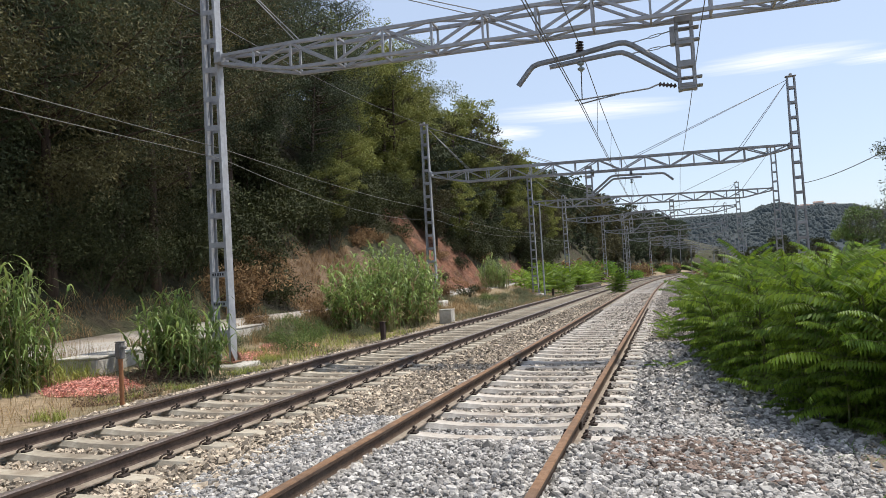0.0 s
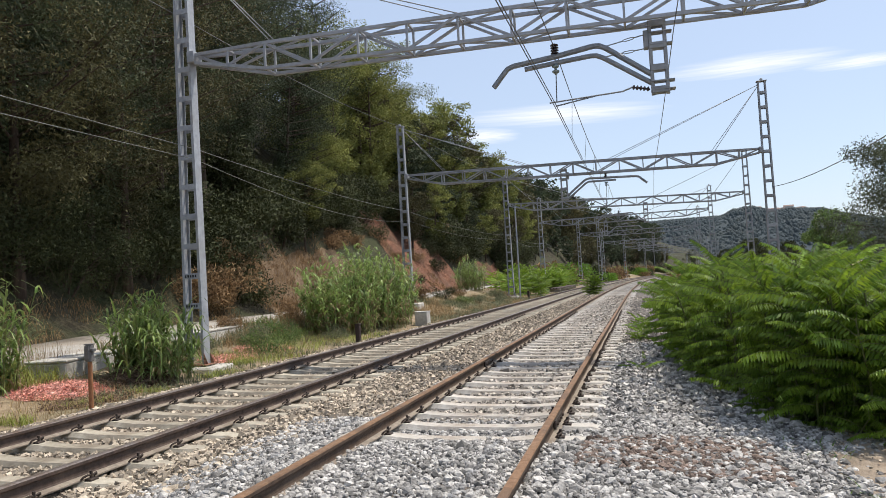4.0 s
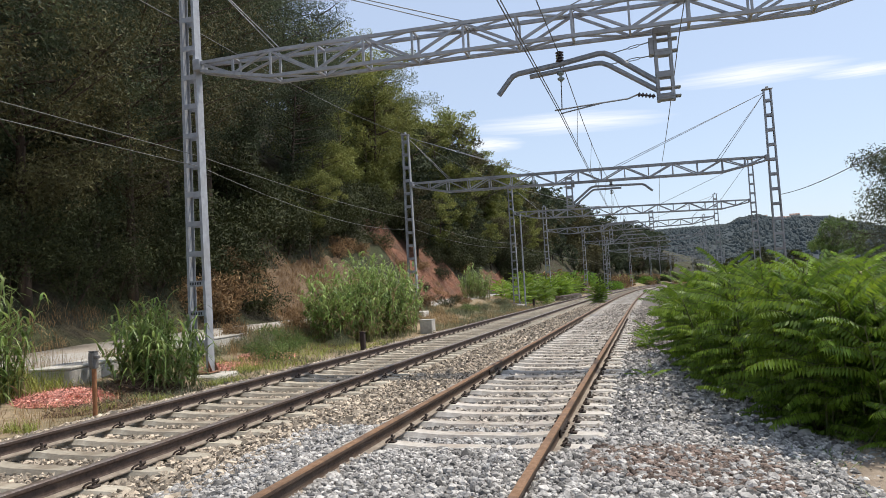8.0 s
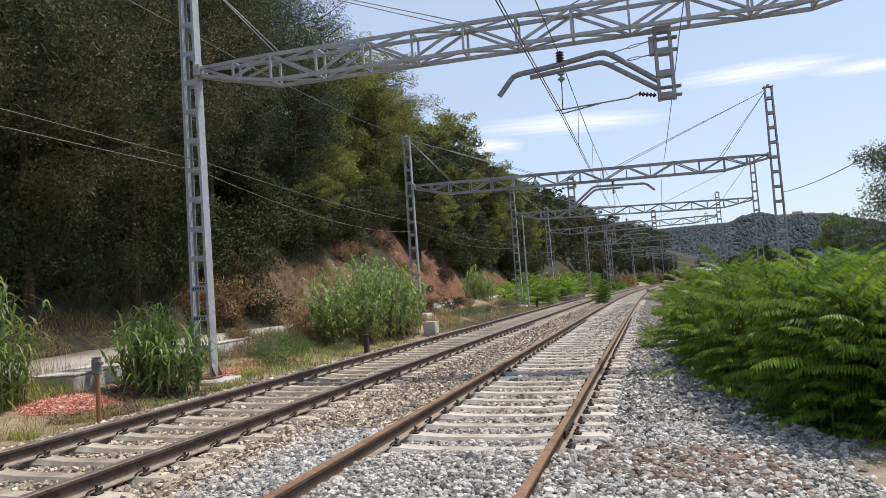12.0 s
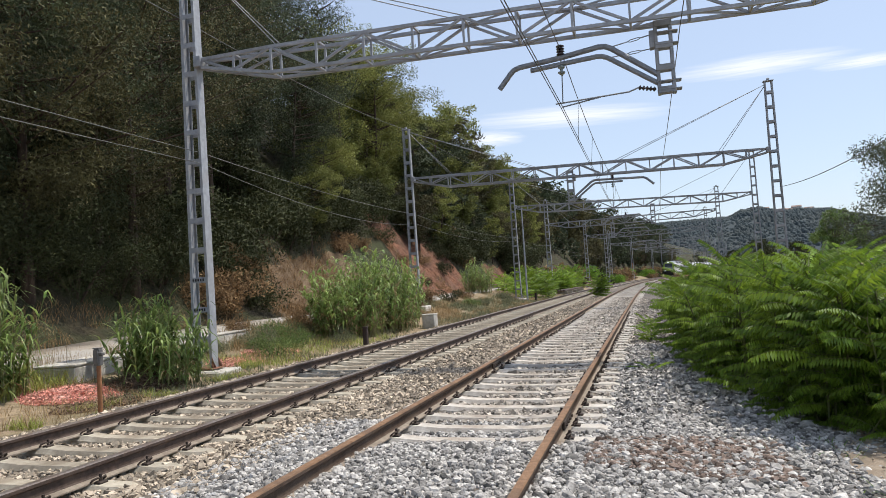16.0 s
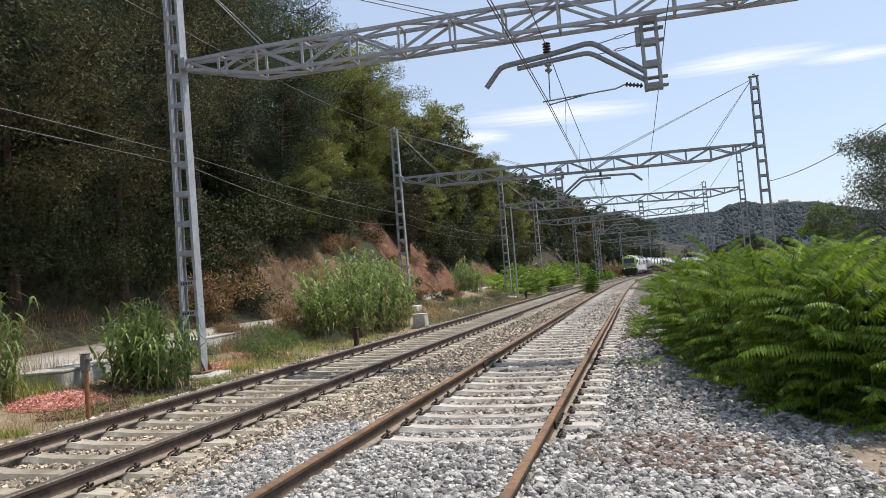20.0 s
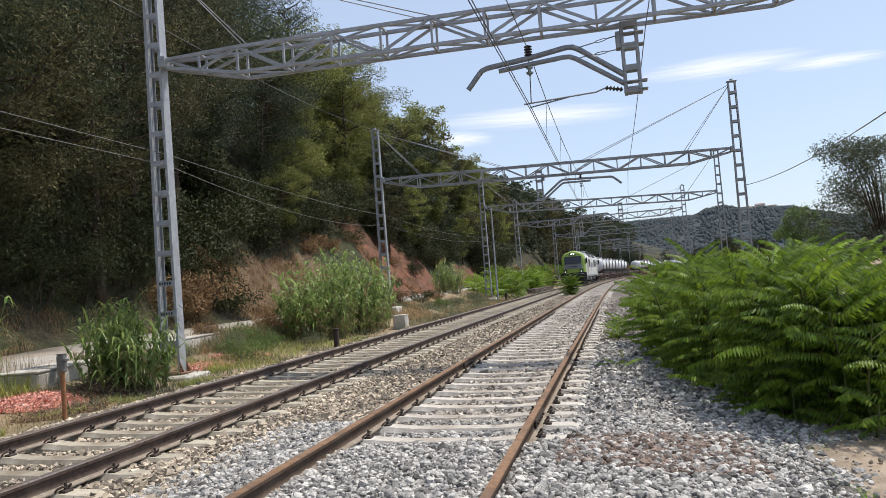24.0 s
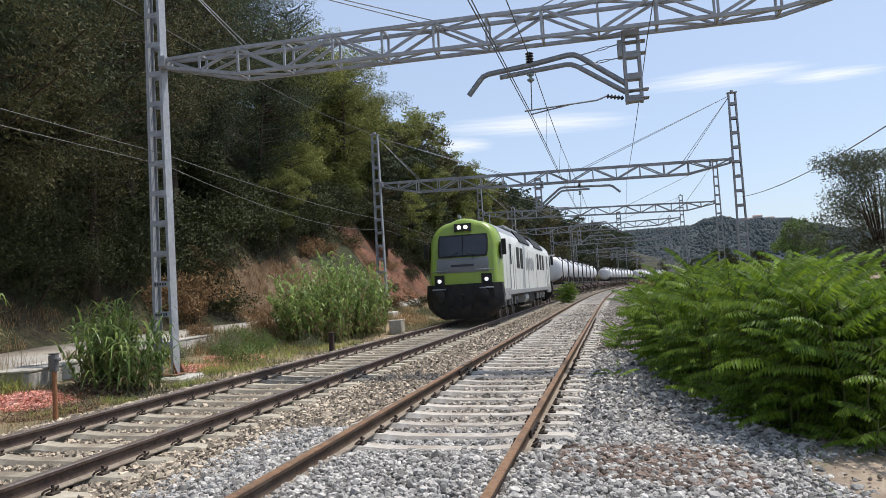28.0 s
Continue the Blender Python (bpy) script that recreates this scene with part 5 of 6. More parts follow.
def far_house(az, r, z, w, d, h, label="pale house on the far ridge"):
    a = radians(az)
    t = thing("distant_house", label, "house", pose(r * math.sin(a), r * math.cos(a), z, 0, 0, -az), "houses on the ridge")
    part("wall", Mesh().box((0, 0, h / 2), (w, d, h), 0.05), HOUSE, t)
    part("roof", Mesh().loft([[(-w / 2 - 0.5, -d / 2 - 0.5, h), (w / 2 + 0.5, -d / 2 - 0.5, h), (w / 2 + 0.5, d / 2 + 0.5, h), (-w / 2 - 0.5, d / 2 + 0.5, h)], [(-w / 2, -0.3, h + 2.6), (w / 2, -0.3, h + 2.6), (w / 2, 0.3, h + 2.6), (-w / 2, 0.3, h + 2.6)]]), ROOF, t)
    for k in range(max(2, int(w / 5))):
        part("window", Mesh().box((-w / 2 + (k + 0.5) * w / max(2, int(w / 5)), -d / 2 - 0.03, h * 0.55), (1.6, 0.1, 2.0), 0.02), PANE_FAR, t)


far_hills()
for az, r, u, w, d, h in ((24.1, 1390, -4, 11, 10, 6), (24.7, 1390, -3, 9, 9, 5), (25.2, 1390, -2, 13, 10, 7), (25.7, 1385, -3, 10, 9, 6), (26.1, 1390, -2, 16, 10, 8), (26.6, 1380, -5, 9, 8, 5), (26.9, 1390, -3, 14, 10, 6), (27.4, 1385, -5, 10, 9, 5), (27.9, 1390, -6, 12, 9, 6),
                          (23.2, 1250, -16, 11, 10, 6), (16.9, 1300, -10, 13, 11, 6), (17.5, 1310, -9, 10, 9, 5), (18.3, 1300, -12, 9, 9, 5), (24.9, 1220, -22, 11, 9, 6), (26.3, 1230, -24, 9, 8, 5), (29.5, 1300, -10, 11, 9, 6)):
    far_house(az, r, ridge_height(az) * (r / 1394) + u + 3.5, w, d, h)


def clouds():
    CLOUD.use_nodes = True
    nt = CLOUD.node_tree
    n, l = nt.nodes, nt.links
    n.remove(n["Principled BSDF"])
    tc, mp, tx = n.new("ShaderNodeTexCoord"), n.new("ShaderNodeMapping"), n.new("ShaderNodeTexNoise")
    mp.inputs["Scale"].default_value = (1.2, 3.0, 1)
    tx.inputs["Scale"].default_value, tx.inputs["Detail"].default_value, tx.inputs["Roughness"].default_value = 1.6, 6, 0.55
    l.new(tc.outputs["Object"], mp.inputs[0])
    l.new(mp.outputs[0], tx.inputs["Vector"])
    gr = n.new("ShaderNodeTexGradient")
    gr.gradient_type = "SPHERICAL"
    l.new(tc.outputs["Object"], gr.inputs[0])
    mul = n.new("ShaderNodeMath")
    mul.operation = "MULTIPLY"
    l.new(tx.outputs["Fac"], mul.inputs[0])
    l.new(gr.outputs["Fac"], mul.inputs[1])
    rp = n.new("ShaderNodeMapRange")
    rp.inputs["From Min"].default_value, rp.inputs["From Max"].default_value, rp.inputs["To Max"].default_value = 0.08, 0.42, 0.62
    l.new(mul.outputs[0], rp.inputs[0])
    em, tr, ms = n.new("ShaderNodeEmission"), n.new("ShaderNodeBsdfTransparent"), n.new("ShaderNodeMixShader")
    em.inputs["Color"].default_value, em.inputs["Strength"].default_value = (1.0, 0.99, 0.98, 1), 1.05
    l.new(rp.outputs[0], ms.inputs[0])
    l.new(tr.outputs[0], ms.inputs[1])
    l.new(em.outputs[0], ms.inputs[2])
    l.new(ms.outputs[0], n["Material Output"].inputs["Surface"])
    for az, el, r, w, h, roll in ((10.5, 12.4, 4200, 720, 80, 2), (4.5, 11.2, 4250, 240, 60, 2), (24.5, 14.2, 4200, 560, 75, 2), (31.5, 13.2, 4250, 330, 45, 3), (-14, 19, 4300, 900, 110, 5), (50, 15, 4300, 900, 120, -4)):
        a, e = radians(az), radians(el)
        c = Vector((math.sin(a) * math.cos(e), math.cos(a) * math.cos(e), math.sin(e))) * r
        ob = new("cloud", Mesh().add([(-1, -1, 0), (1, -1, 0), (1, 1, 0), (-1, 1, 0)], [(0, 1, 2, 3)]).data("cloud", CLOUD))
        ob.matrix_world = look(c, (0, 0, 0), roll) @ Matrix.Diagonal((w, h, 1, 1))
        ob.visible_shadow = False
        tagged(ob, "thin white streak of high cloud", "cloud", kind="structure")


clouds()

# ---- vegetation ----
def leaf_cloud(rng, centres, radii, n, size, flat=0.8, shell=0.55, upright=0.0):
    """Small four-cornered leaves round the given heads of foliage; returns vertices and faces."""
    vol = np.prod(radii, axis=1) ** (2 / 3)
    pick = rng.choice(len(centres), n, p=vol / vol.sum())
    d = rng.normal(size=(n, 3))
    d /= np.linalg.norm(d, axis=1)[:, None]
    r = shell + (1 - shell) * rng.uniform(0, 1, n) ** 0.6
    r *= 1 + rng.normal(0, 0.10, n)
    p = centres[pick] + d * r[:, None] * radii[pick]
    t = rng.normal(size=(n, 3)) + upright * np.array([0, 0, 1.0])
    t /= np.linalg.norm(t, axis=1)[:, None]
    nn = d * 0.6 + rng.normal(size=(n, 3)) * 0.7
    b = np.cross(t, nn)
    b /= np.linalg.norm(b, axis=1)[:, None] + 1e-9
    L = size * rng.uniform(0.6, 1.4, n)[:, None]
    w = L * rng.uniform(0.20, 0.40, n)[:, None]
    v = np.stack([p - t * L + b * w, p - t * L * 0.7 - b * w, p + t * L], 1).reshape(-1, 3)
    f = np.arange(3 * n).reshape(n, 3)
    return v, f


def pine_data(seed, height, n, size, lean=0.0, low=0.3, wide=0.27):
    """Trunk with limbs, and a ragged crown of needle tufts."""
    rng = np.random.default_rng(seed)
    top = Vector((lean * height, rng.normal(0, 0.03) * height, height))
    wood = Mesh()
    path = [Vector((0, 0, -0.6))] + [Vector((top.x * t ** 1.5 + 0.12 * math.sin(3 * t + seed), top.y * t, height * t)) for t in (0.12, 0.3, 0.5, 0.7, 0.88)]
    r0 = 0.011 * height + 0.03
    wood.tube(path, [r0 * 1.25, r0, r0 * 0.85, r0 * 0.65, r0 * 0.4, r0 * 0.12], 7)
    cs, rs = [], []
    k = int(16 + height * 1.9)
    for i in range(k):
        t = low + (0.98 - low) * (i + rng.uniform(0, 1)) / k
        z = height * t
        spread = height * wide * math.sin(math.pi * min(1, max(0.12, (1.04 - t) / (1.04 - low))) ** 0.75) * rng.uniform(0.55, 1.15)
        a = rng.uniform(0, 2 * math.pi)
        base = path[1].lerp(path[-1], min(1, t))
        base = Vector((top.x * t ** 1.5, top.y * t, z - spread * 0.25))
        tip = Vector((base.x + math.cos(a) * spread, base.y + math.sin(a) * spread, z + spread * 0.12))
        mid = base.lerp(tip, 0.5) + Vector((0, 0, -0.04 * spread))
        wood.tube([base, mid, tip], [r0 * 0.30, r0 * 0.2, r0 * 0.06], 5, False)
        for q in (1.0, 0.62):
            c = base.lerp(tip, q)
            rad = height * rng.uniform(0.045, 0.090)
            cs.append((c.x + rng.normal(0, rad * 0.4), c.y + rng.normal(0, rad * 0.4), c.z + rng.uniform(-0.2, 0.5) * rad))
            rs.append((rad * rng.uniform(0.9, 1.35), rad * rng.uniform(0.9, 1.35), rad * rng.uniform(0.5, 0.8)))
    cs.append((top.x, top.y, height * 0.96))
    rs.append((height * 0.06, height * 0.06, height * 0.07))
    v, f = leaf_cloud(rng, np.array(cs), np.array(rs), n, size, shell=0.35)
    return wood, v, f


class Kind:
    """One shape of tree or shrub: shared meshes for its copies."""
    def __init__(self, name, label, category, group, wood, v, f, leaf, crown="crown"):
        self.name, self.label, self.category, self.group, self.crown = name, label, category, group, crown
        self.wood = wood.data("trunk", BARK, "all") if wood else None
        self.leaves = soup(crown, v, f, leaf)

    def plant(self, m, label=""):
        t = thing(self.name, label or self.label, self.category, m, self.group)
        if self.wood:
            part("trunk", self.wood, None, t)
        part(self.crown, self.leaves, None, t)
        return t


def pine_kind(seed, h, n, size, leaf, lean=0.0, low=0.3, label="tall dark green pine on the wooded hillside", wide=0.27):
    w, v, f = pine_data(seed, h, n, size, lean, low, wide)
    return Kind("pine_tree", label, "tree", "pines of the hillside", w, v, f, leaf)


NEAR_PINES = [pine_kind(21, 12.0, 22000, 0.074, PINE, 0.05, 0.22), pine_kind(22, 11.0, 22000, 0.074, PINE_DRY, -0.04, 0.14, "olive green pine with dry tips on the hillside"),
              pine_kind(23, 13.0, 22000, 0.074, PINE, 0.08, 0.25), pine_kind(24, 10.0, 22000, 0.074, PINE_DRY, 0.02, 0.08, "olive green pine with dry tips on the hillside")]
NEAR_PINES += [pine_kind(25, 13.0, 42000, 0.060, PINE_DRY, -0.05, 0.20, "tall pine with a wide overhanging crown", 0.44), pine_kind(26, 12.0, 42000, 0.060, PINE_DRY, 0.06, 0.20, "tall olive pine with a wide overhanging crown", 0.44)]
NEAR_PINES += [pine_kind(27, 11.0, 20000, 0.085, PINE_SUNLIT, -0.04, 0.12, "yellow-green pine on the hillside in a sunlit tone"), pine_kind(28, 10.0, 20000, 0.085, PINE_SUNLIT, 0.03, 0.08, "yellow-green pine on the hillside in a sunlit tone")]
NEAR_PINES += [pine_kind(51, 13.0, 30000, 0.074, PINE, 0.04, 0.30, "tall dark pine with a wide dense crown", 0.38), pine_kind(52, 14.0, 30000, 0.074, PINE, -0.03, 0.36, "tall dark pine with a wide dense crown", 0.36)]
FAR_PINES = [pine_kind(31, 10.0, 7000, 0.17, PINE_DRY, 0.03, 0.2), pine_kind(32, 9.0, 7000, 0.165, PINE_SUNLIT, -0.05, 0.15, "olive green pine on the wooded hillside"), pine_kind(33, 11.0, 7000, 0.175, PINE_SUNLIT, 0.06, 0.28), pine_kind(34, 8.5, 7000, 0.165, PINE, 0.0, 0.1)]

DISTANT_PINES = [pine_kind(35, 10.0, 1200, 0.40, PINE, 0.03, 0.2), pine_kind(36, 9.0, 1200, 0.38, PINE_DRY, -0.03, 0.15, "olive green pine on the wooded hillside")]


def scrub_kind(seed, r, h, n, size, leaf, label, name="shrub", crown="foliage"):
    rng = np.random.default_rng(seed)
    k = 9
    cs = np.stack([rng.normal(0, r * 0.45, k), rng.normal(0, r * 0.45, k), rng.uniform(0.15, 0.75, k) * h], -1)
    rs = np.stack([rng.uniform(0.35, 0.6, k) * r, rng.uniform(0.35, 0.6, k) * r, rng.uniform(0.22, 0.4, k) * h], -1)
    wood = Mesh()
    for i in range(k):
        wood.tube([(0, 0, -0.2), tuple(cs[i] * (0.5, 0.5, 0.6)), tuple(cs[i])], [0.035, 0.022, 0.008], 5, False)
    v, f = leaf_cloud(rng, cs, rs, n, size, shell=0.3)
    return Kind(name, label, "shrub", "shrubs of the slope", wood, v, f, leaf, crown)


SHRUBS = [scrub_kind(41, 1.5, 1.8, 2400, 0.088, SCRUB, "dark evergreen shrub on the slope"), scrub_kind(42, 1.8, 2.4, 2500, 0.098, SCRUB, "dark evergreen shrub on the slope"),
          scrub_kind(43, 1.3, 1.4, 2200, 0.085, SCRUB_DRY, "brown dried shrub on the slope"), scrub_kind(44, 1.6, 1.6, 2400, 0.095, SCRUB_DRY, "brown dried shrub on the slope")]
DEEP_SHRUBS = [scrub_kind(141, 1.6, 2.0, 5000, 0.050, SCRUB, "dark evergreen shrub under the pines"), scrub_kind(142, 1.8, 2.4, 5000, 0.052, SCRUB, "dark evergreen shrub under the pines")]
VERGE_WEEDS = [scrub_kind(143, 1.3, 1.6, 3000, 0.055, MID_GREEN, "low leafy green weed on the verge"), scrub_kind(144, 1.5, 1.4, 3000, 0.055, GREY_WEED, "low grey-green weed on the verge")]
VALLEY_SHRUBS = [scrub_kind(45, 1.8, 2.0, 700, 0.22, SCRUB, "scrub bush in the valley"), scrub_kind(46, 1.9, 1.7, 700, 0.22, GREEN, "fresh green bush in the valley"), scrub_kind(47, 1.8, 1.5, 650, 0.22, SCRUB_DRY, "brown dry bush in the valley")]

rng = random.Random(77)


def bare_bank(s, o):
    """The open dry slope and the red bank, where no shrub grows."""
    return 31.5 < s < 41 and -17.3 < o < -14 or 49 < s < 68 and -18.8 < o < -14 or 78 < s < 90 and o > -17.4


def plant_at(kind, s, o, scale=1.0, dz=0.0, label=""):
    p = at(s, o, ground_z(s, o) + dz)
    return kind.plant(pose(*p, rng.uniform(-3, 3), rng.uniform(-3, 3), rng.uniform(0, 360)) @ Matrix.Scale(scale, 4), label)


# the nearest rows of pines, then the slope behind and the hill running on
for s, o, k, sc in ((2, -18, 0, 1.0), (6, -20.5, 2, 1.05), (10.5, -17.6, 3, 0.95), (9, -24, 0, 1.1), (15, -20, 1, 1.1), (14, -25, 2, 1.1), (19, -17.8, 0, 0.9), (20.5, -22, 2, 1.12), (25, -19.5, 0, 1.1),
                    (26, -24.5, 0, 1.1), (30.5, -18.6, 2, 0.9), (31, -22.5, 2, 1.15), (35, -20.5, 0, 1.0), (38, -24.5, 2, 1.0), (41, -19.2, 0, 0.85), (43, -22.8, 2, 1.0), (49, -20.5, 1, 0.9), (50, -23.5, 3, 1.0), (23, -27, 0, 1.2), (35, -27.5, 2, 1.1),
                    (-4, -19, 1, 1.1), (-3, -24, 2, 1.1), (3, -23, 3, 1.1), (17, -29, 0, 1.15), (45, -26, 2, 1.0), (29, -30, 1, 1.1)):
    # past s 48 the sunlit-toned kinds replace the olive ones
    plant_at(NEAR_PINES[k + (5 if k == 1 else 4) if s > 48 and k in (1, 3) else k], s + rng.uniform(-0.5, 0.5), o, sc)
for s, o, k, sc in ((52, -20.5, 1, 1.3), (56, -22.5, 0, 1.35), (58.5, -20.0, 3, 1.25), (12, -16.4, 3, 1.0), (16.5, -17.0, 0, 1.1), (22, -16.8, 0, 0.9), (6, -16.5, 1, 1.0), (1, -16.2, 3, 1.0), (27.5, -20.8, 2, 1.1), (33.5, -19.8, 0, 0.95), (38, -20.5, 0, 1.05), (44.5, -20.2, 0, 1.0), (18, -24.5, 2, 1.2), (24, -30, 2, 1.3), (40, -28.5, 0, 1.2), (12, -29, 1, 1.25), (50, -27.5, 2, 1.1)):
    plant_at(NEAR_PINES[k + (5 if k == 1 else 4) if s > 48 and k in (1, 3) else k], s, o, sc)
for s, o, k, sc in ((4, -16.2, 4, 1.08), (9.5, -16.4, 5, 1.05), (14, -16.3, 4, 1.12), (18.5, -16.4, 5, 1.1), (23, -16.2, 4, 1.0), (0, -16.3, 5, 1.0), (27.0, -17.4, 8, 1.0), (31, -18.0, 9, 1.0), (34.5, -18.6, 8, 0.95)):
    plant_at(NEAR_PINES[k], s, o, sc)
for s in np.arange(63, 300, 5.0):
    for o in (-18.2, -21.0, -24.0, -28.0) if s < 150 else (-17.5, -21.5, -26):
        low = o > -20
        plant_at(rng.choice(FAR_PINES if s < 125 else DISTANT_PINES), s + rng.uniform(-1.8, 1.8), o + rng.uniform(-1.2, 1.2), rng.uniform(0.6, 0.9) if low else rng.uniform(0.95, 1.22) * (1 if o > -23 else 0.84) * (1 if s < 140 else 1.08))
SLOPE_PINE = pine_kind(29, 7.5, 20000, 0.075, PINE_SUNLIT, 0.03, 0.40, "yellow-green young pine on the dry slope in a sunlit tone", 0.36)
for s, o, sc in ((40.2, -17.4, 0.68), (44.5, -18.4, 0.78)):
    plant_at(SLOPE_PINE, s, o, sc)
plant_at(NEAR_PINES[2], 46, -20.6, 1.1)
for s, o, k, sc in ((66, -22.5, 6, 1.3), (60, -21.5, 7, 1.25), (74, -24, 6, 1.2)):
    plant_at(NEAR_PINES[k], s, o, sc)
plant_at(FAR_PINES[0], 86, -21.5, 1.25)
plant_at(FAR_PINES[2], 91, -22.0, 1.36, label="tallest pine standing above the treeline")
for s, o, k, sc in ((24.5, -16.4, 1, 1.2),
                    (27, -15.5, 3, 1.0), (29.5, -16.3, 3, 1.1), (32, -16.8, 2, 1.2), (34.5, -15.6, 2, 0.9), (37, -17.2, 3, 1.0), (28, -17.8, 1, 1.1), (33, -18.5, 0, 1.2), (40, -18.2, 0, 1.1), (44, -17.4, 3, 0.9), (47, -18.6, 1, 1.1),
                    (64, -18.0, 0, 1.1), (68, -17.2, 1, 1.1), (72, -16.6, 2, 1.0), (77, -17.0, 1, 1.3), (82, -16.0, 0, 1.3), (88, -15.8, 1, 1.3), (95, -15.5, 0, 1.4), (3, -15.4, 3, 0.7), (7, -15.2, 2, 0.7), (10.5, -15.1, 3, 0.65), (14.5, -15.0, 2, 0.6)):
    if not bare_bank(s, o):
        plant_at(SHRUBS[k], s, o, sc, -0.1)


for k in range(70):
    s = 24 + 80 * rng.uniform(0, 1) ** 0.9
    o = -15.6 - rng.uniform(0, 1) * 4.5
    if bare_bank(s, o) or 40 < s < 62 and o > -17.6:
        continue
    plant_at(SHRUBS[(1, 0, 3, 2, 1)[k % 5] if s < 42 or k % 2 else 1], s, o, rng.uniform(0.7, 1.4), -0.1)
for k in range(18):
    plant_at(SHRUBS[(3, 1, 0, 0)[k % 4]], rng.uniform(25, 31.5), -15.2 - rng.uniform(0, 3.2), rng.uniform(0.6, 1.1), -0.1)
for k in range(26):
    plant_at(SHRUBS[k % 2], 31 + 18 * (k + rng.uniform(0, 1)) / 26, -17.7 - rng.uniform(0, 2.2), rng.uniform(0.9, 1.4), -0.1)
for k in range(16):
    plant_at(SHRUBS[k % 2], 49 + 22 * (k + rng.uniform(0, 1)) / 16, -19.4 - rng.uniform(0, 1.5), rng.uniform(1.0, 1.4), -0.1)
for s, o, sc, k in ((52.5, -15.6, 0.5, 3), (55, -16.8, 0.6, 2), (57.5, -15.9, 0.45, 0), (60.5, -17.2, 0.7, 3), (63, -16.0, 0.6, 1), (59, -15.4, 0.4, 3), (65, -17.2, 0.9, 0), (54, -18.2, 0.8, 1), (62, -18.6, 0.9, 1)):
    plant_at(SHRUBS[k], s, o, sc, -0.1)
for k in range(30):
    s, o = 66 + 48 * (k + rng.uniform(0, 1)) / 30, -16.6 - rng.uniform(0, 1.6)
    if not bare_bank(s, o):
        plant_at(SHRUBS[k % 2], s, o, rng.uniform(1.0, 1.6), -0.1)
for k in range(12):
    plant_at(SHRUBS[k % 2], rng.uniform(24, 31), -18.0 - rng.uniform(0, 3.5), rng.uniform(1.0, 1.5), -0.1)
for k in range(48):
    plant_at(DEEP_SHRUBS[k % 2], -2 + 27 * (k + rng.uniform(0, 1)) / 48, -16.3 - rng.uniform(0, 1.2), rng.uniform(0.8, 1.2), -0.15)
for k in range(26):
    plant_at(DEEP_SHRUBS[k % 2], rng.uniform(-3, 26), -17.4 - rng.uniform(0, 4), rng.uniform(0.9, 1.6), -0.1)
for k in range(24):
    plant_at(VALLEY_SHRUBS[(0, 1, 1, 2)[k % 4]], 62 + 70 * rng.uniform(0, 1), 5.2 + 6 * rng.uniform(0, 1), rng.uniform(0.8, 1.4), -0.15, "scrub bush on the far side of the ballast")


def blades(rng, n, base, height, spread, width, droop, seg=4):
    """Arching grass or reed blades; base(n) gives the feet, arrays of n."""
    p = base
    a = rng.uniform(0, 2 * np.pi, n)
    h = height * rng.uniform(0.55, 1.15, n)
    out = spread * rng.uniform(0.3, 1.2, n)
    dr = droop * rng.uniform(0.2, 1.3, n)
    dx, dy = np.cos(a), np.sin(a)
    vs = []
    for k in range(seg + 1):
        t = k / seg
        x = p[:, 0] + dx * out * t ** 1.4
        y = p[:, 1] + dy * out * t ** 1.4
        z = p[:, 2] + h * t - dr * h * t ** 2.6
        w = width * (1 - 0.92 * t) * (0.6 + 0.4 * min(1, t * 4))
        vs.append(np.stack([x - dy * w, y + dx * w, z], -1))
        vs.append(np.stack([x + dy * w, y - dx * w, z], -1))
    v = np.stack(vs, 1)
    m = 2 * (seg + 1)
    f = np.array([(2 * k, 2 * k + 1, 2 * k + 3, 2 * k + 2) for k in range(seg)])
    return v.reshape(-1, 3), (f[None] + m * np.arange(n)[:, None, None]).reshape(-1, 4)


def reed_clump(s, o, rs, ro, height, canes, label, seed, dry=0.0, blade=0.034, size=1.0):
    """Giant reed: upright canes with long arching blades along them."""
    rg = np.random.default_rng(seed)
    p0 = at(s, o, ground_z(s, o))
    t = thing("reed_clump", label, "reeds", pose(*p0, 0, 0, -math.degrees(along(s)[2])), "giant reed clumps")
    wood = Mesh()
    feet, hs = [], []
    for k in range(canes):
        a, r = rg.uniform(0, 2 * np.pi), rg.uniform(0, 1) ** 0.6
        x, y = math.cos(a) * r * ro, math.sin(a) * r * rs
        h = height * rg.uniform(0.45, 1.08) * (1 - 0.30 * r ** 2)
        lx, ly = x * 0.30 + rg.normal(0, 0.16), y * 0.22 + rg.normal(0, 0.16)
        wood.tube([(x, y, -0.15), (x + lx * 0.3, y + ly * 0.3, h * 0.5), (x + lx, y + ly, h)], [0.013, 0.011, 0.004], 4, False)
        for j in range(13):
            q = 0.04 + 0.97 * (j + rg.uniform(0, 0.8)) / 13
            q = min(q, 0.99)
            feet.append((x + lx * q ** 1.5, y + ly * q ** 1.5, h * q))
            hs.append(q)
    tagged(part("cane_mass", wood, CANE, t), kind="stuff")
    feet, hs = np.array(feet), np.array(hs)
    old = (rg.uniform(0, 1, len(hs)) < dry * 1.6 * (1.15 - hs) ** 2)
    for sel, material, name in ((~old, REED, "leaf_mass"), (old, REED_DRY, "dry_leaf_mass")):
        if sel.sum():
            v, f = blades(rg, int(sel.sum()), feet[sel], 0.52 * size, 0.60 * size, blade, 1.25)
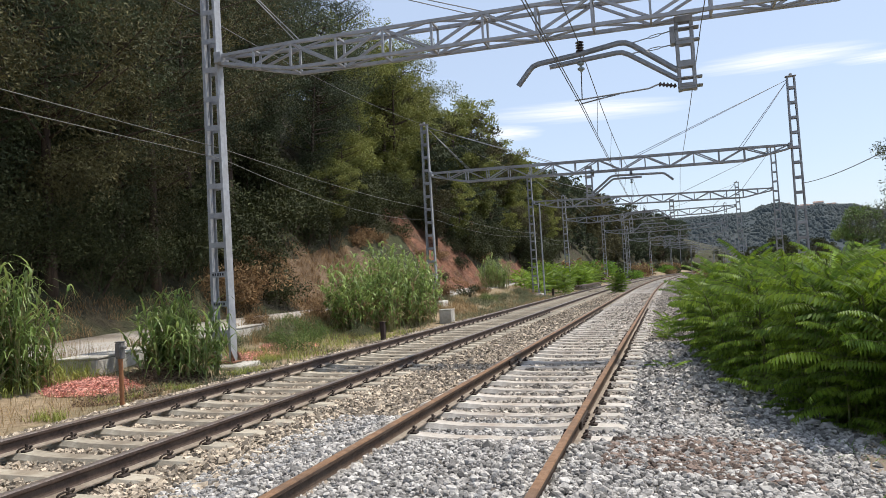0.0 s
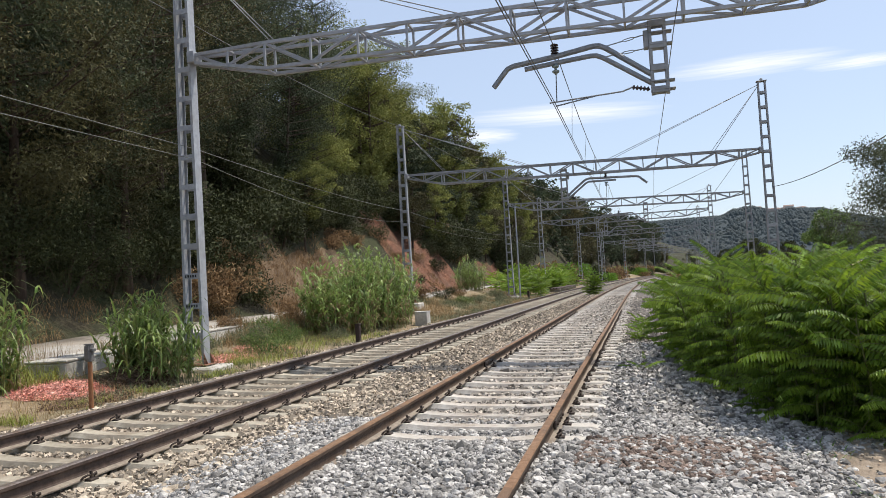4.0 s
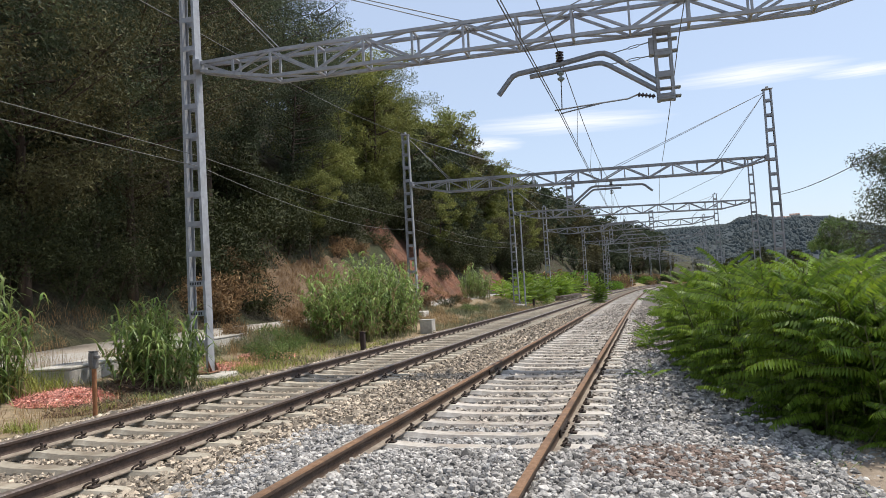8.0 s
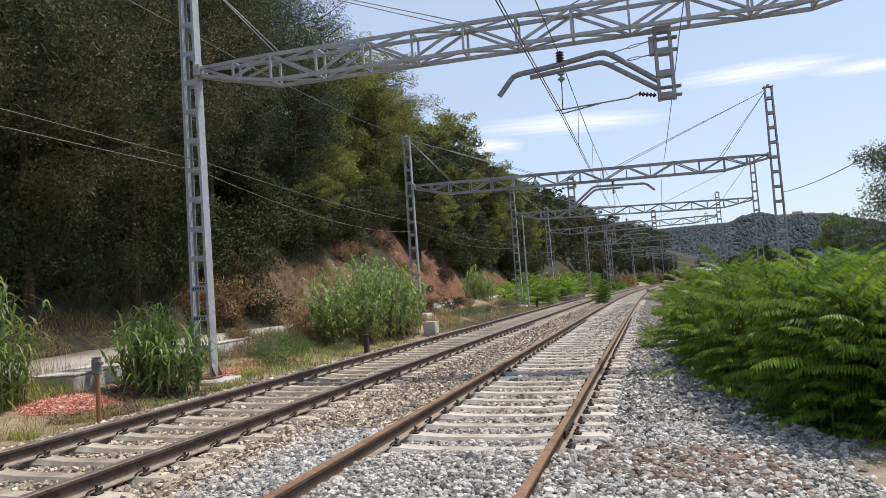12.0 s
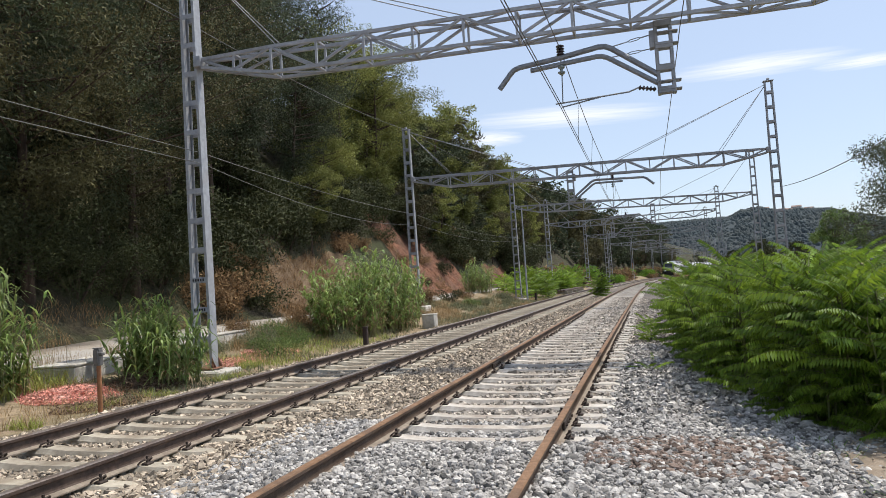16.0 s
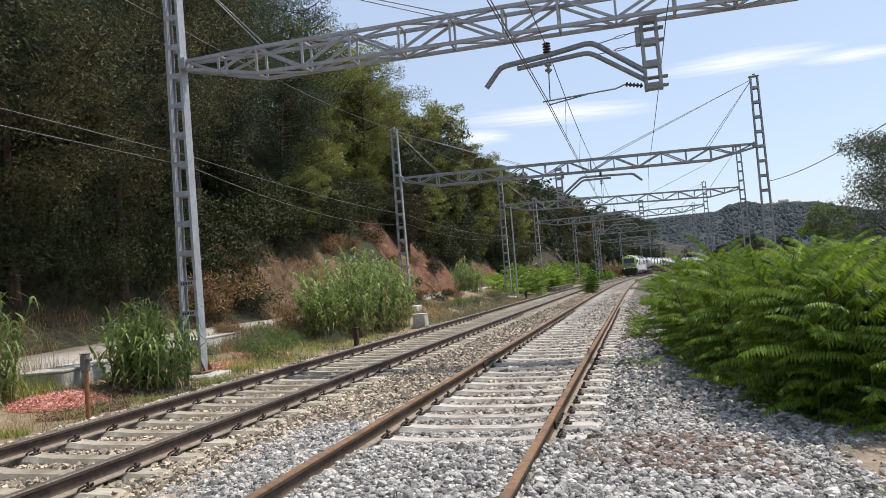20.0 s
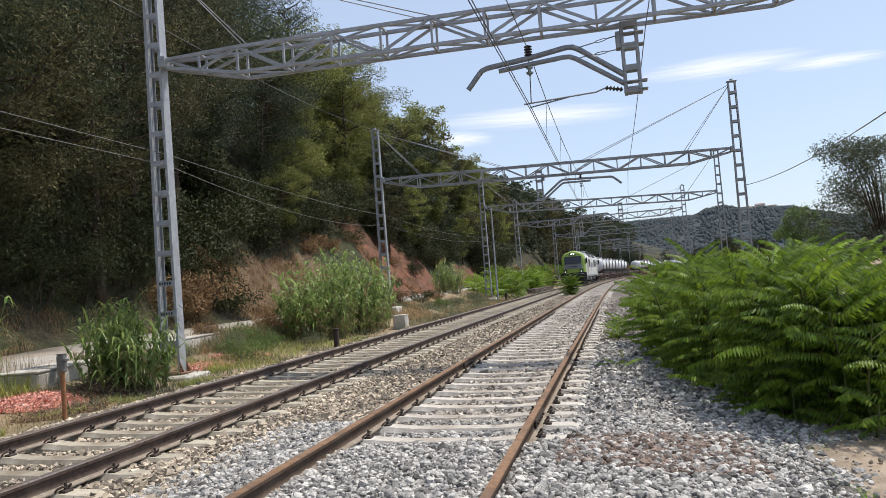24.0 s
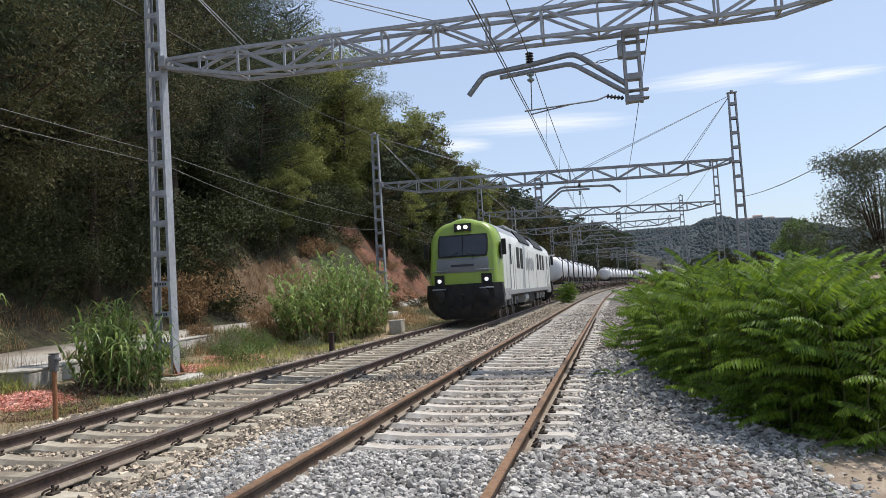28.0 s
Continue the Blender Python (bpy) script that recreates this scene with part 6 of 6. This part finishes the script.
            tagged(part(name, soup(name, v, f, material), None, t, "long arching green blades" if material is REED else "dry straw-coloured blades"), kind="stuff")
    return t


reed_clump(13.5, -8.05, 0.8, 0.85, 1.80, 85, "clump of green giant reed at the foot of the mast", 61, 0.08)
reed_clump(10.9, -9.75, 0.65, 0.6, 2.45, 70, "tall clump of green giant reed beside the culvert", 62, 0.12)
reed_clump(27.3, -8.7, 4.3, 1.25, 3.0, 400, "broad dense thicket of giant reed beside the track", 63, 0.30, 0.052, 0.80)
reed_clump(55.0, -11.0, 1.5, 1.0, 2.6, 90, "small clump of giant reed beside the gravel road", 64, 0.2)


def patchy(s0, s1, o0, o1, f=0.5, seed=1.0, cut=0.0):
    def zone(rg, n):
        s, o = rg.uniform(s0, s1, 4 * n), rg.uniform(o0, o1, 4 * n)
        keep = np.array([fnoise(a, b, f, seed) for a, b in zip(s, o)]) > cut
        return s[keep][:n], o[keep][:n]
    return zone


def grass(name, label, material, n, s0, s1, o0, o1, height, spread, width, seed, f=0.5, cut=0.0, droop=0.4):
    rg = np.random.default_rng(seed)
    s, o = patchy(s0, s1, o0, o1, f, seed * 0.37, cut)(rg, n)
    p = at_many(s, o, 0.0)
    p[:, 2] = [ground_z(a, b) - 0.02 for a, b in zip(s, o)]
    v, fc = blades(rg, len(s), p, height, spread, width, droop, 3)
    return tagged(new(name, soup(name, v, fc, material)), label, "grass", kind="stuff")


grass("dry_grass", "dry straw-coloured grass between track and road", DRY_GRASS, 9000, 5, 60, -10.4, -6.3, 0.30, 0.22, 0.006, 71, 0.6, 0.05)
grass("green_weeds", "low grey-green weeds beside the track", GREY_WEED, 8000, 5, 50, -9.8, -6.3, 0.24, 0.20, 0.010, 72, 0.7, 0.1)
grass("dry_grass", "tall dry grass on the verge farther on", DRY_GRASS, 5000, 34, 62, -9.8, -6.5, 0.38, 0.25, 0.012, 73, 0.3, -0.1)
grass("dry_grass", "dry brown grass on the red earth slope", SCRUB_DRY, 5000, 25, 62, -18.5, -14.7, 0.4, 0.3, 0.014, 74, 0.4, 0.15)
grass("dry_grass", "straw-coloured grass on the lower slope", SCRUB_DRY, 6000, 30.5, 42, -17.4, -14.6, 0.40, 0.3, 0.012, 176, 0.5, -0.25)
grass("dry_grass", "dry grass along the foot of the wooded slope", SCRUB_DRY, 3500, 0, 25, -16.2, -14.8, 0.4, 0.3, 0.010, 75, 0.6, -0.1)
grass("green_weeds", "sparse green weeds at the ballast edge", GREEN, 900, 5, 22, 1.9, 3.4, 0.16, 0.14, 0.010, 76, 1.1, 0.25)
grass("green_weeds", "mixed weeds beyond the bush", GREY_WEED, 3000, 6, 40, 5, 14, 0.5, 0.3, 0.014, 77, 0.4, -0.1)

grass("green_weeds", "tall weeds along the edge of the gravel road", GREY_WEED, 3200, 15, 42, -10.9, -9.6, 0.5, 0.3, 0.012, 78, 0.45, -0.1)
grass("dry_grass", "tall straw-coloured grass along the gravel road", DRY_GRASS, 3000, 15, 42, -10.9, -9.4, 0.5, 0.35, 0.009, 79, 0.4, 0.0)
for s, o, sc, k in ((24.5, -10.4, 0.5, 3), (33.5, -10.3, 0.55, 2), (36, -10.2, 0.5, 3), (40, -10.5, 0.6, 2), (44, -10.1, 0.5, 0), (48, -10.2, 0.5, 3), (20.5, -10.6, 0.4, 2)):
    plant_at(SHRUBS[k], s, o, sc, -0.05, "low weed bush at the edge of the gravel road")
for s, o, sc, k in ((18.6, -8.2, 0.5, 0), (20.3, -8.6, 0.42, 0), (19.5, -9.2, 0.5, 1), (22.3, -7.9, 0.32, 1), (17.6, -9.6, 0.42, 1), (21.6, -9.6, 0.5, 0), (23.5, -8.4, 0.42, 1), (47, -8.6, 0.5, 1), (51, -8.0, 0.5, 1), (54, -8.8, 0.55, 1), (44, -9.0, 0.45, 0)):
    plant_at(VERGE_WEEDS[k], s, o, sc, -0.05, "low bushy weed on the verge beside the track")

grass("green_weeds", "green grass beside the culvert", TUFT, 900, 10.3, 12.6, -10.4, -9.2, 0.5, 0.25, 0.010, 175, 0.7, -0.3, 0.6)
grass("green_weeds", "green weeds on the verge past the mast", TUFT, 2600, 16.5, 25, -9.6, -6.9, 0.30, 0.18, 0.009, 177, 0.7, -0.15, 0.6)
grass("green_weeds", "grey-green weeds along the far verge", GREY_WEED, 6000, 33, 62, -9.6, -6.5, 0.40, 0.25, 0.014, 178, 0.3, -0.1)
grass("grass_tuft", "yellow-green grass tuft beside the mast footing", TUFT, 260, 16.0, 16.7, -7.95, -7.45, 0.36, 0.22, 0.009, 171, 0.5, -2.0, 0.6)
grass("grass_tuft", "yellow-green grass beside the red slivers", TUFT, 500, 9.0, 13.5, -7.5, -6.9, 0.22, 0.14, 0.007, 172, 0.8, 0.0, 0.5)
grass("green_weeds", "green grass at the foot of the reeds", TUFT, 700, 12.0, 15.5, -7.5, -6.9, 0.2, 0.14, 0.008, 173, 0.8, -0.1, 0.5)
grass("dry_grass", "thin dry grass stalks on the bank of the road", DRY_GRASS, 350, 11.5, 16, -11.6, -9.8, 0.7, 0.25, 0.004, 174, 0.5, 0.0, 0.2)

# ---- pinnate-leaved bushes ----
def frond_data(seed, length, pairs, leaf_len, material=FERN):
    """A compound leaf: a drooping stalk with pairs of narrow leaflets and one at the tip."""
    rg = np.random.default_rng(seed)
    droop = rg.uniform(0.18, 0.34)

    def spine(t):
        return Vector((0, length * t * (1 - 0.12 * t), length * (0.40 * t - droop * 1.3 * t * t)))
    v, f = [], []
    for k in range(pairs):
        t = 0.14 + 0.84 * k / (pairs - 1)
        c = spine(t)
        L = leaf_len * (0.66 + 0.34 * math.sin(math.pi * min(1, 0.18 + 0.8 * t))) * rg.uniform(0.85, 1.1) * (0.6 if t > 0.93 else 1)
        for sg in (-1, 1):
            a = radians(14 + 24 * t + rg.uniform(-7, 7))
            d = Vector((sg * math.cos(a), math.sin(a), -0.75 - rg.uniform(0, 0.75))).normalized()
            w = Vector((0, 1, 0)) - d * d.y
            w = w.normalized() * L * 0.165
            n = d.cross(w).normalized() * L * 0.05
            n = n if n.z < 0 else -n
            b = len(v)
            v += [tuple(c), tuple(c + d * L * 0.40 + w + n), tuple(c + d * L - Vector((0, 0, 0.10 * L))), tuple(c + d * L * 0.40 - w + n)]
            f += [(b, b + 1, b + 2), (b, b + 2, b + 3)]
    m = Mesh().tube([spine(t) for t in (0, 0.35, 0.7, 1.0)], [0.007, 0.006, 0.004, 0.002], 3, False)
    b = len(v)
    v += m.v
    nf = len(f)
    f += [tuple(i + b for i in q) for q in m.f]
    me = bpy.data.meshes.new("frond")
    me.from_pydata(v, [], f)
    me.materials.append(material)
    me.materials.append(FERN_STEM)
    me.polygons.foreach_set("material_index", [0] * nf + [1] * (len(f) - nf))
    me.update()
    return me


FRONDS = [frond_data(200 + k, (0.78, 0.92, 1.05, 0.85, 1.15, 0.70)[k], (13, 15, 16, 14, 17, 12)[k], (0.135, 0.15, 0.16, 0.145, 0.165, 0.13)[k]) for k in range(6)]


def joined_fronds(rg, places, name="leaves"):
    """Many fronds in one mesh: places are (position, heading, tilt, roll, scale)."""
    vs, fs, mi, base = [], [], [], 0
    cache = []
    for me in FRONDS:
        co = np.empty(len(me.vertices) * 3)
        me.vertices.foreach_get("co", co)
        cache.append((co.reshape(-1, 3), [tuple(p.vertices) for p in me.polygons], [p.material_index for p in me.polygons]))
    for p, head, tilt, roll, sc in places:
        co, pf, pm = cache[rg.integers(len(cache))]
        m = np.array(pose(0, 0, 0, tilt, roll, head).to_3x3()) * sc
        vs.append(co @ m.T + p)
        fs += [tuple(i + base for i in q) for q in pf]
        mi += pm
        base += len(co)
    me = bpy.data.meshes.new(name)
    me.from_pydata(np.concatenate(vs).tolist(), [], fs)
    me.materials.append(FERN)
    me.materials.append(FERN_STEM)
    me.polygons.foreach_set("material_index", mi)
    me.update()
    return me


def pinnate_bush(name, label, s, o, stems, height, single, seed, scale=1.0, group="pinnate-leaved bushes", gap=0.08, bare=0.06):
    """Thin upright stems, each with whorls of compound leaves; stems: (ds, do, height factor)."""
    rg = np.random.default_rng(seed)
    origin = across(s, o, ground_z(s, o))
    t = thing(name, label, "bush", origin, group)
    wood, places = Mesh(), []
    for ds, do, hf in stems:
        h = height * hf
        foot = Vector((do, ds, ground_z(s + ds, o + do) - ground_z(s, o) - 0.1))
        lean = Vector((rg.normal(0, 0.12), rg.normal(0, 0.12), 0)) * h
        tip = foot + lean + Vector((0, 0, h))
        wood.tube([foot, foot.lerp(tip, 0.5) + Vector((rg.normal(0, 0.03), rg.normal(0, 0.03), 0)), tip], [0.022 * scale, 0.016 * scale, 0.008 * scale], 6, False)
        k = max(5, int(h / (gap * scale)))
        a = rg.uniform(0, 360)
        for i in range(k):
            q = bare + (1 - bare) * ((i + 0.5) / k) ** 0.75
            a += 137.5 + rg.uniform(-25, 25)
            p = foot.lerp(tip, q)
            tilt = -6 + 36 * q ** 4 + rg.uniform(-12, 12)
            places.append((np.array(p), a, tilt, rg.uniform(-14, 14), scale * rg.uniform(0.8, 1.15) * lerp_table(q, (0, 0.5, 0.85, 1.0), (0.62, 0.9, 1.05, 0.85))))
    tagged(part("stem_mass", wood, FERN_STEM, t, "thin branching stems", "all"), kind="stuff")
    rg.shuffle(places)
    for p, head, tilt, roll, sc in places[:single]:
        fr = part("frond", FRONDS[rg.integers(len(FRONDS))], None, t)
        fr.matrix_basis = pose(*p, tilt, roll, head) @ Matrix.Scale(sc, 4)
    rest = places[single:]
    if rest:
        tagged(part("leaves", joined_fronds(rg, rest), None, t, "dense mass of compound leaves"), kind="stuff")
    return t


_r = np.random.default_rng(91)
_stems = []
for k in range(185):
    s = 8.4 + 10.5 * _r.uniform(0, 1) ** 1.25
    front = lerp_table(s, (7.7, 8, 8.5, 9.5, 10.7, 12, 14.7, 19.8), (3.75, 3.45, 3.2, 2.88, 2.65, 2.42, 2.22, 2.15))
    d = 2.4 * _r.uniform(0, 1) ** 1.3
    right = lerp_table(s, (8, 9, 10, 12, 19), (4.15, 4.3, 4.45, 4.75, 5.1)) - _r.uniform(0, 0.3)
    top = lerp_table(d, (0, 0.3, 0.8, 1.5, 2.2), (0.80, 0.92, 1.0, 1.02, 0.92)) * lerp_table(s, (8, 8.6, 9.4, 19), (0.74, 0.86, 0.98, 1.0))
    o = min(front + 0.18 + d, right)
    _stems.append((s - 10.2, o - 3.6, top * lerp_table(o, (3.6, 4.7), (1.0, 0.70)) + _r.uniform(-0.14, 0.12)))
for k in range(22):
    s = _r.uniform(7.75, 8.9)
    o = lerp_table(s, (7.7, 8.3, 8.9), (4.0, 3.7, 3.4)) + _r.uniform(0, 0.6)
    _stems.append((s - 10.2, o - 3.6, lerp_table(s, (7.7, 8.2, 8.9), (0.55, 0.72, 0.86)) + _r.uniform(-0.1, 0.1)))
for k in range(46):
    s = 7.6 + 6.0 * _r.uniform(0, 1) ** 1.3
    front = lerp_table(s, (7.6, 8, 8.5, 9.5, 10.7, 12, 14.7), (3.85, 3.62, 3.4, 3.1, 2.82, 2.5, 2.15))
    _stems.append((s - 10.2, front + _r.uniform(0, 0.7) - 3.6, _r.uniform(0.14, 0.30)))
pinnate_bush("pinnate_bush", "large bright green bush with long pinnate leaves beside the ballast", 10.2, 3.6, _stems, 1.74, 290, 92, 0.70, gap=0.10, bare=0.10)
for s, o, n, h, sd in ((13.2, 1.75, 5, 0.30, 191), (17.5, 1.6, 6, 0.42, 192), (21.5, 1.7, 7, 0.5, 193)):
    pinnate_bush("low_weed", "low yellow-green weed at the edge of the ballast", s, o, [(_r.uniform(-0.6, 0.6), _r.uniform(-0.2, 0.2), _r.uniform(0.6, 1.1)) for k in range(n)], h, 0, sd, 0.40, "low weeds beside the ballast")
_stems = [(_r.uniform(-2.5, 3.5), _r.uniform(-1.2, 2.0), _r.uniform(0.7, 1.05)) for k in range(26)]
pinnate_bush("pinnate_bush", "second green bush with pinnate leaves behind the first", 17.0, 5.4, _stems, 1.95, 0, 93, 0.8)
pinnate_bush("small_bush", "small green bush growing between the tracks", 56.5, -1.95, [(_r.uniform(-0.4, 0.4), _r.uniform(-0.22, 0.22), _r.uniform(0.6, 1.1)) for k in range(9)], 1.75, 0, 94, 0.85)
for s, o, n, h, sd in ((66, -8.6, 16, 1.9, 95), (74, -9.6, 16, 2.2, 96), (83, -8.8, 16, 2.3, 97), (93, -9.2, 14, 2.5, 98), (62, -9.8, 10, 1.4, 99)):
    pinnate_bush("verge_bush", "fresh green bush on the far verge", s, o, [(_r.uniform(-3, 3), _r.uniform(-1.2, 1.6), _r.uniform(0.6, 1.1)) for k in range(2 * n)], 0.9 * h, 0, sd, 1.15, "verge bushes")


# ---- broad-leaved trees beyond the bush and the valley scrub ----
def round_tree(name, label, s, o, height, spread, n, size, leaf, seed, group=""):
    rg = np.random.default_rng(seed)
    p = at(s, o, ground_z(s, o))
    t = thing(name, label, "tree", pose(*p, 0, 0, rg.uniform(0, 360)), group)
    wood = Mesh()
    cs, rs = [], []
    wood.tube([(0, 0, -0.4), (0.1, 0, height * 0.22), (0.05, 0.1, height * 0.45)], [0.022 * height, 0.018 * height, 0.012 * height], 8)
    for k in range(36):
        a, q = rg.uniform(0, 2 * np.pi), rg.uniform(0.15, 1) ** 0.6
        z = height * rg.uniform(0.36, 0.97)
        w = spread * q * math.sin(math.pi * min(0.97, max(0.15, 0.12 + 0.85 * (z / height)))) ** 0.5
        c = (math.cos(a) * w, math.sin(a) * w, z)
        wood.tube([(0.05, 0.1, height * 0.3), (c[0] * 0.5, c[1] * 0.5, z * 0.75 + 0.1 * height), c], [0.006 * height, 0.0035 * height, 0.001 * height], 5, False)
        cs.append(c)
        rs.append((spread * rg.uniform(0.13, 0.27), spread * rg.uniform(0.13, 0.27), spread * rg.uniform(0.10, 0.20)))
    v, f = leaf_cloud(rg, np.array(cs), np.array(rs), n, size, shell=0.2)
    part("trunk", wood, BARK, t, smooth=True)
    part("crown", soup("crown", v, f, leaf), None, t)
    return t


round_tree("oak_tree", "grey-green broad-leaved tree with an open crown", 25.5, 10.0, 5.4, 3.2, 22000, 0.050, OAK, 301)
round_tree("oak_tree", "grey-green broad-leaved tree among the valley scrub", 26.5, 12.2, 5.0, 2.9, 30000, 0.052, OAK, 302)
round_tree("green_tree", "rounded mid-green tree beyond the bush", 54, 13.9, 5.5, 2.3, 9000, 0.10, MID_GREEN, 303)
_r = np.random.default_rng(17)
for k in range(90):
    left = k % 2 == 0
    s = 105 + 190 * _r.uniform(0, 1)
    o = -7.5 - 8 * _r.uniform(0, 1) if left else 6.0 + _r.uniform(0, 1) ** 1.3 * 45
    plant_at(VALLEY_SHRUBS[(0, 2, 1, 0, 2)[k % 5]], s, o, _r.uniform(0.9, 1.9), -0.2)
for s, o, h in ((120, 16, 6), (150, 24, 7), (190, 13, 6), (230, 30, 8), (270, 22, 7), (85, 26, 6), (70, 33, 7), (45, 27, 7), (240, -16, 8), (285, 4 + 14, 8), (330, 0 - 14, 9), (350, 20, 9), (110, 40, 7)):
    round_tree("valley_tree", "green tree in the valley beside the line", s, o, h, h * 0.5, 2600, 0.22, SCRUB, 400 + s, "valley trees")

# ---- small things beside the track ----
def culvert(s, o, ln, w, h, label, turn=0.0, dz=0.0):
    t = thing("concrete_culvert", label, "culvert", across(s, o, ground_z(s, o) - 0.15 + dz) @ pose(0, 0, 0, 0, 0, turn))
    part("wall", Mesh().box((0, 0, h / 2), (w, ln, h), 0.03), CONCRETE, t)
    part("coping", Mesh().box((0, 0, h + 0.03), (w + 0.02, ln + 0.02, 0.05), 0.012), CONCRETE, t)
    return t


culvert(13.7, -10.12, 2.5, 0.85, 0.36, "low pale concrete culvert head beside the gravel road", 15)
culvert(19.2, -10.3, 3.4, 0.4, 0.40, "low concrete kerb wall under the gravel road", 8)


def relay_post():
    s, o = 9.9, -6.45
    t = thing("cable_marker_post", "rusty orange-brown steel post with a small grey box on top", "post", across(s, o, ground_z(s, o)))
    part("post", Mesh().tube([(0, 0, -0.3), (0, 0, 0.90)], 0.034, 12), RUSTY_POST, t, "rusty tube post", True)
    box = part("box", Mesh().box((0, 0, 1.0), (0.105, 0.11, 0.26), 0.015), BOX_GREY, t, "grey cast-metal box")
    part("box_lid", Mesh().box((0.0, -0.062, 1.01), (0.085, 0.02, 0.21), 0.006), BOX_GREY, box)
    part("bracket", Mesh().box((0.08, -0.02, 1.05), (0.07, 0.08, 0.05), 0.01), BOX_GREY, box)
    part("cap", Mesh().box((0, 0, 1.137), (0.115, 0.12, 0.015), 0.005), BOX_GREY, box)


relay_post()


def stub(s, o, h, r, material, name, label):
    t = thing(name, label, "post", across(s, o, ground_z(s, o)))
    part("stake", Mesh().box((0, 0, h / 2 - 0.15), (2 * r, 2 * r, h + 0.3), 0.02), material, t)
    part("top", Mesh().box((0, 0, h + 0.015), (2 * r + 0.03, 2 * r + 0.03, 0.04), 0.012), material, t)


stub(21.2, -6.6, 0.62, 0.07, DARK_POST, "short_post", "short dark wooden post beside the track")
stub(57.0, -6.9, 0.7, 0.08, DARK_POST, "short_post", "short dark wooden post beside the track")
stub(29.6, -7.1, 0.55, 0.26, CONCRETE, "concrete_block", "pale concrete marker block beside the track")
stub(6.3, -6.9, 0.30, 0.11, CONCRETE, "concrete_block", "small worn concrete marker block beside the track")


def litter(name, label, s0, o0, rs, ro, n, seed, h=0.12, material=None, ln=1.0):
    """A low heap of short brittle slivers."""
    rg = np.random.default_rng(seed)
    a, r = rg.uniform(0, 2 * np.pi, n), rg.uniform(0, 1, n) ** 0.6
    s, o = s0 + np.sin(a) * r * rs, o0 + np.cos(a) * r * ro
    p = at_many(s, o, 0.0)
    p[:, 2] = [ground_z(x, y) for x, y in zip(s, o)] + h * (1 - r) * rg.uniform(0.2, 1, n) + 0.01
    d = rg.normal(size=(n, 3)) * (1, 1, 0.35)
    d /= np.linalg.norm(d, axis=1)[:, None]
    u = np.cross(d, (0, 0, 1))
    w = np.cross(d, u)
    L, R = ln * rg.uniform(0.03, 0.085, n)[:, None], 0.009
    ring3 = [u, -0.5 * u + 0.87 * w, -0.5 * u - 0.87 * w]
    v = np.stack([p + e * d * L + q * R for e in (-1, 1) for q in ring3], 1).reshape(-1, 3)
    f = np.array([(0, 1, 4), (0, 4, 3), (1, 2, 5), (1, 5, 4), (2, 0, 3), (2, 3, 5)])
    f = (f[None] + 6 * np.arange(n)[:, None, None]).reshape(-1, 3)
    return tagged(new(name, soup(name, v, f, material or LITTER)), label, "litter", kind="stuff")


litter("litter_heap", "low heap of orange-red slivers on the verge", 11.9, -8.75, 1.15, 0.8, 4600, 81)
litter("litter_heap", "scattered orange-red slivers near the mast footing", 17.0, -8.45, 1.0, 0.6, 1500, 82, 0.08)
litter("litter_heap", "scattered orange-red slivers among the weeds", 19.1, -8.6, 1.2, 0.7, 1100, 83, 0.08)
litter("brushwood_heap", "heap of dead brown sticks and leaves beside the reeds", 13.1, -8.15, 0.75, 0.75, 2200, 84, 0.34, STICK, 2.6)
litter("brushwood_heap", "dead brown sticks scattered at the track edge", 11.2, -7.6, 1.0, 0.45, 600, 85, 0.08, STICK, 1.8)


def rail_stack():
    """Old rails and sleepers stacked on the far verge."""
    t = thing("stored_rail_stack", "stack of old rails and sleepers on the far verge", "rail stack", across(80, -7.2, -0.3))
    for k, (x, z) in enumerate(((0, 0.42), (0.3, 0.42), (0.6, 0.42))):
        part("stored_rail", Mesh().box((x, 0, z), (0.13, 16, 0.15), 0.02), RUST_DARK, t)
    for y in (-7, -3.5, 0, 3.5, 7):
        part("bearer", Mesh().box((0.3, y, 0.2), (1.1, 0.24, 0.3), 0.03), SLEEPER_B, t)


rail_stack()
sig = thing("small_signal", "small rust-red trackside signal post on a pale base", "signal", across(187.6, -10.4, 0.0))
part("post", Mesh().tube([(0, 0, 0), (0, 0, 4.8)], 0.17, 8), RUSTY_POST, sig, smooth=True)
part("signal_head", Mesh().box((0, -0.05, 4.6), (0.6, 0.3, 1.3), 0.04), LOCO_BLACK, sig, "black signal head")
part("base", Mesh().box((0, 0, 0.2), (1.6, 1.2, 0.5), 0.05), CONCRETE, sig)

far_post = thing("track_side_pole", "thin dark pole far down the line", "pole", across(268, -15.6, -0.3))
part("shaft", Mesh().tube([(0, 0, -0.3), (0, 0, 12.5)], [0.16, 0.11], 8), GALV_DULL, far_post, smooth=True)
part("foot", Mesh().box((0, 0, 0.0), (0.7, 0.7, 0.3), 0.03), CONCRETE, far_post)

motions()
